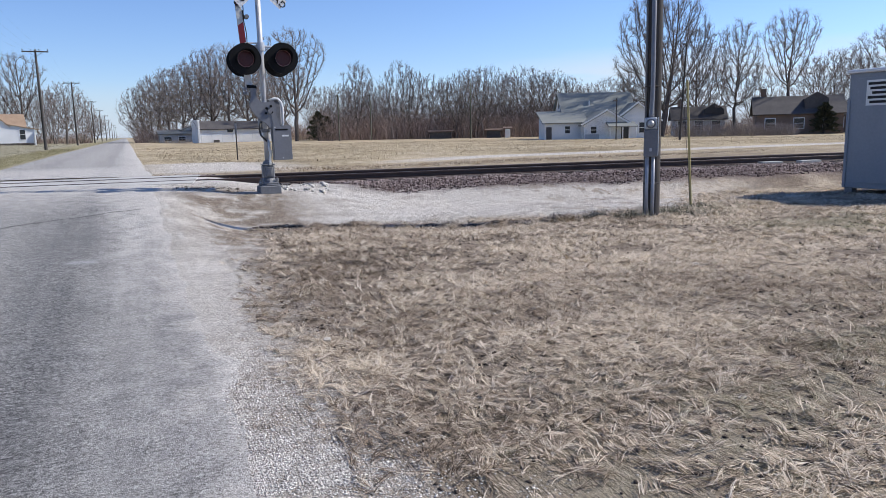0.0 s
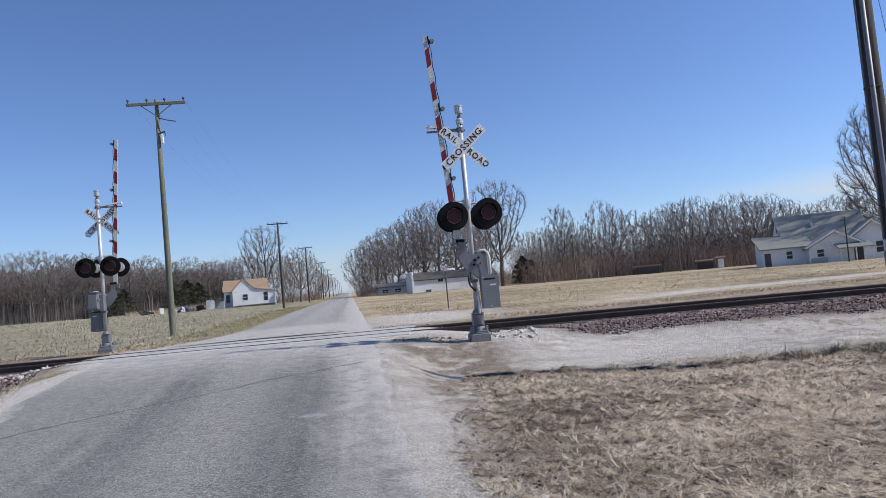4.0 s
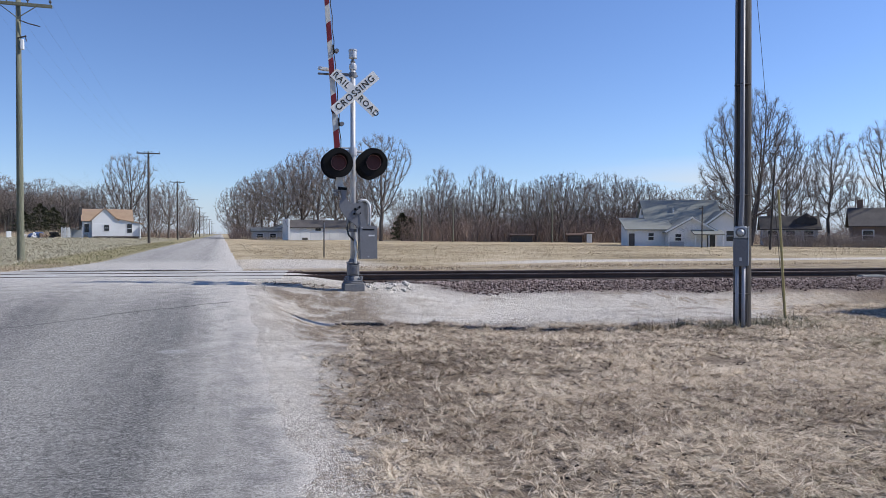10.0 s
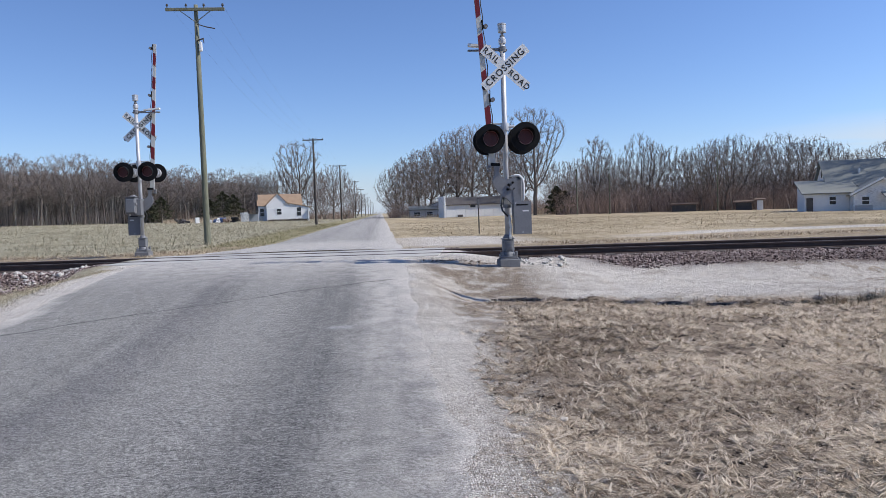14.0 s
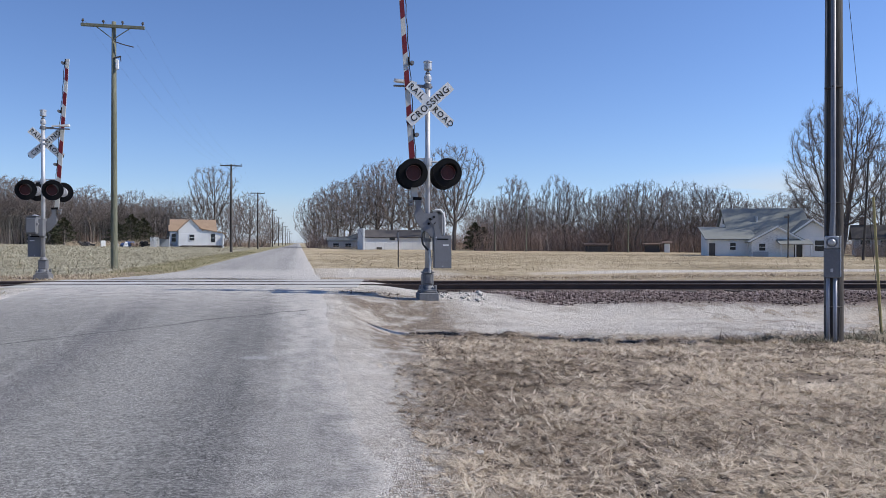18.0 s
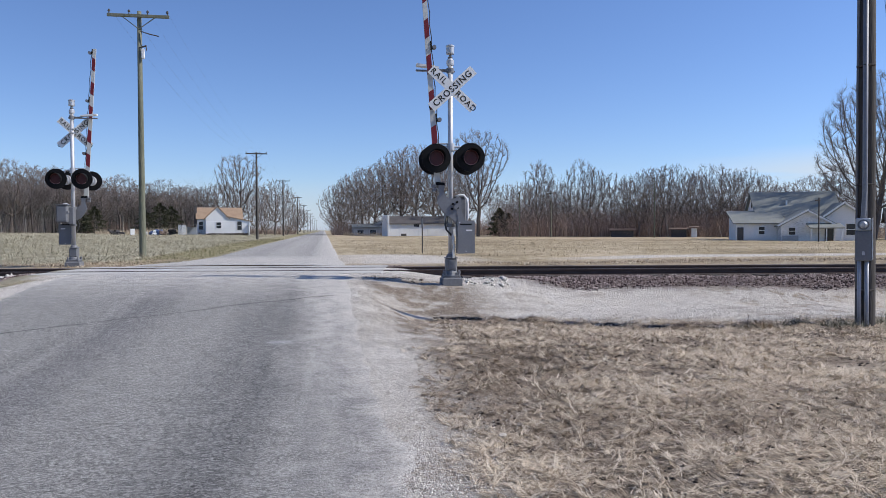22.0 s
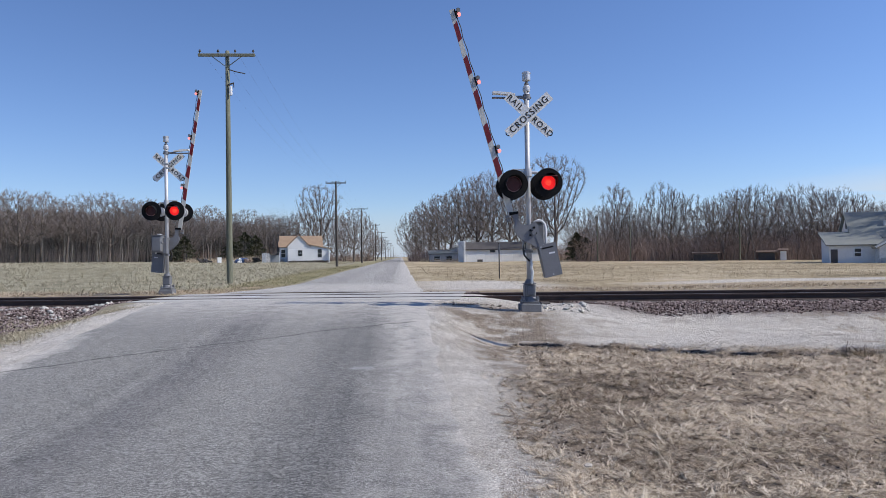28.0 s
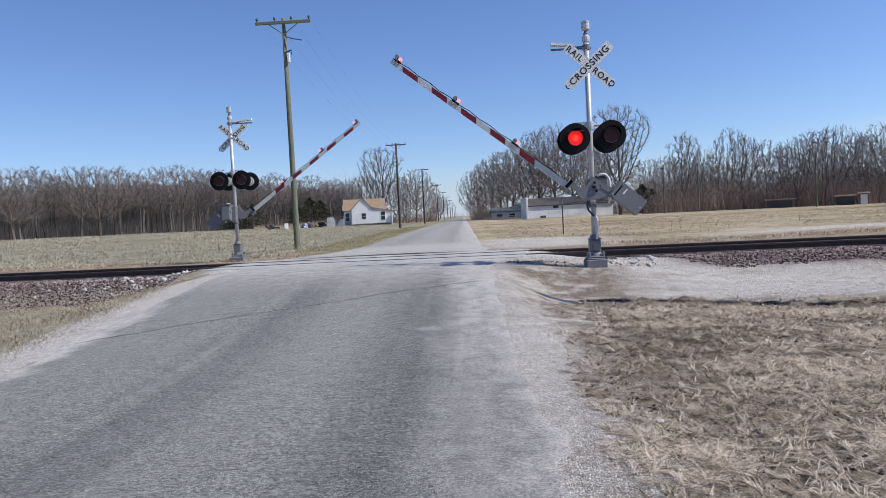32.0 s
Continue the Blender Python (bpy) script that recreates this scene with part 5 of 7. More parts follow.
# left of the road, by the white house and beyond
for az, el, dist, k, wd in ((-6.5, 5.8, 172, 7, 0.95), (-3.8, 3.9, 158, 4, 0.95), (-4.5, 3.3, 170, 3, 1.0), (-7.4, 3.6, 180, 4, 1.0), (-4.9, 3.3, 185, 5, 1.0), (-2.9, 3.2, 175, 5, 0.9), (-5.6, 3.4, 190, 3, 1.0), (-8.2, 3.6, 190, 4, 1.0), (-9.1, 3.3, 190, 5, 1.0), (-2.2, 2.0, 300, 4, 1.0), (-1.9, 1.6, 420, 1, 1.2),
                         (1.3, 2.2, 320, 4, 1.1), (0.9, 1.5, 420, 4, 1.2), (-10.2, 3.4, 195, 4, 1.0)):
    bare_tree(az, dist, el, k, "leafless tree near the white house by the road", wd)
# the wood behind the stubble field
for i in range(78):
    az = -37 + 27 * (i + rt.uniform(-0.35, 0.35)) / 78
    el = 4.55 if az < -22 else 4.55 - (az + 22) * 0.105
    front = i % 4 == 0
    el *= rt.uniform(0.92, 1.1) if front else rt.uniform(0.58, 0.82)
    bare_tree(az, rt.uniform(176, 186) if front else rt.uniform(184, 212), el, (8, 9, 0, 4)[(i // 4) % 4] if front else (9, 2, 8, 4, 0)[i % 5], "leafless tree in the wood behind the stubble field", 1.15 if front else 1.0, "trees of the wood")


for i in range(40):
    az = -37 + 27.5 * (i + rt.uniform(-0.4, 0.4)) / 40
    el = (4.55 if az < -22 else 4.55 - (az + 22) * 0.105) * rt.uniform(0.74, 0.88)
    bare_tree(az, rt.uniform(214, 232), el, (4, 8, 0, 9)[i % 4], "leafless tree deep in the wood behind the stubble field", 1.3, "trees of the wood")


def thicket(az0, az1, dist, depth, top, n, label, material=None, seed=1, lean=0.38, thick=1.0, kids=3):
    """Undergrowth: very many thin upright stems."""
    r = np.random.RandomState(seed)
    v, t = [], []
    for i in range(n):
        a, dd = radians(r.uniform(az0, az1)), dist + r.uniform(0, depth)
        x, y = dd * math.sin(a), dd * math.cos(a)
        z = land(x, y) - 0.1
        h = top * r.uniform(0.3, 1.0) ** 0.8 * (0.75 + 0.5 * noise.noise(Vector((x * 0.08, y * 0.08, 2))))
        lx, ly = r.normal(0, lean, 2) * h
        ang = r.uniform(0, 6.28)
        w = r.uniform(0.010, 0.028) * min(1.0, dist / 150) * thick
        wx, wy = w * math.cos(ang), w * math.sin(ang)
        b = len(v)
        v += [(x - wx, y - wy, z), (x + wx, y + wy, z), (x + lx, y + ly, z + h)]
        t.append((b, b + 1, b + 2))
        for k in range(kids):
            u = r.uniform(0.3, 0.9)
            o = (x + lx * u, y + ly * u, z + h * u)
            l2 = h * r.uniform(0.15, 0.4)
            dx, dy = r.normal(0, 0.6, 2) * l2
            b = len(v)
            v += [o, (o[0] + wx * 0.6, o[1] + wy * 0.6, o[2] + 0.03), (o[0] + dx, o[1] + dy, o[2] + l2 * 0.8)]
            t.append((b, b + 1, b + 2))
    tagged(new("undergrowth", tri_mesh("undergrowth", v, t, material or M_BRUSH)), label, "undergrowth", kind="stuff")


thicket(14.0, 39.0, 114, 20, 5.6, 13000, "dense brown leafless brush along the tree belt", seed=2, thick=1.3)
thicket(13.5, 40.0, 136, 14, 9.5, 9000, "dim brown thicket deep in the tree belt", seed=12, lean=0.25, thick=1.8, kids=4)
thicket(0.6, 14.0, 150, 40, 5.4, 6500, "brown leafless brush under the roadside trees", seed=3, thick=1.3)
thicket(-37.0, -17.0, 180, 26, 5.5, 9000, "dense grey-brown undergrowth at the edge of the wood", M_TWIG, seed=4)
thicket(-37.0, -9.0, 192, 30, 14.5, 20000, "dim grey-brown undergrowth deep in the wood", M_STEM, seed=14, lean=0.24, thick=1.9, kids=5)
thicket(-37.0, -9.5, 174, 20, 12.0, 420, "slender grey trunks at the edge of the wood", M_STEM, seed=31, lean=0.07, thick=4.5, kids=6)
thicket(14.5, 38.0, 113, 20, 8.0, 260, "slender grey trunks in the tree belt", M_STEM, seed=32, lean=0.10, thick=3.2, kids=5)
thicket(-7.0, 7.0, 850, 120, 9.0, 1500, "hazy far hedge line by the horizon", seed=15)
thicket(-18.0, -9.0, 178, 25, 5.0, 4500, "grey-brown undergrowth behind the field", seed=6)
thicket(-9.0, -2.2, 178, 25, 4.5, 2600, "brown leafless brush behind the white house", seed=7)
thicket(38.5, 63.0, 100, 25, 4.0, 6000, "brown leafless brush round the yards", seed=8)
thicket(41.5, 50.0, 84, 5, 2.2, 2600, "grey twiggy brush pile before the houses", M_TWIG, seed=9)


def cedar(az, dist, top_el, label="dark green cedar with a ragged outline", wide=0.50):
    rng = random.Random(int(az * 100))
    x, y = dist * math.sin(radians(az)), dist * math.cos(radians(az))
    z = land(x, y) - 0.05
    h = 1.59 + dist * math.tan(radians(top_el)) - z
    t = thing("cedar_tree", label, "tree", pose(x, y, z), "cedars by the fields")
    part("trunk", Shape().tube([(0, 0, -0.2), (0, 0, h * 0.6), (0, 0, h * 0.95)], [0.16, 0.09, 0.02], 7), M_BARK, t)
    v, f = [], []
    for i in range(2600):
        u = rng.random() ** 0.75
        rad = h * wide * (1 - u ** 1.6) ** 0.8 * (0.55 + 0.5 * rng.random()) * (0.8 + 0.35 * math.sin(u * 31 + rng.random() * 2))
        a = rng.uniform(0, 6.28)
        c = Vector((rad * math.cos(a), rad * math.sin(a), 0.25 + u * (h - 0.25)))
        out = Vector((math.cos(a), math.sin(a), 0.55)).normalized()
        s = rng.uniform(0.12, 0.34)
        side = out.orthogonal().normalized()
        side = Matrix.Rotation(rng.uniform(0, 6.28), 3, out) @ side
        b = len(v)
        v += [c - side * s * 0.5, c + side * s * 0.5, c + out * s]
        f.append((b, b + 1, b + 2))
    part("crown", tri_mesh("crown", v, f, M_CEDAR), None, t)


for az, dist, el in ((-11.4, 164, 1.8), (-12.2, 166, 2.05), (-13.2, 170, 1.5), (-16.6, 168, 1.75), (-17.5, 170, 1.4), (-18.3, 172, 1.2)):
    cedar(az, dist, el)
cedar(14.0, 118, 1.65, wide=0.42)
cedar(14.7, 119, 1.25, wide=0.45)
cedar(51.6, 92, 1.3, "dark evergreen shrub beside a brown house", 0.42)


# ---- houses ----
def gable(s, x0, x1, y0, y1, z0, ze, zr, along_x=True):
    """Walls under a gable roof; the ridge runs along x or y."""
    if along_x:
        ym = (y0 + y1) / 2
        s.add([(x0, y0, z0), (x1, y0, z0), (x1, y1, z0), (x0, y1, z0), (x0, y0, ze), (x1, y0, ze), (x1, y1, ze), (x0, y1, ze), (x0, ym, zr), (x1, ym, zr)],
              [(3, 2, 1, 0), (0, 1, 5, 4), (2, 3, 7, 6), (1, 2, 6, 9, 5), (3, 0, 4, 8, 7), (4, 5, 9, 8), (6, 7, 8, 9)])
    else:
        xm = (x0 + x1) / 2
        s.add([(x0, y0, z0), (x1, y0, z0), (x1, y1, z0), (x0, y1, z0), (x0, y0, ze), (x1, y0, ze), (x1, y1, ze), (x0, y1, ze), (xm, y0, zr), (xm, y1, zr)],
              [(3, 2, 1, 0), (0, 1, 5, 8, 4), (2, 3, 7, 9, 6), (1, 2, 6, 5), (3, 0, 4, 7), (5, 6, 9, 8), (7, 4, 8, 9)])
    return s


def roof_slabs(x0, x1, y0, y1, ze, zr, along_x=True, over=0.3, t=0.14):
    out = []
    if along_x:
        ym = (y0 + y1) / 2
        k = (zr - ze) / (ym - y0)
        out.append(Shape().slab((x0 - over, y0 - over, ze - over * k + t), (x1 + over, y0 - over, ze - over * k + t), (x1 + over, ym, zr + t), (x0 - over, ym, zr + t), t))
        out.append(Shape().slab((x1 + over, y1 + over, ze - over * k + t), (x0 - over, y1 + over, ze - over * k + t), (x0 - over, ym, zr + t), (x1 + over, ym, zr + t), t))
    else:
        xm = (x0 + x1) / 2
        k = (zr - ze) / (xm - x0)
        out.append(Shape().slab((x0 - over, y1 + over, ze - over * k + t), (x0 - over, y0 - over, ze - over * k + t), (xm, y0 - over, zr + t), (xm, y1 + over, zr + t), t))
        out.append(Shape().slab((x1 + over, y0 - over, ze - over * k + t), (x1 + over, y1 + over, ze - over * k + t), (xm, y1 + over, zr + t), (xm, y0 - over, zr + t), t))
    return out


def window(parent, x, y, z, w, h, frame_m=None):
    """A window in a wall that faces -y."""
    s = Shape()
    f = 0.09
    for a in ((x - w / 2 - f, z - f, x - w / 2, z + h + f), (x + w / 2, z - f, x + w / 2 + f, z + h + f), (x - w / 2, z - f, x + w / 2, z), (x - w / 2, z + h, x + w / 2, z + h + f), (x - w / 2, z + h / 2 - 0.03, x + w / 2, z + h / 2 + 0.03)):
        s.box(a[0], y - 0.05, a[1], a[2], y + 0.02, a[3])
    o = part("window", s, frame_m or M_SIDING, parent, "white window frame")
    part("pane", Shape().box(x - w / 2, y - 0.02, z, x + w / 2, y - 0.005, z + h / 2 - 0.03), M_GLASS, o)
    part("pane", Shape().box(x - w / 2, y - 0.03, z + h / 2 + 0.03, x + w / 2, y - 0.008, z + h), M_GLASS, o)


def siding(parent, x0, x1, y, z0, z1, material, pitch=0.22):
    """Overlapping boards on a wall that faces -y."""
    s = Shape()
    z = z0
    while z < z1 - 0.05:
        s.add([(x0, y - 0.025, z), (x1, y - 0.025, z), (x1, y - 0.004, min(z + pitch, z1)), (x0, y - 0.004, min(z + pitch, z1)), (x0, y, z), (x1, y, z)], [(0, 1, 2, 3), (4, 5, 1, 0)])
        z += pitch
    part("siding", s, material, parent)


def white_house():
    D = 148.0
    x, y = D * math.sin(radians(-8.1)), D * math.cos(radians(-8.1))
    h = thing("white_house", "small white house with a tan shingle roof beside the road", "house", pose(x, y, land(x, y) - 0.05, 0, 0, 11))
    part("wall", gable(Shape(), -3.7, 5.0, 3.2, 9.0, -0.3, 3.3, 5.5), M_SIDING, h, "white clapboard wall")
    for s in roof_slabs(-3.7, 5.0, 3.2, 9.0, 3.3, 5.5, True, 0.25):
        part("roof", s, M_TANROOF, h, "tan shingle roof")
    part("wing", gable(Shape(), -2.2, 2.2, 0.0, 5.0, -0.3, 3.4, 5.6, False), M_SIDING, h, "white front wing")
    for s in roof_slabs(-2.2, 2.2, 0.0, 6.1, 3.4, 5.6, False, 0.22):
        part("wing_roof", s, M_TANROOF, h, "tan shingle roof of the wing")
    part("lean_to", Shape().prism([(2.2, -0.3), (2.2, 3.55), (6.2, 2.75), (6.2, -0.3)][::-1], 0.05, 4.0), M_SIDING, h, "white lean-to")
    part("lean_to_roof", Shape().slab((1.6, -0.25, 3.82), (6.9, -0.25, 2.76), (6.9, 4.2, 2.76), (1.6, 4.2, 3.82), 0.12), M_TANROOF, h, "low tan lean-to roof")
    siding(h, -2.2, 6.2, 0.0, -0.2, 2.75, M_SIDING)
    window(h, 0.25, -0.03, 1.35, 0.9, 1.15)
    window(h, 4.2, -0.03, 1.0, 0.85, 1.7)
    window(h, -3.0, 3.17, 1.1, 0.8, 1.6)
    part("chimney", Shape().box(-4.25, 4.5, -0.3, -3.72, 5.2, 6.0, 0.03), M_DARKROOF, h, "dark stove chimney")
    part("porch_door", Shape().box(5.95, -0.6, -0.1, 6.2, 0.04, 2.3, 0.02), M_WHITE, h, "white porch door")


def long_shed():
    x0, y0 = 11.2, 129.0
    h = thing("long_shed", "long low white shed with a dark roof across the meadow", "shed", pose(x0, y0, land(x0 + 8, y0) - 0.05, 0, 0, 5))
    part("wall", gable(Shape(), 0.4, 16.0, 0, 6.0, -0.3, 2.35, 3.6), M_SIDING, h, "white-painted wall")
    for s in roof_slabs(0.4, 16.0, 0, 6.0, 2.35, 3.6, True, 0.35):
        part("roof", s, M_DARKROOF, h, "dark shingle roof")
    part("end_wall", Shape().box(0.05, -0.4, -0.3, 0.38, 5.5, 3.9, 0.04), M_SIDING, h, "white raised end wall")
    for k in range(8):
        part("panel", Shape().box(0.6 + 1.75 * k, -0.06, -0.1, 2.28 + 1.75 * k, 0.0, 1.35 + 0.06 * (k % 2), 0.01), M_WHITE, h, "pale lower wall panel")
    for wx in (5.0, 11.2):
        part("vent", Shape().box(wx, -0.05, 1.75, wx + 1.0, 0.0, 2.2, 0.01), M_GLASS, h, "dark opening under the eave")
    part("dark_hole", Shape().box(2.6, -0.1, -0.1, 3.6, 0.0, 0.5, 0.02), M_DARKROOF, h)
    x1, y1 = 6.0, 150.0
    f = thing("small_outbuilding", "small pale outbuilding with a grey roof behind the shed", "shed", pose(x1, y1, land(x1, y1) - 0.05))
    part("wall", gable(Shape(), 0, 9, 0, 5, -0.3, 1.7, 2.4), M_GREYSIDE, f, "pale grey board wall")
    for s in roof_slabs(0, 9, 0, 5, 1.7, 2.4, True, 0.3):
        part("roof", s, M_GREYROOF, f)
    for k in range(3):
        window(f, 1.5 + 2.6 * k, -0.02, 0.4, 1.3, 0.8)
    g = thing("garage", "small white garage with a grey gable roof", "garage", pose(11.2, 152.0, land(11, 152) - 0.05))
    part("wall", gable(Shape(), -2, 3.4, 0, 5, -0.3, 2.0, 3.1, False), M_SIDING, g, "white wall")
    for s in roof_slabs(-2, 3.4, 0, 5, 2.0, 3.1, False, 0.3):
        part("roof", s, M_GREYROOF, g)
    part("garage_door", Shape().box(-1.2, -0.05, -0.1, 2.4, 0.0, 1.7, 0.02), M_WHITE, g, "white garage door")


def grey_roof_house():
    D, az = 80.0, 36.0
    x, y = D * math.sin(radians(az)), D * math.cos(radians(az))
    h = thing("grey_roof_house", "old white house with a big grey roof and low additions", "house", pose(x, y, land(x, y) + 0.02, 0, 0, -az + 14))
    # main block, ridge across the view
    part("wall", gable(Shape(), -2.9, 5.2, 4.4, 11.0, -0.4, 2.6, 5.15), M_SIDING, h, "white siding wall")
    for s in roof_slabs(-2.9, 5.2, 4.4, 11.0, 2.6, 5.15, True, 0.3):
        part("roof", s, M_GREYROOF, h, "grey-green shingle roof")
    part("vent_pipe", Shape().tube([(0.2, 5.8, 3.2), (0.2, 5.8, 4.3)], 0.12, 8), M_GALV, h)
    part("gable_vent", Shape().box(-2.94, 7.5, 3.5, -2.89, 7.9, 4.1), M_GLASS, h)
    # low wing with a lean-to roof
    part("left_wing", Shape().add([(-5.7, 1.2, -0.4), (-0.9, 1.2, -0.4), (-0.9, 5.2, -0.4), (-5.7, 5.2, -0.4), (-5.7, 1.2, 1.75), (-0.9, 1.2, 1.75), (-0.9, 5.2, 2.95), (-5.7, 5.2, 2.95)],
                                  [(3, 2, 1, 0), (4, 5, 6, 7), (0, 1, 5, 4), (1, 2, 6, 5), (2, 3, 7, 6), (3, 0, 4, 7)]), M_SIDING, h, "low white wing")
    part("wing_roof", Shape().slab((-6.0, 0.9, 1.80), (-0.7, 0.9, 1.80), (-0.7, 5.4, 3.15), (-6.0, 5.4, 3.15), 0.12), M_GREYROOF, h, "grey-green lean-to roof")
    part("corner_door", Shape().box(-5.55, 1.14, -0.3, -4.95, 1.19, 1.35, 0.01), M_DARKROOF, h, "dark narrow opening")
    window(h, -3.2, 1.17, 0.65, 0.55, 0.75)
    # middle wing: weathered gable with a porch roof before it
    part("middle_wing", gable(Shape(), -1.7, 3.3, -0.4, 4.6, -0.4, 1.55, 2.95, False), M_OLDSIDE, h, "weathered grey-white wing")
    for s in roof_slabs(-1.7, 3.3, -0.4, 5.2, 1.55, 2.95, False, 0.35):
        part("wing_roof", s, M_GREYROOF, h, "grey wing roof")
    for x0, x1, z0, z1 in ((-2.05, 0.8, 1.42, 3.02), (3.65, 0.8, 1.42, 3.02)):
        part("rake_board", Shape().slab((x0, -0.78, z0), (x0, -0.72, z0), (x1, -0.72, z1), (x1, -0.78, z1), 0.16), M_WHITE, h, "white rake board")
    window(h, -0.7, -0.43, 0.6, 0.6, 0.7, M_OLDSIDE)
    part("porch_roof", Shape().slab((0.6, -1.9, 1.30), (3.7, -1.9, 1.30), (3.7, -0.42, 1.75), (0.6, -0.42, 1.75), 0.1), M_GREYROOF, h, "sagging grey porch roof")
    for px in (0.75, 2.1, 3.5):
        part("porch_post", Shape().box(px - 0.05, -1.8, -0.3, px + 0.05, -1.7, 1.25, 0.01), M_SIDING, h, "white porch post")
    part("porch_door", Shape().box(2.3, -0.48, -0.2, 3.1, -0.42, 1.4, 0.01), M_GLASS, h, "dark doorway")
    part("patched_wall", Shape().box(-1.6, -0.46, -0.3, -0.1, -0.42, 0.5, 0.01), M_GREYSIDE, h, "grey patched boards")
    part("right_wing", gable(Shape(), 2.5, 7.1, 1.9, 8.0, -0.4, 2.0, 3.75, False), M_SIDING, h, "white gabled wing")
    for s in roof_slabs(2.5, 7.1, 1.9, 8.5, 2.0, 3.75, False, 0.35):
        part("wing_roof", s, M_GREYROOF, h, "grey wing roof")
    for x0, x1 in ((2.1, 4.8), (7.5, 4.8)):
        part("rake_board", Shape().slab((x0, 1.5, 1.86), (x0, 1.56, 1.86), (x1, 1.56, 3.84), (x1, 1.5, 3.84), 0.16), M_WHITE, h, "white rake board")
    window(h, 5.6, 1.87, 0.55, 1.3, 1.1)
    siding(h, -4.9, -1.75, 1.2, -0.2, 1.7, M_SIDING)
    siding(h, 3.35, 7.1, 1.9, -0.2, 2.0, M_SIDING)


def brown_houses():
    for az, D, w, d, ze, zr, along_x, wall_m, roof_m, lab in ((50.0, 92, 9.0, 7.0, 2.5, 4.4, True, M_BRICK, M_DARKROOF, "brown brick house with a dark roof and chimney"),
                                                             (43.3, 96, 6.0, 5.0, 2.2, 3.6, True, M_GREYSIDE, M_DARKROOF, "low grey house with a dark roof"),
                                                             (54.0, 100, 8.0, 6.0, 2.3, 3.7, True, M_BRICK, M_DARKROOF, "low dark-roofed house among trees")):
        x, y = D * math.sin(radians(az)), D * math.cos(radians(az))
        h = thing("brown_house" if wall_m is M_BRICK else "grey_house", lab, "house", pose(x, y, land(x, y) - 0.1, 0, 0, -az + 6))
        part("wall", gable(Shape(), -w / 2, w / 2, 0, d, -0.3, ze, zr, along_x), wall_m, h)
        for s in roof_slabs(-w / 2, w / 2, 0, d, ze, zr, along_x, 0.4):
            part("roof", s, roof_m, h, "dark shingle roof")
        for k in range(3):
            window(h, -w / 3 + k * w / 3, -0.02, 0.8, 1.0, 1.1)
        part("chimney", Shape().box(-w / 2 + 0.6, d * 0.5, ze, -w / 2 + 1.2, d * 0.5 + 0.6, zr + 1.1, 0.03), M_BRICK, h, "brick chimney")
        part("dormer", gable(Shape(), 0.6, 3.0, 0.6, d * 0.5, ze, zr - 0.3, zr + 0.45, False), M_DARKROOF, h, "dark dormer")


white_house()
long_shed()
grey_roof_house()
brown_houses()


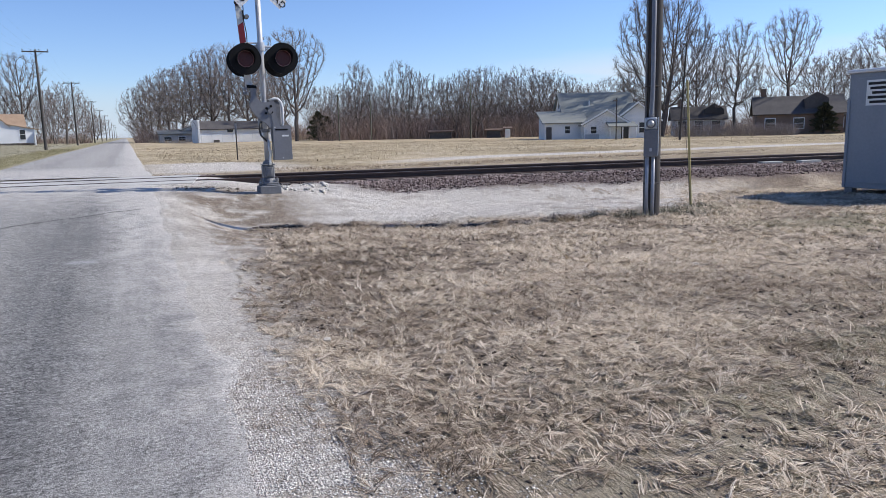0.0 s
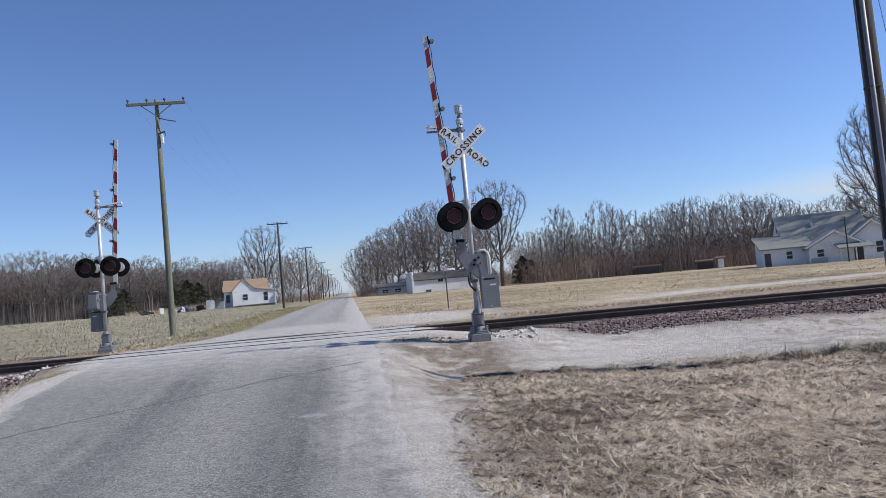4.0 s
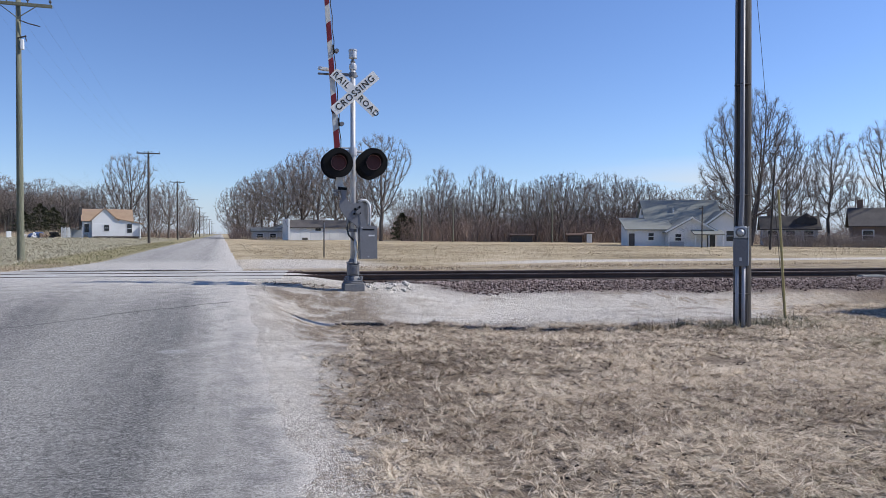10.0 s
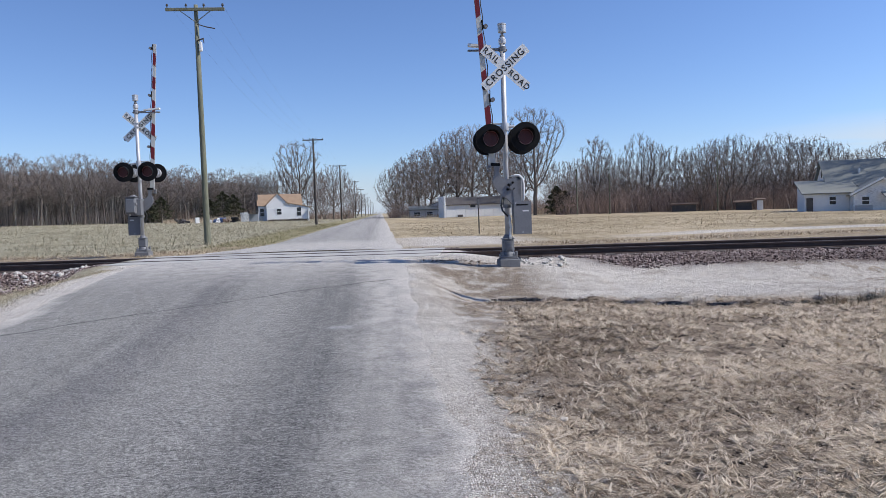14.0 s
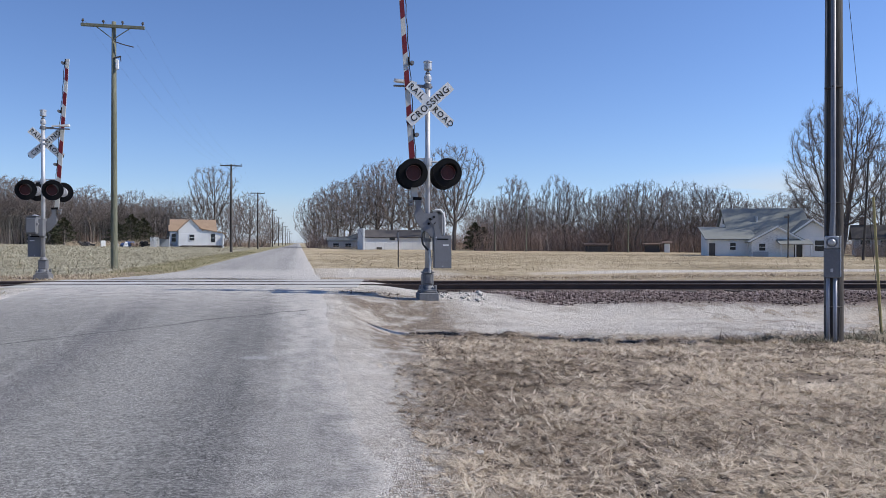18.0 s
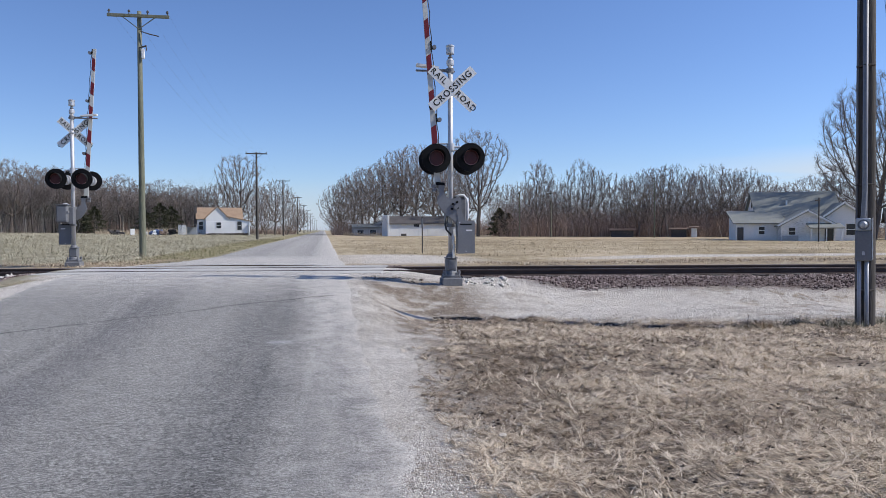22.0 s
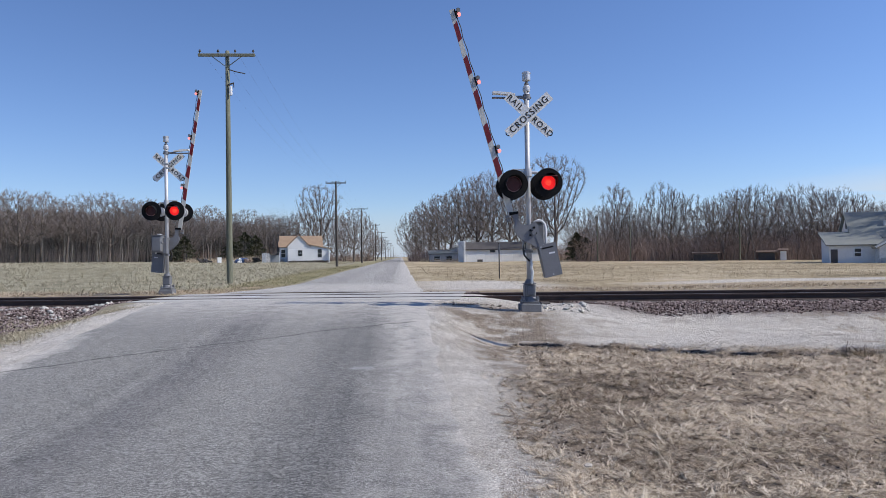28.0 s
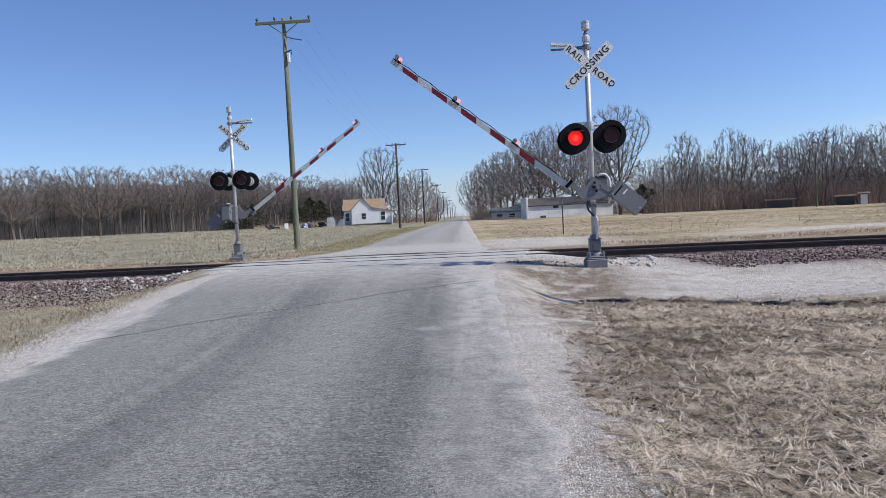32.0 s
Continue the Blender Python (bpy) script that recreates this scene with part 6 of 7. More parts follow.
# ---- clutter in the far yard ----
def clutter():
    def place(az, D):
        x, y = D * math.sin(radians(az)), D * math.cos(radians(az))
        return x, y, land(x, y)
    x, y, z = place(-12.4, 140)
    r = random.Random(3)
    s = bmesh.new()
    bmesh.ops.create_icosphere(s, subdivisions=3, radius=1.0)
    for v in s.verts:
        k = 1 + 0.35 * noise.noise(v.co * 1.7)
        v.co = Vector((v.co.x * 1.4 * k, v.co.y * 1.0 * k, max(-0.05, v.co.z) * 0.95 * k))
    me = bpy.data.meshes.new("tarp_pile")
    s.to_mesh(me)
    s.free()
    me.materials.append(M_BLUE)
    t = tagged(new("tarp_pile", me), "heap covered by a crumpled blue tarp", "tarp")
    t.matrix_basis = pose(x, y, z)
    # a low shelter against the house, and heaps of odds and ends
    x, y, z = place(-9.95, 144)
    sh = thing("yard_shelter", "grey lean-to shelter with a slanting roof beside the white house", "shelter", pose(x, y, z, 0, 0, 10))
    part("roof", Shape().slab((-1.1, -0.9, 1.55), (1.1, -0.9, 2.15), (1.1, 1.2, 2.15), (-1.1, 1.2, 1.55), 0.08), M_GREYROOF, sh)
    part("back_wall", Shape().box(-0.95, 1.0, -0.1, 0.95, 1.08, 1.5), M_CABINET, sh, "blue-grey back wall")
    for px in (-0.95, 0.85):
        part("post", Shape().box(px, -0.7, -0.1, px + 0.1, -0.6, 1.6 if px < 0 else 2.0), M_SIDING, sh)

    def heap(az, w, hh, m, lab, nm, n=14):
        x, y, z = place(az, 139)
        b = Shape()
        for k in range(n):
            a, tilt, turn = r.uniform(0.25, 0.6) * w, r.uniform(-35, 35), r.uniform(0, 180)
            q = Shape().box(-a, -r.uniform(0.06, 0.3), -0.04, a, r.uniform(0.06, 0.3), r.uniform(0.03, 0.3), 0.015)
            mm = pose(r.gauss(0, w * 0.22), r.gauss(0, 0.4), r.uniform(0.05, hh * 0.75), tilt * 0.6, tilt, turn)
            b.add([mm @ Vector(v) for v in q.v], q.f)
        o = part(nm, b, m)
        o.matrix_basis = pose(x, y, z)
        tagged(o, lab, "yard clutter")

    heap(-11.35, 1.3, 1.0, M_RUBBER, "dark heap of scrap beside the house", "scrap_heap")
    heap(-15.2, 2.0, 0.6, M_DARKROOF, "dark low scrap heap in the yard", "scrap_heap")
    heap(-12.0, 0.8, 0.7, M_BRICK, "brown timber heap in the yard", "timber_heap")
    heap(-13.3, 0.9, 0.6, M_GREYSIDE, "grey heap of boards in the yard", "board_heap")
    heap(-12.55, 0.7, 1.2, M_WHITE, "white sheets and buckets by the tarp", "sheet_heap", 6)
    x, y, z = place(-14.1, 138)
    ap = thing("appliance", "white metal appliance standing in the yard", "yard clutter", pose(x, y, z, 0, 0, 20))
    part("body", Shape().box(-0.36, -0.32, 0.0, 0.36, 0.32, 1.0, 0.03), M_WHITE, ap)
    part("lid", Shape().box(-0.37, -0.33, 1.0, 0.37, 0.33, 1.06, 0.02), M_WHITE, ap)
    # white board panels beside the house
    for k, az in enumerate((-10.75, -10.5)):
        x, y, z = place(az, 143)
        f = thing("fence_panel", "white picket fence panel leaning in the yard", "fence", pose(x, y, z, 8, 0, 10 * k), "fence panels")
        for i in range(4):
            part("picket", Shape().prism([(-0.40 + 0.2 * i, -0.05), (-0.24 + 0.2 * i, -0.05), (-0.24 + 0.2 * i, 1.7), (-0.32 + 0.2 * i, 1.95), (-0.40 + 0.2 * i, 1.7)][::-1], -0.02, 0.02), M_WHITE, f)
        part("rail", Shape().box(-0.42, 0.02, 0.5, 0.44, 0.06, 0.6), M_WHITE, f)
    # thin post beyond the rails, and a road sign far off
    p = thing("sign_post", "thin dark metal post beyond the rails", "post", pose(4.75, 34.5, land(4.75, 34.5)))
    part("post", Shape().tube([(0, 0, -0.3), (0, 0, 1.75)], 0.03, 8), M_DARKPOLE, p)
    part("sign_plate", Shape().box(-0.02, -0.2, 1.25, 0.02, 0.2, 1.7), M_GREY, p, "grey sign plate seen edge-on")
    for az, D, top in ((15.6, 108, 2.95), (18.1, 108, 2.95), (26.0, 105, 4.0), (37.3, 72, 2.15), (42.0, 62, 6.1)):
        x, y, z = place(az, D)
        hgt = 1.59 + D * math.tan(radians(top)) - z
        q = thing("far_pole", "dark slender utility pole at the meadow's edge", "utility pole", pose(x, y, z, 0, 3.0 if az > 40 else 0, 0), "slender poles")
        part("shaft", Shape().tube([(0, 0, -0.3), (0, 0, hgt)], [0.10 if top > 2.5 else 0.06, 0.055], 8), M_DARKPOLE if top > 4.5 or top < 2.5 else M_POLE, q)
        part("pole_cap", Shape().box(-0.35, -0.06, hgt - 0.3, 0.1, 0.06, hgt - 0.18), M_DARKPOLE, q)
    for az, D, w, hh, m, lab in ((23.6, 114, 3.4, 1.0, M_DARKROOF, "grey lean-to shelter in the brush"), (28.9, 113, 0.8, 1.35, M_WHITE, "white hut in the brush"), (27.8, 113.5, 2.2, 1.1, M_DARKROOF, "dark parked wreck in the brush")):
        x, y, z = place(az, D)
        o = thing("brush_hut", lab, "hut", pose(x, y, z, 0, 0, -az))
        part("wall", Shape().box(-w / 2, 0, -0.2, w / 2, 1.8, hh, 0.04), m, o)
        part("roof", Shape().slab((-w / 2 - 0.3, -0.3, hh + 0.15), (w / 2 + 0.3, -0.3, hh + 0.15), (w / 2 + 0.3, 2.1, hh + 0.35), (-w / 2 - 0.3, 2.1, hh + 0.35), 0.06), M_BRICK, o)


clutter()
thicket(-8.9, -5.9, 144.0, 1.0, 0.75, 2200, "dark low shrubs along the white house", M_BARK, seed=21, lean=0.6, thick=2.0)
thicket(-16.5, -9.2, 150, 5, 1.6, 2500, "pale dry brush round the yard clutter", M_WEED, seed=22)
thicket(1.5, 13.0, 145, 4, 1.4, 1500, "pale dry weeds round the shed", M_WEED, seed=23)


# ---- loose stones and dry grass ----
def stones(name, pts, sizes, material, label, category, seed, flat=0.75):
    """Angular stones, eight faces each."""
    r = np.random.RandomState(seed)
    n = len(pts)
    base = np.array([(1, 0, 0), (-1, 0, 0), (0, 1, 0), (0, -1, 0), (0, 0, 1), (0, 0, -1)], np.float32)
    tri = np.array([(0, 2, 4), (2, 1, 4), (1, 3, 4), (3, 0, 4), (2, 0, 5), (1, 2, 5), (3, 1, 5), (0, 3, 5)], np.int32)
    v = base[None] * r.uniform(0.55, 1.25, (n, 6, 1)) + r.normal(0, 0.22, (n, 6, 3))
    v[:, :, 2] *= flat
    a = r.uniform(0, 6.28, n)
    c, s = np.cos(a)[:, None], np.sin(a)[:, None]
    x, y = v[:, :, 0] * c - v[:, :, 1] * s, v[:, :, 0] * s + v[:, :, 1] * c
    v = np.stack([x, y, v[:, :, 2]], 2) * np.asarray(sizes)[:, None, None] + np.asarray(pts)[:, None, :]
    t = tri[None] + (np.arange(n) * 6)[:, None, None]
    tagged(new(name, tri_mesh(name, v, t, material)), label, category, kind="stuff")


rs = np.random.RandomState(4)
pts, sz = [], []
while len(pts) < 17000:
    u, d = rs.uniform(-24, 34), rs.uniform(-3.0, -0.55) if rs.rand() < 0.85 else rs.uniform(-0.6, 2.4)
    x, y, _ = along(u, d, 0)
    if d < -2.35 + 0.25 * noise.noise(Vector((x * 0.9, 3, 0))) and (x > 0 or d < -3.0):
        continue
    if -7.4 < x < 2.75 - 1.1 * d + 0.7 * rs.rand():
        continue
    if x > 16 and rs.rand() < 0.4:
        continue
    s = rs.uniform(0.018, 0.04)
    pts.append((x, y, rough_land(x, y) + s * 0.3))
    sz.append(s)
while len(pts) < 33000:
    u, d = rs.uniform(-22, -7.0), rs.uniform(-3.3, -0.55)
    x, y, _ = along(u, d, 0)
    if d < -3.0 + 0.35 * noise.noise(Vector((x * 0.9, 8, 0))):
        continue
    s = rs.uniform(0.018, 0.042)
    pts.append((x, y, rough_land(x, y) + s * 0.3))
    sz.append(s)
while len(pts) < 49000:
    u, d = rs.uniform(1.5, 24), rs.uniform(-2.45, -0.6)
    x, y, _ = along(u, d, 0)
    if x < 2.75 - 1.1 * d + 0.5 * rs.rand() or d < -2.3 + 0.25 * noise.noise(Vector((x * 0.9, 3, 0))):
        continue
    s = rs.uniform(0.018, 0.037)
    pts.append((x, y, rough_land(x, y) + s * 0.35))
    sz.append(s)
stones("ballast", pts, sz, M_ROCK, "reddish-brown crushed stone of the track bed", "ballast", 5)
pts, sz = [], []
for i in range(155):
    x, y = along(-7.2 - 2.8 * rs.rand() ** 2, rs.uniform(-2.4, -1.3), 0)[:2] if i < 90 else (rs.uniform(-17, -8), rs.uniform(17.6, 18.6)) if i < 115 else (rs.uniform(2.9, 4.3), rs.uniform(16.1, 16.9))
    s = rs.uniform(0.03, 0.08) if i < 115 else rs.uniform(0.03, 0.075)
    pts.append((x, y, rough_land(x, y) + s * 0.3))
    sz.append(s)
stones("pale_rocks", pts, sz, M_BIGROCK, "pale broken rocks along the track bed", "rocks", 6)
pts, sz = [], []
while len(pts) < 46000:
    if rs.rand() < 0.66:
        y = 2.2 + 11.5 * rs.rand() ** 1.3
        x = 0.46 + abs(rs.normal(0, 0.52)) + 0.15 * noise.noise(Vector((y * 1.1, 0, 0)))
        s = rs.uniform(0.003, 0.009)
        if noise.noise(Vector((x * 2.2, y * 1.1, 6))) < rs.uniform(-0.55, 0.15):
            continue
    else:
        x, y = rs.uniform(0.8, 11), rs.uniform(11.8, 17)
        if y + 0.10 * x < 12.6 + 0.8 * noise.noise(Vector((x * 0.8, y * 0.8, 0))) or (track_d(x, y) > -2.3 and x > 2.9 - 1.1 * track_d(x, y)) or track_d(x, y) > -1.3:
            continue
        if 0.9 < x < 2.9 and 11.2 < y < 15.4 and rs.rand() < 0.75:
            continue
        s = rs.uniform(0.006, 0.015)
    pts.append((x, y, rough_land(x, y) + s * 0.3))
    sz.append(s)
stones("gravel", pts, sz, M_PEBBLE, "pale limestone gravel along the road edge", "gravel", 7, 0.42)
pts, sz = [], []
for i in range(3500):
    y = rs.uniform(6, 19)
    x = -5.75 - abs(rs.normal(0, 0.35))
    s = rs.uniform(0.006, 0.016)
    pts.append((x, y, rough_land(x, y) + s * 0.3))
    sz.append(s)
stones("gravel", pts, sz, M_PEBBLE, "pale gravel along the far road edge", "gravel", 8, 0.42)


def blades(name, pts, length, width, lift, material, label, category, seed, spread=0.28, angles=None):
    """Dry blades, each a narrow bent strip of three triangles."""
    r = np.random.RandomState(seed)
    p = np.asarray(pts, np.float32)
    n = len(p)
    a, el = r.uniform(0, 2 * np.pi, n), np.clip(r.normal(lift, spread, n), 0.015, 1.45)
    if angles is not None:
        a = np.asarray(angles)
    ln = length * r.uniform(0.45, 1.5, n)
    d = np.stack([np.cos(a) * np.cos(el), np.sin(a) * np.cos(el), np.sin(el)], 1) * ln[:, None]
    sd = np.stack([-np.sin(a), np.cos(a), np.zeros(n)], 1) * (width * r.uniform(0.6, 1.4, n))[:, None] / 2
    mid = p + d * 0.55 + np.stack([np.zeros(n), np.zeros(n), ln * 0.08], 1)
    v = np.stack([p - sd, p + sd, mid - sd * 0.8, mid + sd * 0.8, p + d], 1)
    t = (np.arange(n) * 5)[:, None, None] + np.array([(0, 1, 3), (0, 3, 2), (2, 3, 4)])[None]
    tagged(new(name, tri_mesh(name, v, t, material)), label, category, kind="stuff")


def grass_pts(n, box, seed, keep=None, clump=1.1, tuft=0.0):
    r = np.random.RandomState(seed)
    out = []
    while len(out) < n:
        x, y = r.uniform(box[0], box[1]), box[2] + (box[3] - box[2]) * r.rand()
        if noise.noise(Vector((x * clump, y * clump, 1.5))) + tuft * noise.noise(Vector((x * 6.3, y * 7.2, 1.2))) + r.uniform(-0.45, 0.45) < -0.2 or (keep and not keep(x, y)):
            continue
        out.append((x, y, rough_land(x, y)))
    return out


FRAY = np.random.RandomState(77)


def on_verge(x, y):
    mix = 0.5 * noise.noise(Vector((x * 0.9, y * 0.9, 4))) + 0.35 * noise.noise(Vector((x * 6, y * 6, 1))) + FRAY.normal(0, 0.16)
    return x > 0.95 + 0.2 * max(0.0, y - 6.4) + mix + FRAY.normal(0, 0.22) and y + 0.10 * x < 12.7 + 1.2 * mix + 2.6 * step(9.5, 14.0, x)


def sward(pts, per, length, width, lift, where, seed):
    """Matted grass: bundles of lying stalks, of four tones that lie in drifts."""
    bundles = {0: [], 1: [], 2: [], 3: []}
    mix = np.random.RandomState(seed)
    for p in pts:
        v = noise.noise(Vector((p[0] * 0.45, p[1] * 0.8, 8.0))) + 0.5 * noise.noise(Vector((p[0] * 1.3, p[1] * 1.9, 2.0))) + 0.05 * (p[0] - 4.0)
        v += 0.75 * math.exp(-((p[1] - 7.3) / 1.3) ** 2) * step(3.6, 5.4, p[0]) + mix.normal(0, 0.5)
        green = math.exp(-((p[0] - 10.4) / 1.9) ** 2 - ((p[1] - 8.1) / 0.9) ** 2) + 0.75 * math.exp(-((p[0] - 10.6) / 2.2) ** 2 - ((p[1] - 11.2) / 0.9) ** 2) + 0.55 * math.exp(-((p[1] - 2.4) / 1.9) ** 2) * step(1.6, 4.0, p[0])
        if green + mix.normal(0, 0.22) + 0.4 * noise.noise(Vector((p[0] * 1.4, p[1] * 2, 5))) > 0.6:
            bundles[3].append(p)
            continue
        bundles[2 if v > 0.12 else (1 if v < -0.42 else 0)].append(p)
    for k, (m, tone) in enumerate(((M_STRAW, "tan matted dead grass"), (M_DARKSTRAW, "brown and shade-dark matted dead grass"), (M_PALESTRAW, "bleached pale dead grass"), (M_OLIVE, "olive winter grass"))):
        if not bundles[k]:
            continue
        c = np.repeat(np.array(bundles[k]), per, 0)
        n = len(c)
        turn = np.repeat(mix.uniform(0, 2 * np.pi, len(bundles[k])), per)
        hump = np.repeat(mix.rand(len(bundles[k])) ** 2 * 0.035, per)
        ahead, aside = mix.normal(0, length * 0.3, n), mix.normal(0, length * 0.12, n)
        c[:, 0] += np.cos(turn) * ahead - np.sin(turn) * aside
        c[:, 1] += np.sin(turn) * ahead + np.cos(turn) * aside
        c[:, 2] += hump * np.exp(-(aside / (length * 0.12)) ** 2)
        blades("dead_grass", c, length, width, lift, m, tone + " " + where, "grass", seed + k, 0.14, turn + mix.normal(0, 0.2, n))


sward(grass_pts(15000, (0.9, 8.0, 1.6, 7.0), 1, on_verge, tuft=0.8), 10, 0.10, 0.0042, 0.10, "on the verge", 1)
sward(grass_pts(17000, (1.0, 18.0, 6.0, 14.0), 2, on_verge, tuft=0.8), 10, 0.13, 0.006, 0.12, "beside the gravel", 21)
blades("winter_grass", grass_pts(75000, (-14, -5.95, 6, 18.0), 3, lambda x, y: track_d(x, y) < -2.9 and x < -6.05 + FRAY.normal(0, 0.12)), 0.09, 0.0055, 0.3, M_OLIVE, "olive-tan winter grass beside the road", "grass", 3)
blades("tall_dry_grass", grass_pts(26000, (-40, 60, 21.0, 27), 4, lambda x, y: (x < -5.5 or x > 4) and 2.8 < track_d(x, y) < 5.5), 0.12, 0.013, 0.35, M_WEED, "tall dry grass beyond the rails", "grass", 4)
blades("stubble", grass_pts(75000, (-75, -6.4, 24, 75), 5, lambda x, y: x < -6.5 and track_d(x, y) > 4.2), 0.19, 0.022, 0.35, M_STUBBLE, "pale broken corn stubble on the field", "stubble", 5)
blades("stubble", grass_pts(40000, (-130, -9.0, 75, 165), 6), 0.3, 0.05, 0.3, M_STUBBLE, "pale corn stubble far out on the field", "stubble", 6)
blades("roadside_grass", grass_pts(14000, (-6.9, -4.5, 23.5, 85), 9), 0.10, 0.012, 0.5, M_TURF, "olive-brown grass strip along the far road", "grass", 9)
blades("meadow_grass", grass_pts(45000, (1.5, 60, 29.0, 80), 7, lambda x, y: True), 0.13, 0.024, 0.12, M_LAWN, "short tan winter meadow grass", "grass", 7)


rc = np.random.RandomState(12)
pts, sz = [], []
for i in range(1100):
    if i > 1020:
        # dark clods stand in for the shaded broken edge of the pavement
        x, y, s = rc.uniform(0.9, 2.5), 15.75 + rc.normal(0, 0.18), rc.uniform(0.012, 0.035)
        pts.append((x, y, rough_land(x, y) + s * 0.2))
        sz.append(s)
        continue
    # dark clods follow the meter pole's shadow line and darken its visible stretches
    x = rc.uniform(1.8, 8.6)
    y = 13.05 - 0.2476 * x + rc.normal(0, 0.07)
    if all(abs(x - c) > w for c, w in ((2.35, 0.42), (3.25, 0.12), (4.1, 0.17), (4.85, 0.27), (5.6, 0.2), (6.7, 0.2), (7.6, 0.15))):
        continue
    s = rc.uniform(0.015, 0.036)
    pts.append((x, y, rough_land(x, y) + s * 0.2))
    sz.append(s)
stones("shadow_clods", pts, sz, M_CLOD, "dark clods of earth that deepen the pole's shadow along the gravel", "soil", 13)


# dark crumbs in the hollows: bare earth, and shade between the tufts
pts, sz = [], []
while len(pts) < 5200:
    x, y = rc.uniform(1.2, 13), rc.uniform(2.0, 12.0)
    if not on_verge(x, y) or noise.noise(Vector((x * 6.3, y * 7.2, 1.2))) > -0.12:
        continue
    s = rc.uniform(0.006, 0.022)
    pts.append((x, y, rough_land(x, y) + s * 0.3))
    sz.append(s)
stones("earth_shade_crumbs", pts, sz, M_CLOD, "dark crumbs of earth that deepen the shade between the grass", "soil", 14)


def weeds(x, y, r, n, h, seed, label, wide=0.0065):
    q = np.random.RandomState(seed)
    pts = [(x + q.normal(0, r), y + q.normal(0, r * 0.6)) for i in range(n)]
    blades("weed_clump", [(a, b, rough_land(a, b)) for a, b in pts], h, wide, 0.42, M_GREYWEED if x > 5 and seed % 3 else M_WEED, label, "weeds", seed)


for i, (x, y, r, n, h) in enumerate(((9.75, 10.9, 0.2, 200, 0.22), (8.62, 10.65, 0.22, 240, 0.26), (7.3, 10.8, 0.2, 200, 0.22), (7.9, 10.9, 0.2, 160, 0.2), (10.9, 11.5, 0.3, 120, 0.22), (11.8, 10.4, 0.5, 160, 0.16),
                                      (12.6, 7.6, 0.2, 200, 0.16), (9.9, 10.2, 0.5, 200, 0.2), (-7.4, 30.8, 0.4, 120, 0.25), (14.6, 8.6, 0.7, 200, 0.16), (-10.5, 26.2, 0.25, 120, 0.5))):
    weeds(x, y, r * (0.8 if x > 5 else 1.2), int(n * (1.8 if x > 5 else 1.0)), h * 0.85, 40 + i, "dry brown weed clump in the grass")


rg = np.random.RandomState(31)
tufts = {0: [], 1: []}
while len(tufts[0]) + len(tufts[1]) < 30000:
    x, y = rg.uniform(1.0, 14), rg.uniform(2.2, 12.6)
    if not on_verge(x, y) or noise.noise(Vector((x * 0.7, y * 0.9, 3))) < rg.uniform(-0.5, 0.4):
        continue
    k = int(rg.rand() < 0.35 + 0.4 * math.exp(-((y - 7.4) / 1.3) ** 2) * step(3.6, 5.4, x))
    for i in range(rg.randint(8, 22)):
        a, b = x + rg.normal(0, 0.022), y + rg.normal(0, 0.022)
        tufts[k].append((a, b, rough_land(a, b)))
blades("grass_tufts", tufts[0], 0.08, 0.0036, 0.42, M_DARKSTRAW, "brown tufts of dead grass on the verge", "grass", 32)
blades("grass_tufts", tufts[1], 0.08, 0.0036, 0.4, M_PALESTRAW, "pale tufts of dead grass on the verge", "grass", 33)


def small_litter():
    for x, y, s, lab in ((3.26, 2.88, 0.02, "pale scrap of paper in the grass"), (2.95, 10.55, 0.035, "pale crushed can on the gravel"), (1.38, 5.29, 0.03, "pale dry leaf on the grass"), (5.88, 6.08, 0.03, "pale dry leaf in the grass")):
        b = bmesh.new()
        bmesh.ops.create_icosphere(b, subdivisions=2, radius=1)
        for v in b.verts:
            v.co = Vector((v.co.x * s * 1.5, v.co.y * s, v.co.z * s * 0.4)) * (1 + 0.4 * noise.noise(v.co * 2 + Vector((x, y, 0))))
        me = bpy.data.meshes.new("litter")
        b.to_mesh(me)
        b.free()
        me.materials.append(M_LITTER)
        tagged(new("litter", me), lab, "litter").matrix_basis = pose(x, y, rough_land(x, y) + 0.02, 0, 0, x * 50)


small_litter()


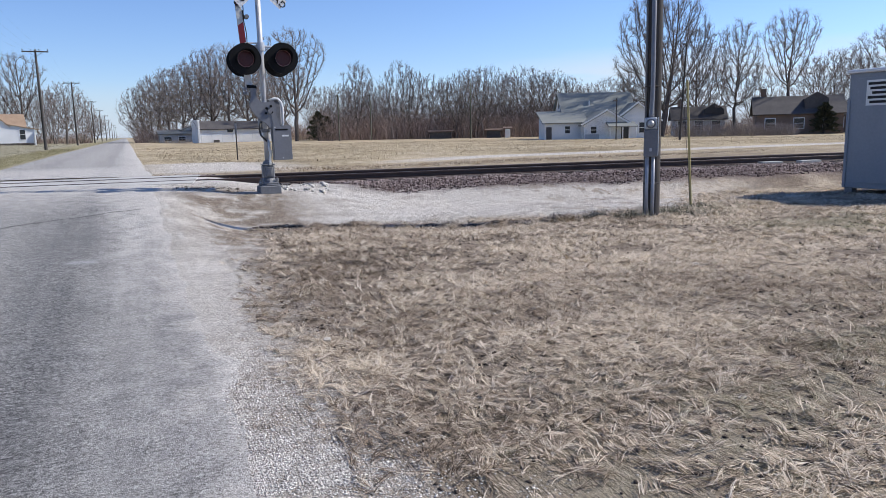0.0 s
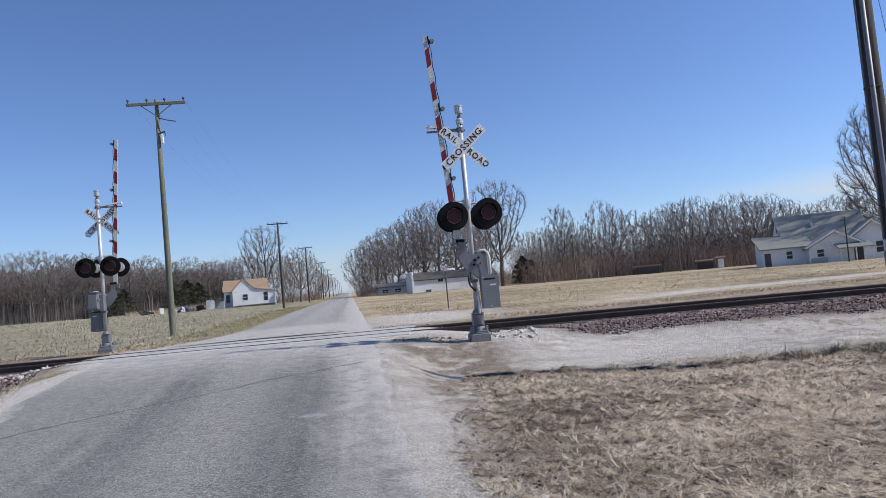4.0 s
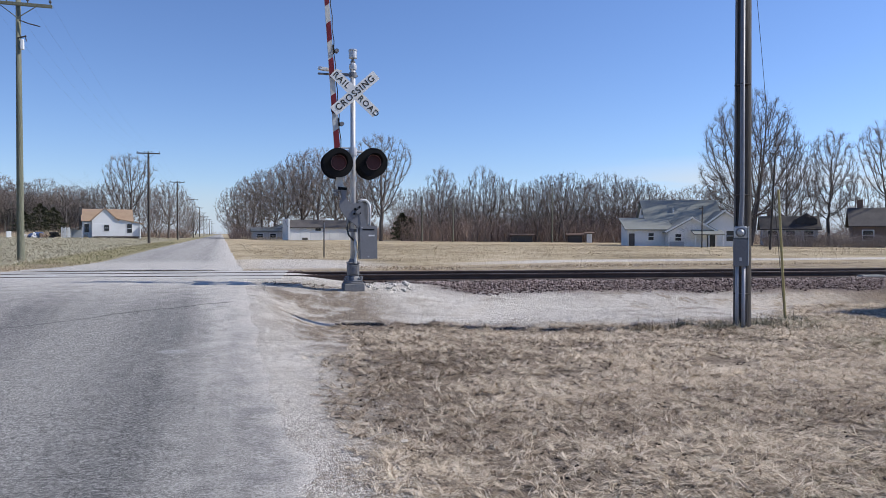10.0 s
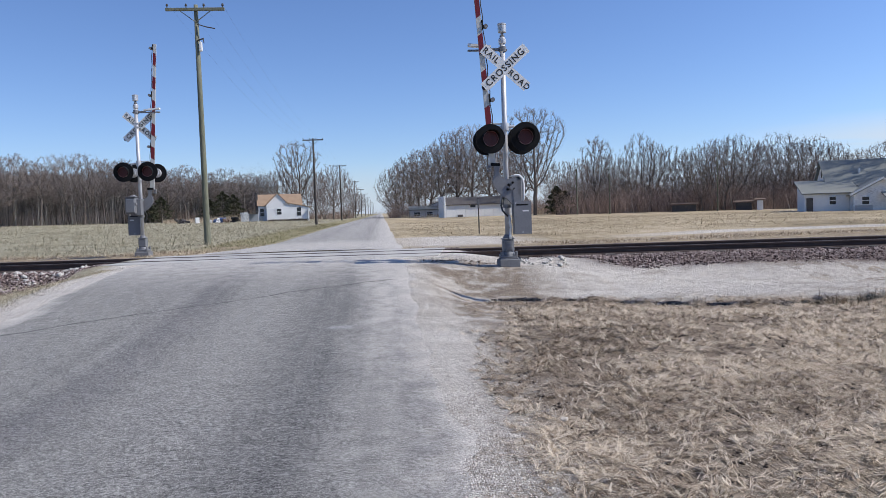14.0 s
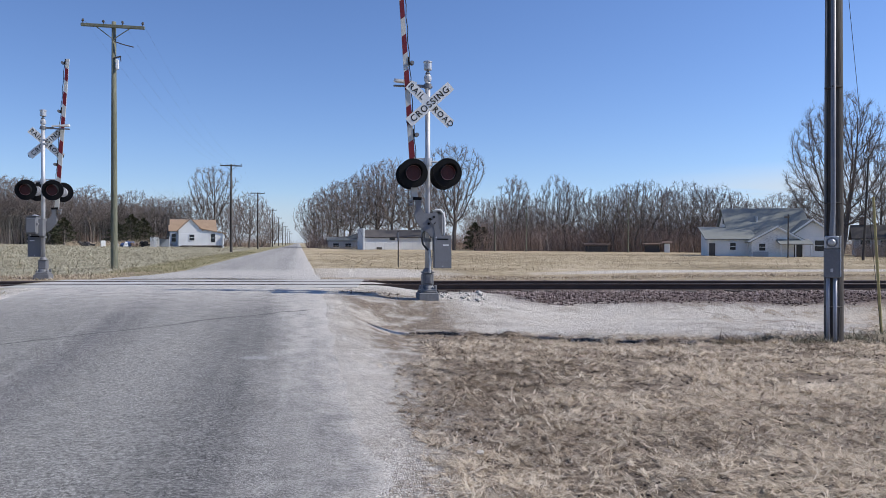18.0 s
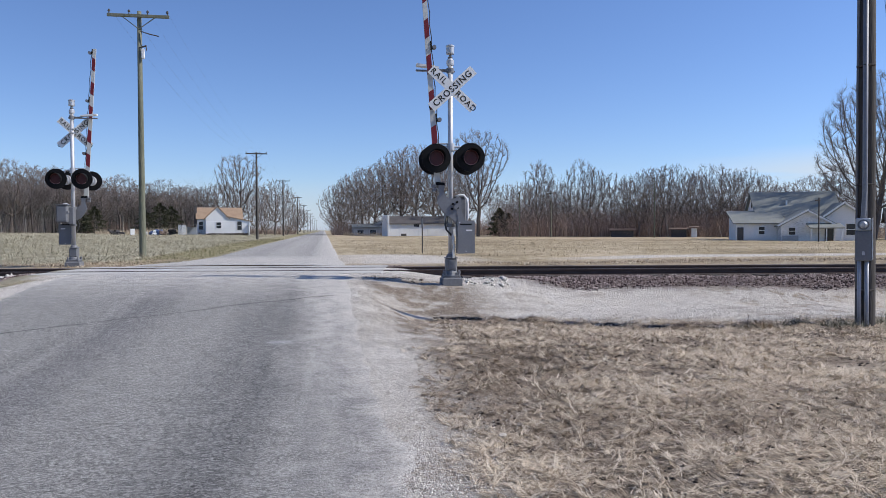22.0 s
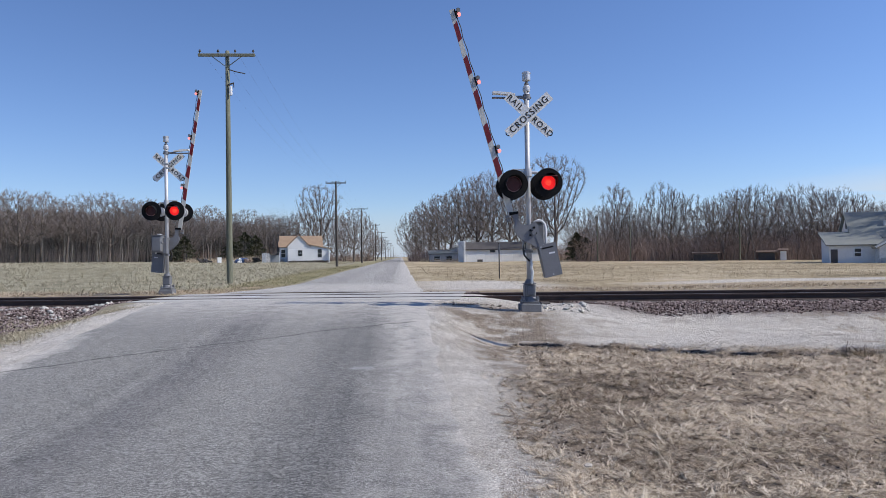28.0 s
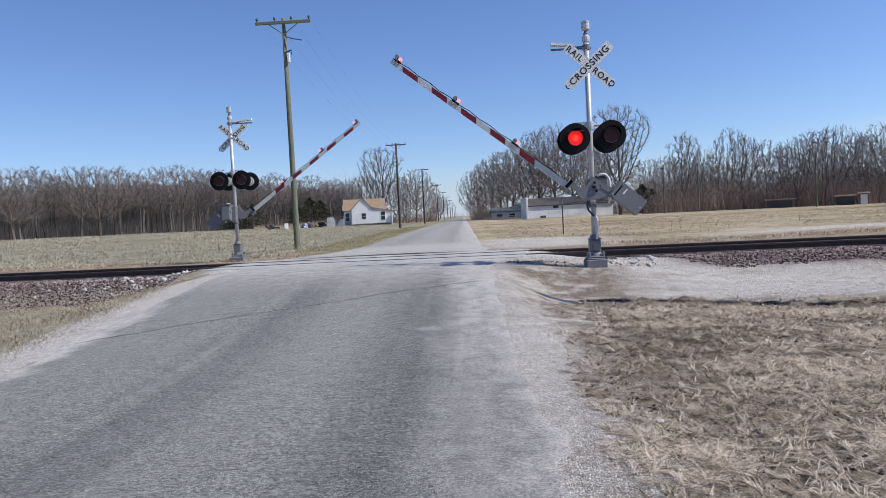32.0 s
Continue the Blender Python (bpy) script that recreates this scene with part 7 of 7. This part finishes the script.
# ---- what moves ----
def motions():
    # gate arms: upright, then falling
    for gate, key in ARM:
        c = gate.matrix_basis.translation
        far = key == "far_"
        rows = [(0, 86), (26.7, 86), (27.2, 82.5), (27.8, 76.5), (28.5, 69.2), (29.0, 64.8), (29.5, 60.0), (30.0, 55.0), (30.5, 51.0), (31.0, 46.8), (31.5, 42.6), (32.0, 38.3)]
        if far:
            rows = [(0, 86), (27.0, 86), (27.5, 84.5), (28.0, 81.0), (28.5, 75.5), (29.0, 66.8), (29.5, 60.6), (30.0, 54.6), (30.5, 49.3), (31.0, 44.7), (31.5, 40.3), (32.0, 35.8)]
        walk(gate, [(t, pose(c.x, c.y, c.z, 0, a, 0)) for t, a in rows])
    # added caps slide off the always glowing arm lamps when they should light
    for cap, s, z in ARM_LAMPS:
        walk(cap, [(0, pose(-s, 0, z)), (24.05, pose(-s, 0, z)), (24.1, pose(-s - 0.09, 0, z)), (32, pose(-s - 0.09, 0, z))])
    # lamps flash by turns: lenses always glow, an added shutter swings up while lit
    def lit(start, end):
        return [(start + 1.2 * k, end + 1.2 * k) for k in range(8) if start + 1.2 * k < 32]
    left, right = lit(24.45, 25.05), [(24.07, 24.45)] + lit(25.05, 25.65)
    far_left = [(24.45, 24.57), (24.75, 24.96), (25.75, 25.97), (26.9, 27.4), (28.1, 28.4), (29.35, 29.85), (30.48, 31.05), (31.55, 31.95)]
    times = {"near_front_l": left, "near_front_r": right, "near_back_l": right, "near_back_r": left,
             "far_back_l": [(a - 0.1 if a > 30.9 else a, b) for a, b in right], "far_back_r": far_left, "far_front_l": left, "far_front_r": right}
    for key, shut in SHUTTERS.items():
        c = shut.matrix_basis.translation
        rows = [(0, 0)]
        for a, b in times[key]:
            a, b = round(a * 30) / 30, min(32.2, round(b * 30) / 30)
            rows += [(a - 1 / 30, 0), (a, -84), (b - 1 / 30, -84), (b, 0)]
        if rows[-1][0] > 32.0:
            rows = rows[:-2] + [(32, -84)]
        else:
            rows.append((32, 0))
        clean = []
        for t, a in rows:
            if clean and t <= clean[-1][0] + 0.01:
                clean[-1] = (clean[-1][0], a)
            else:
                clean.append((t, a))
        walk(shut, [(t, pose(c.x, c.y, c.z, a, 0, 0)) for t, a in clean])


motions()
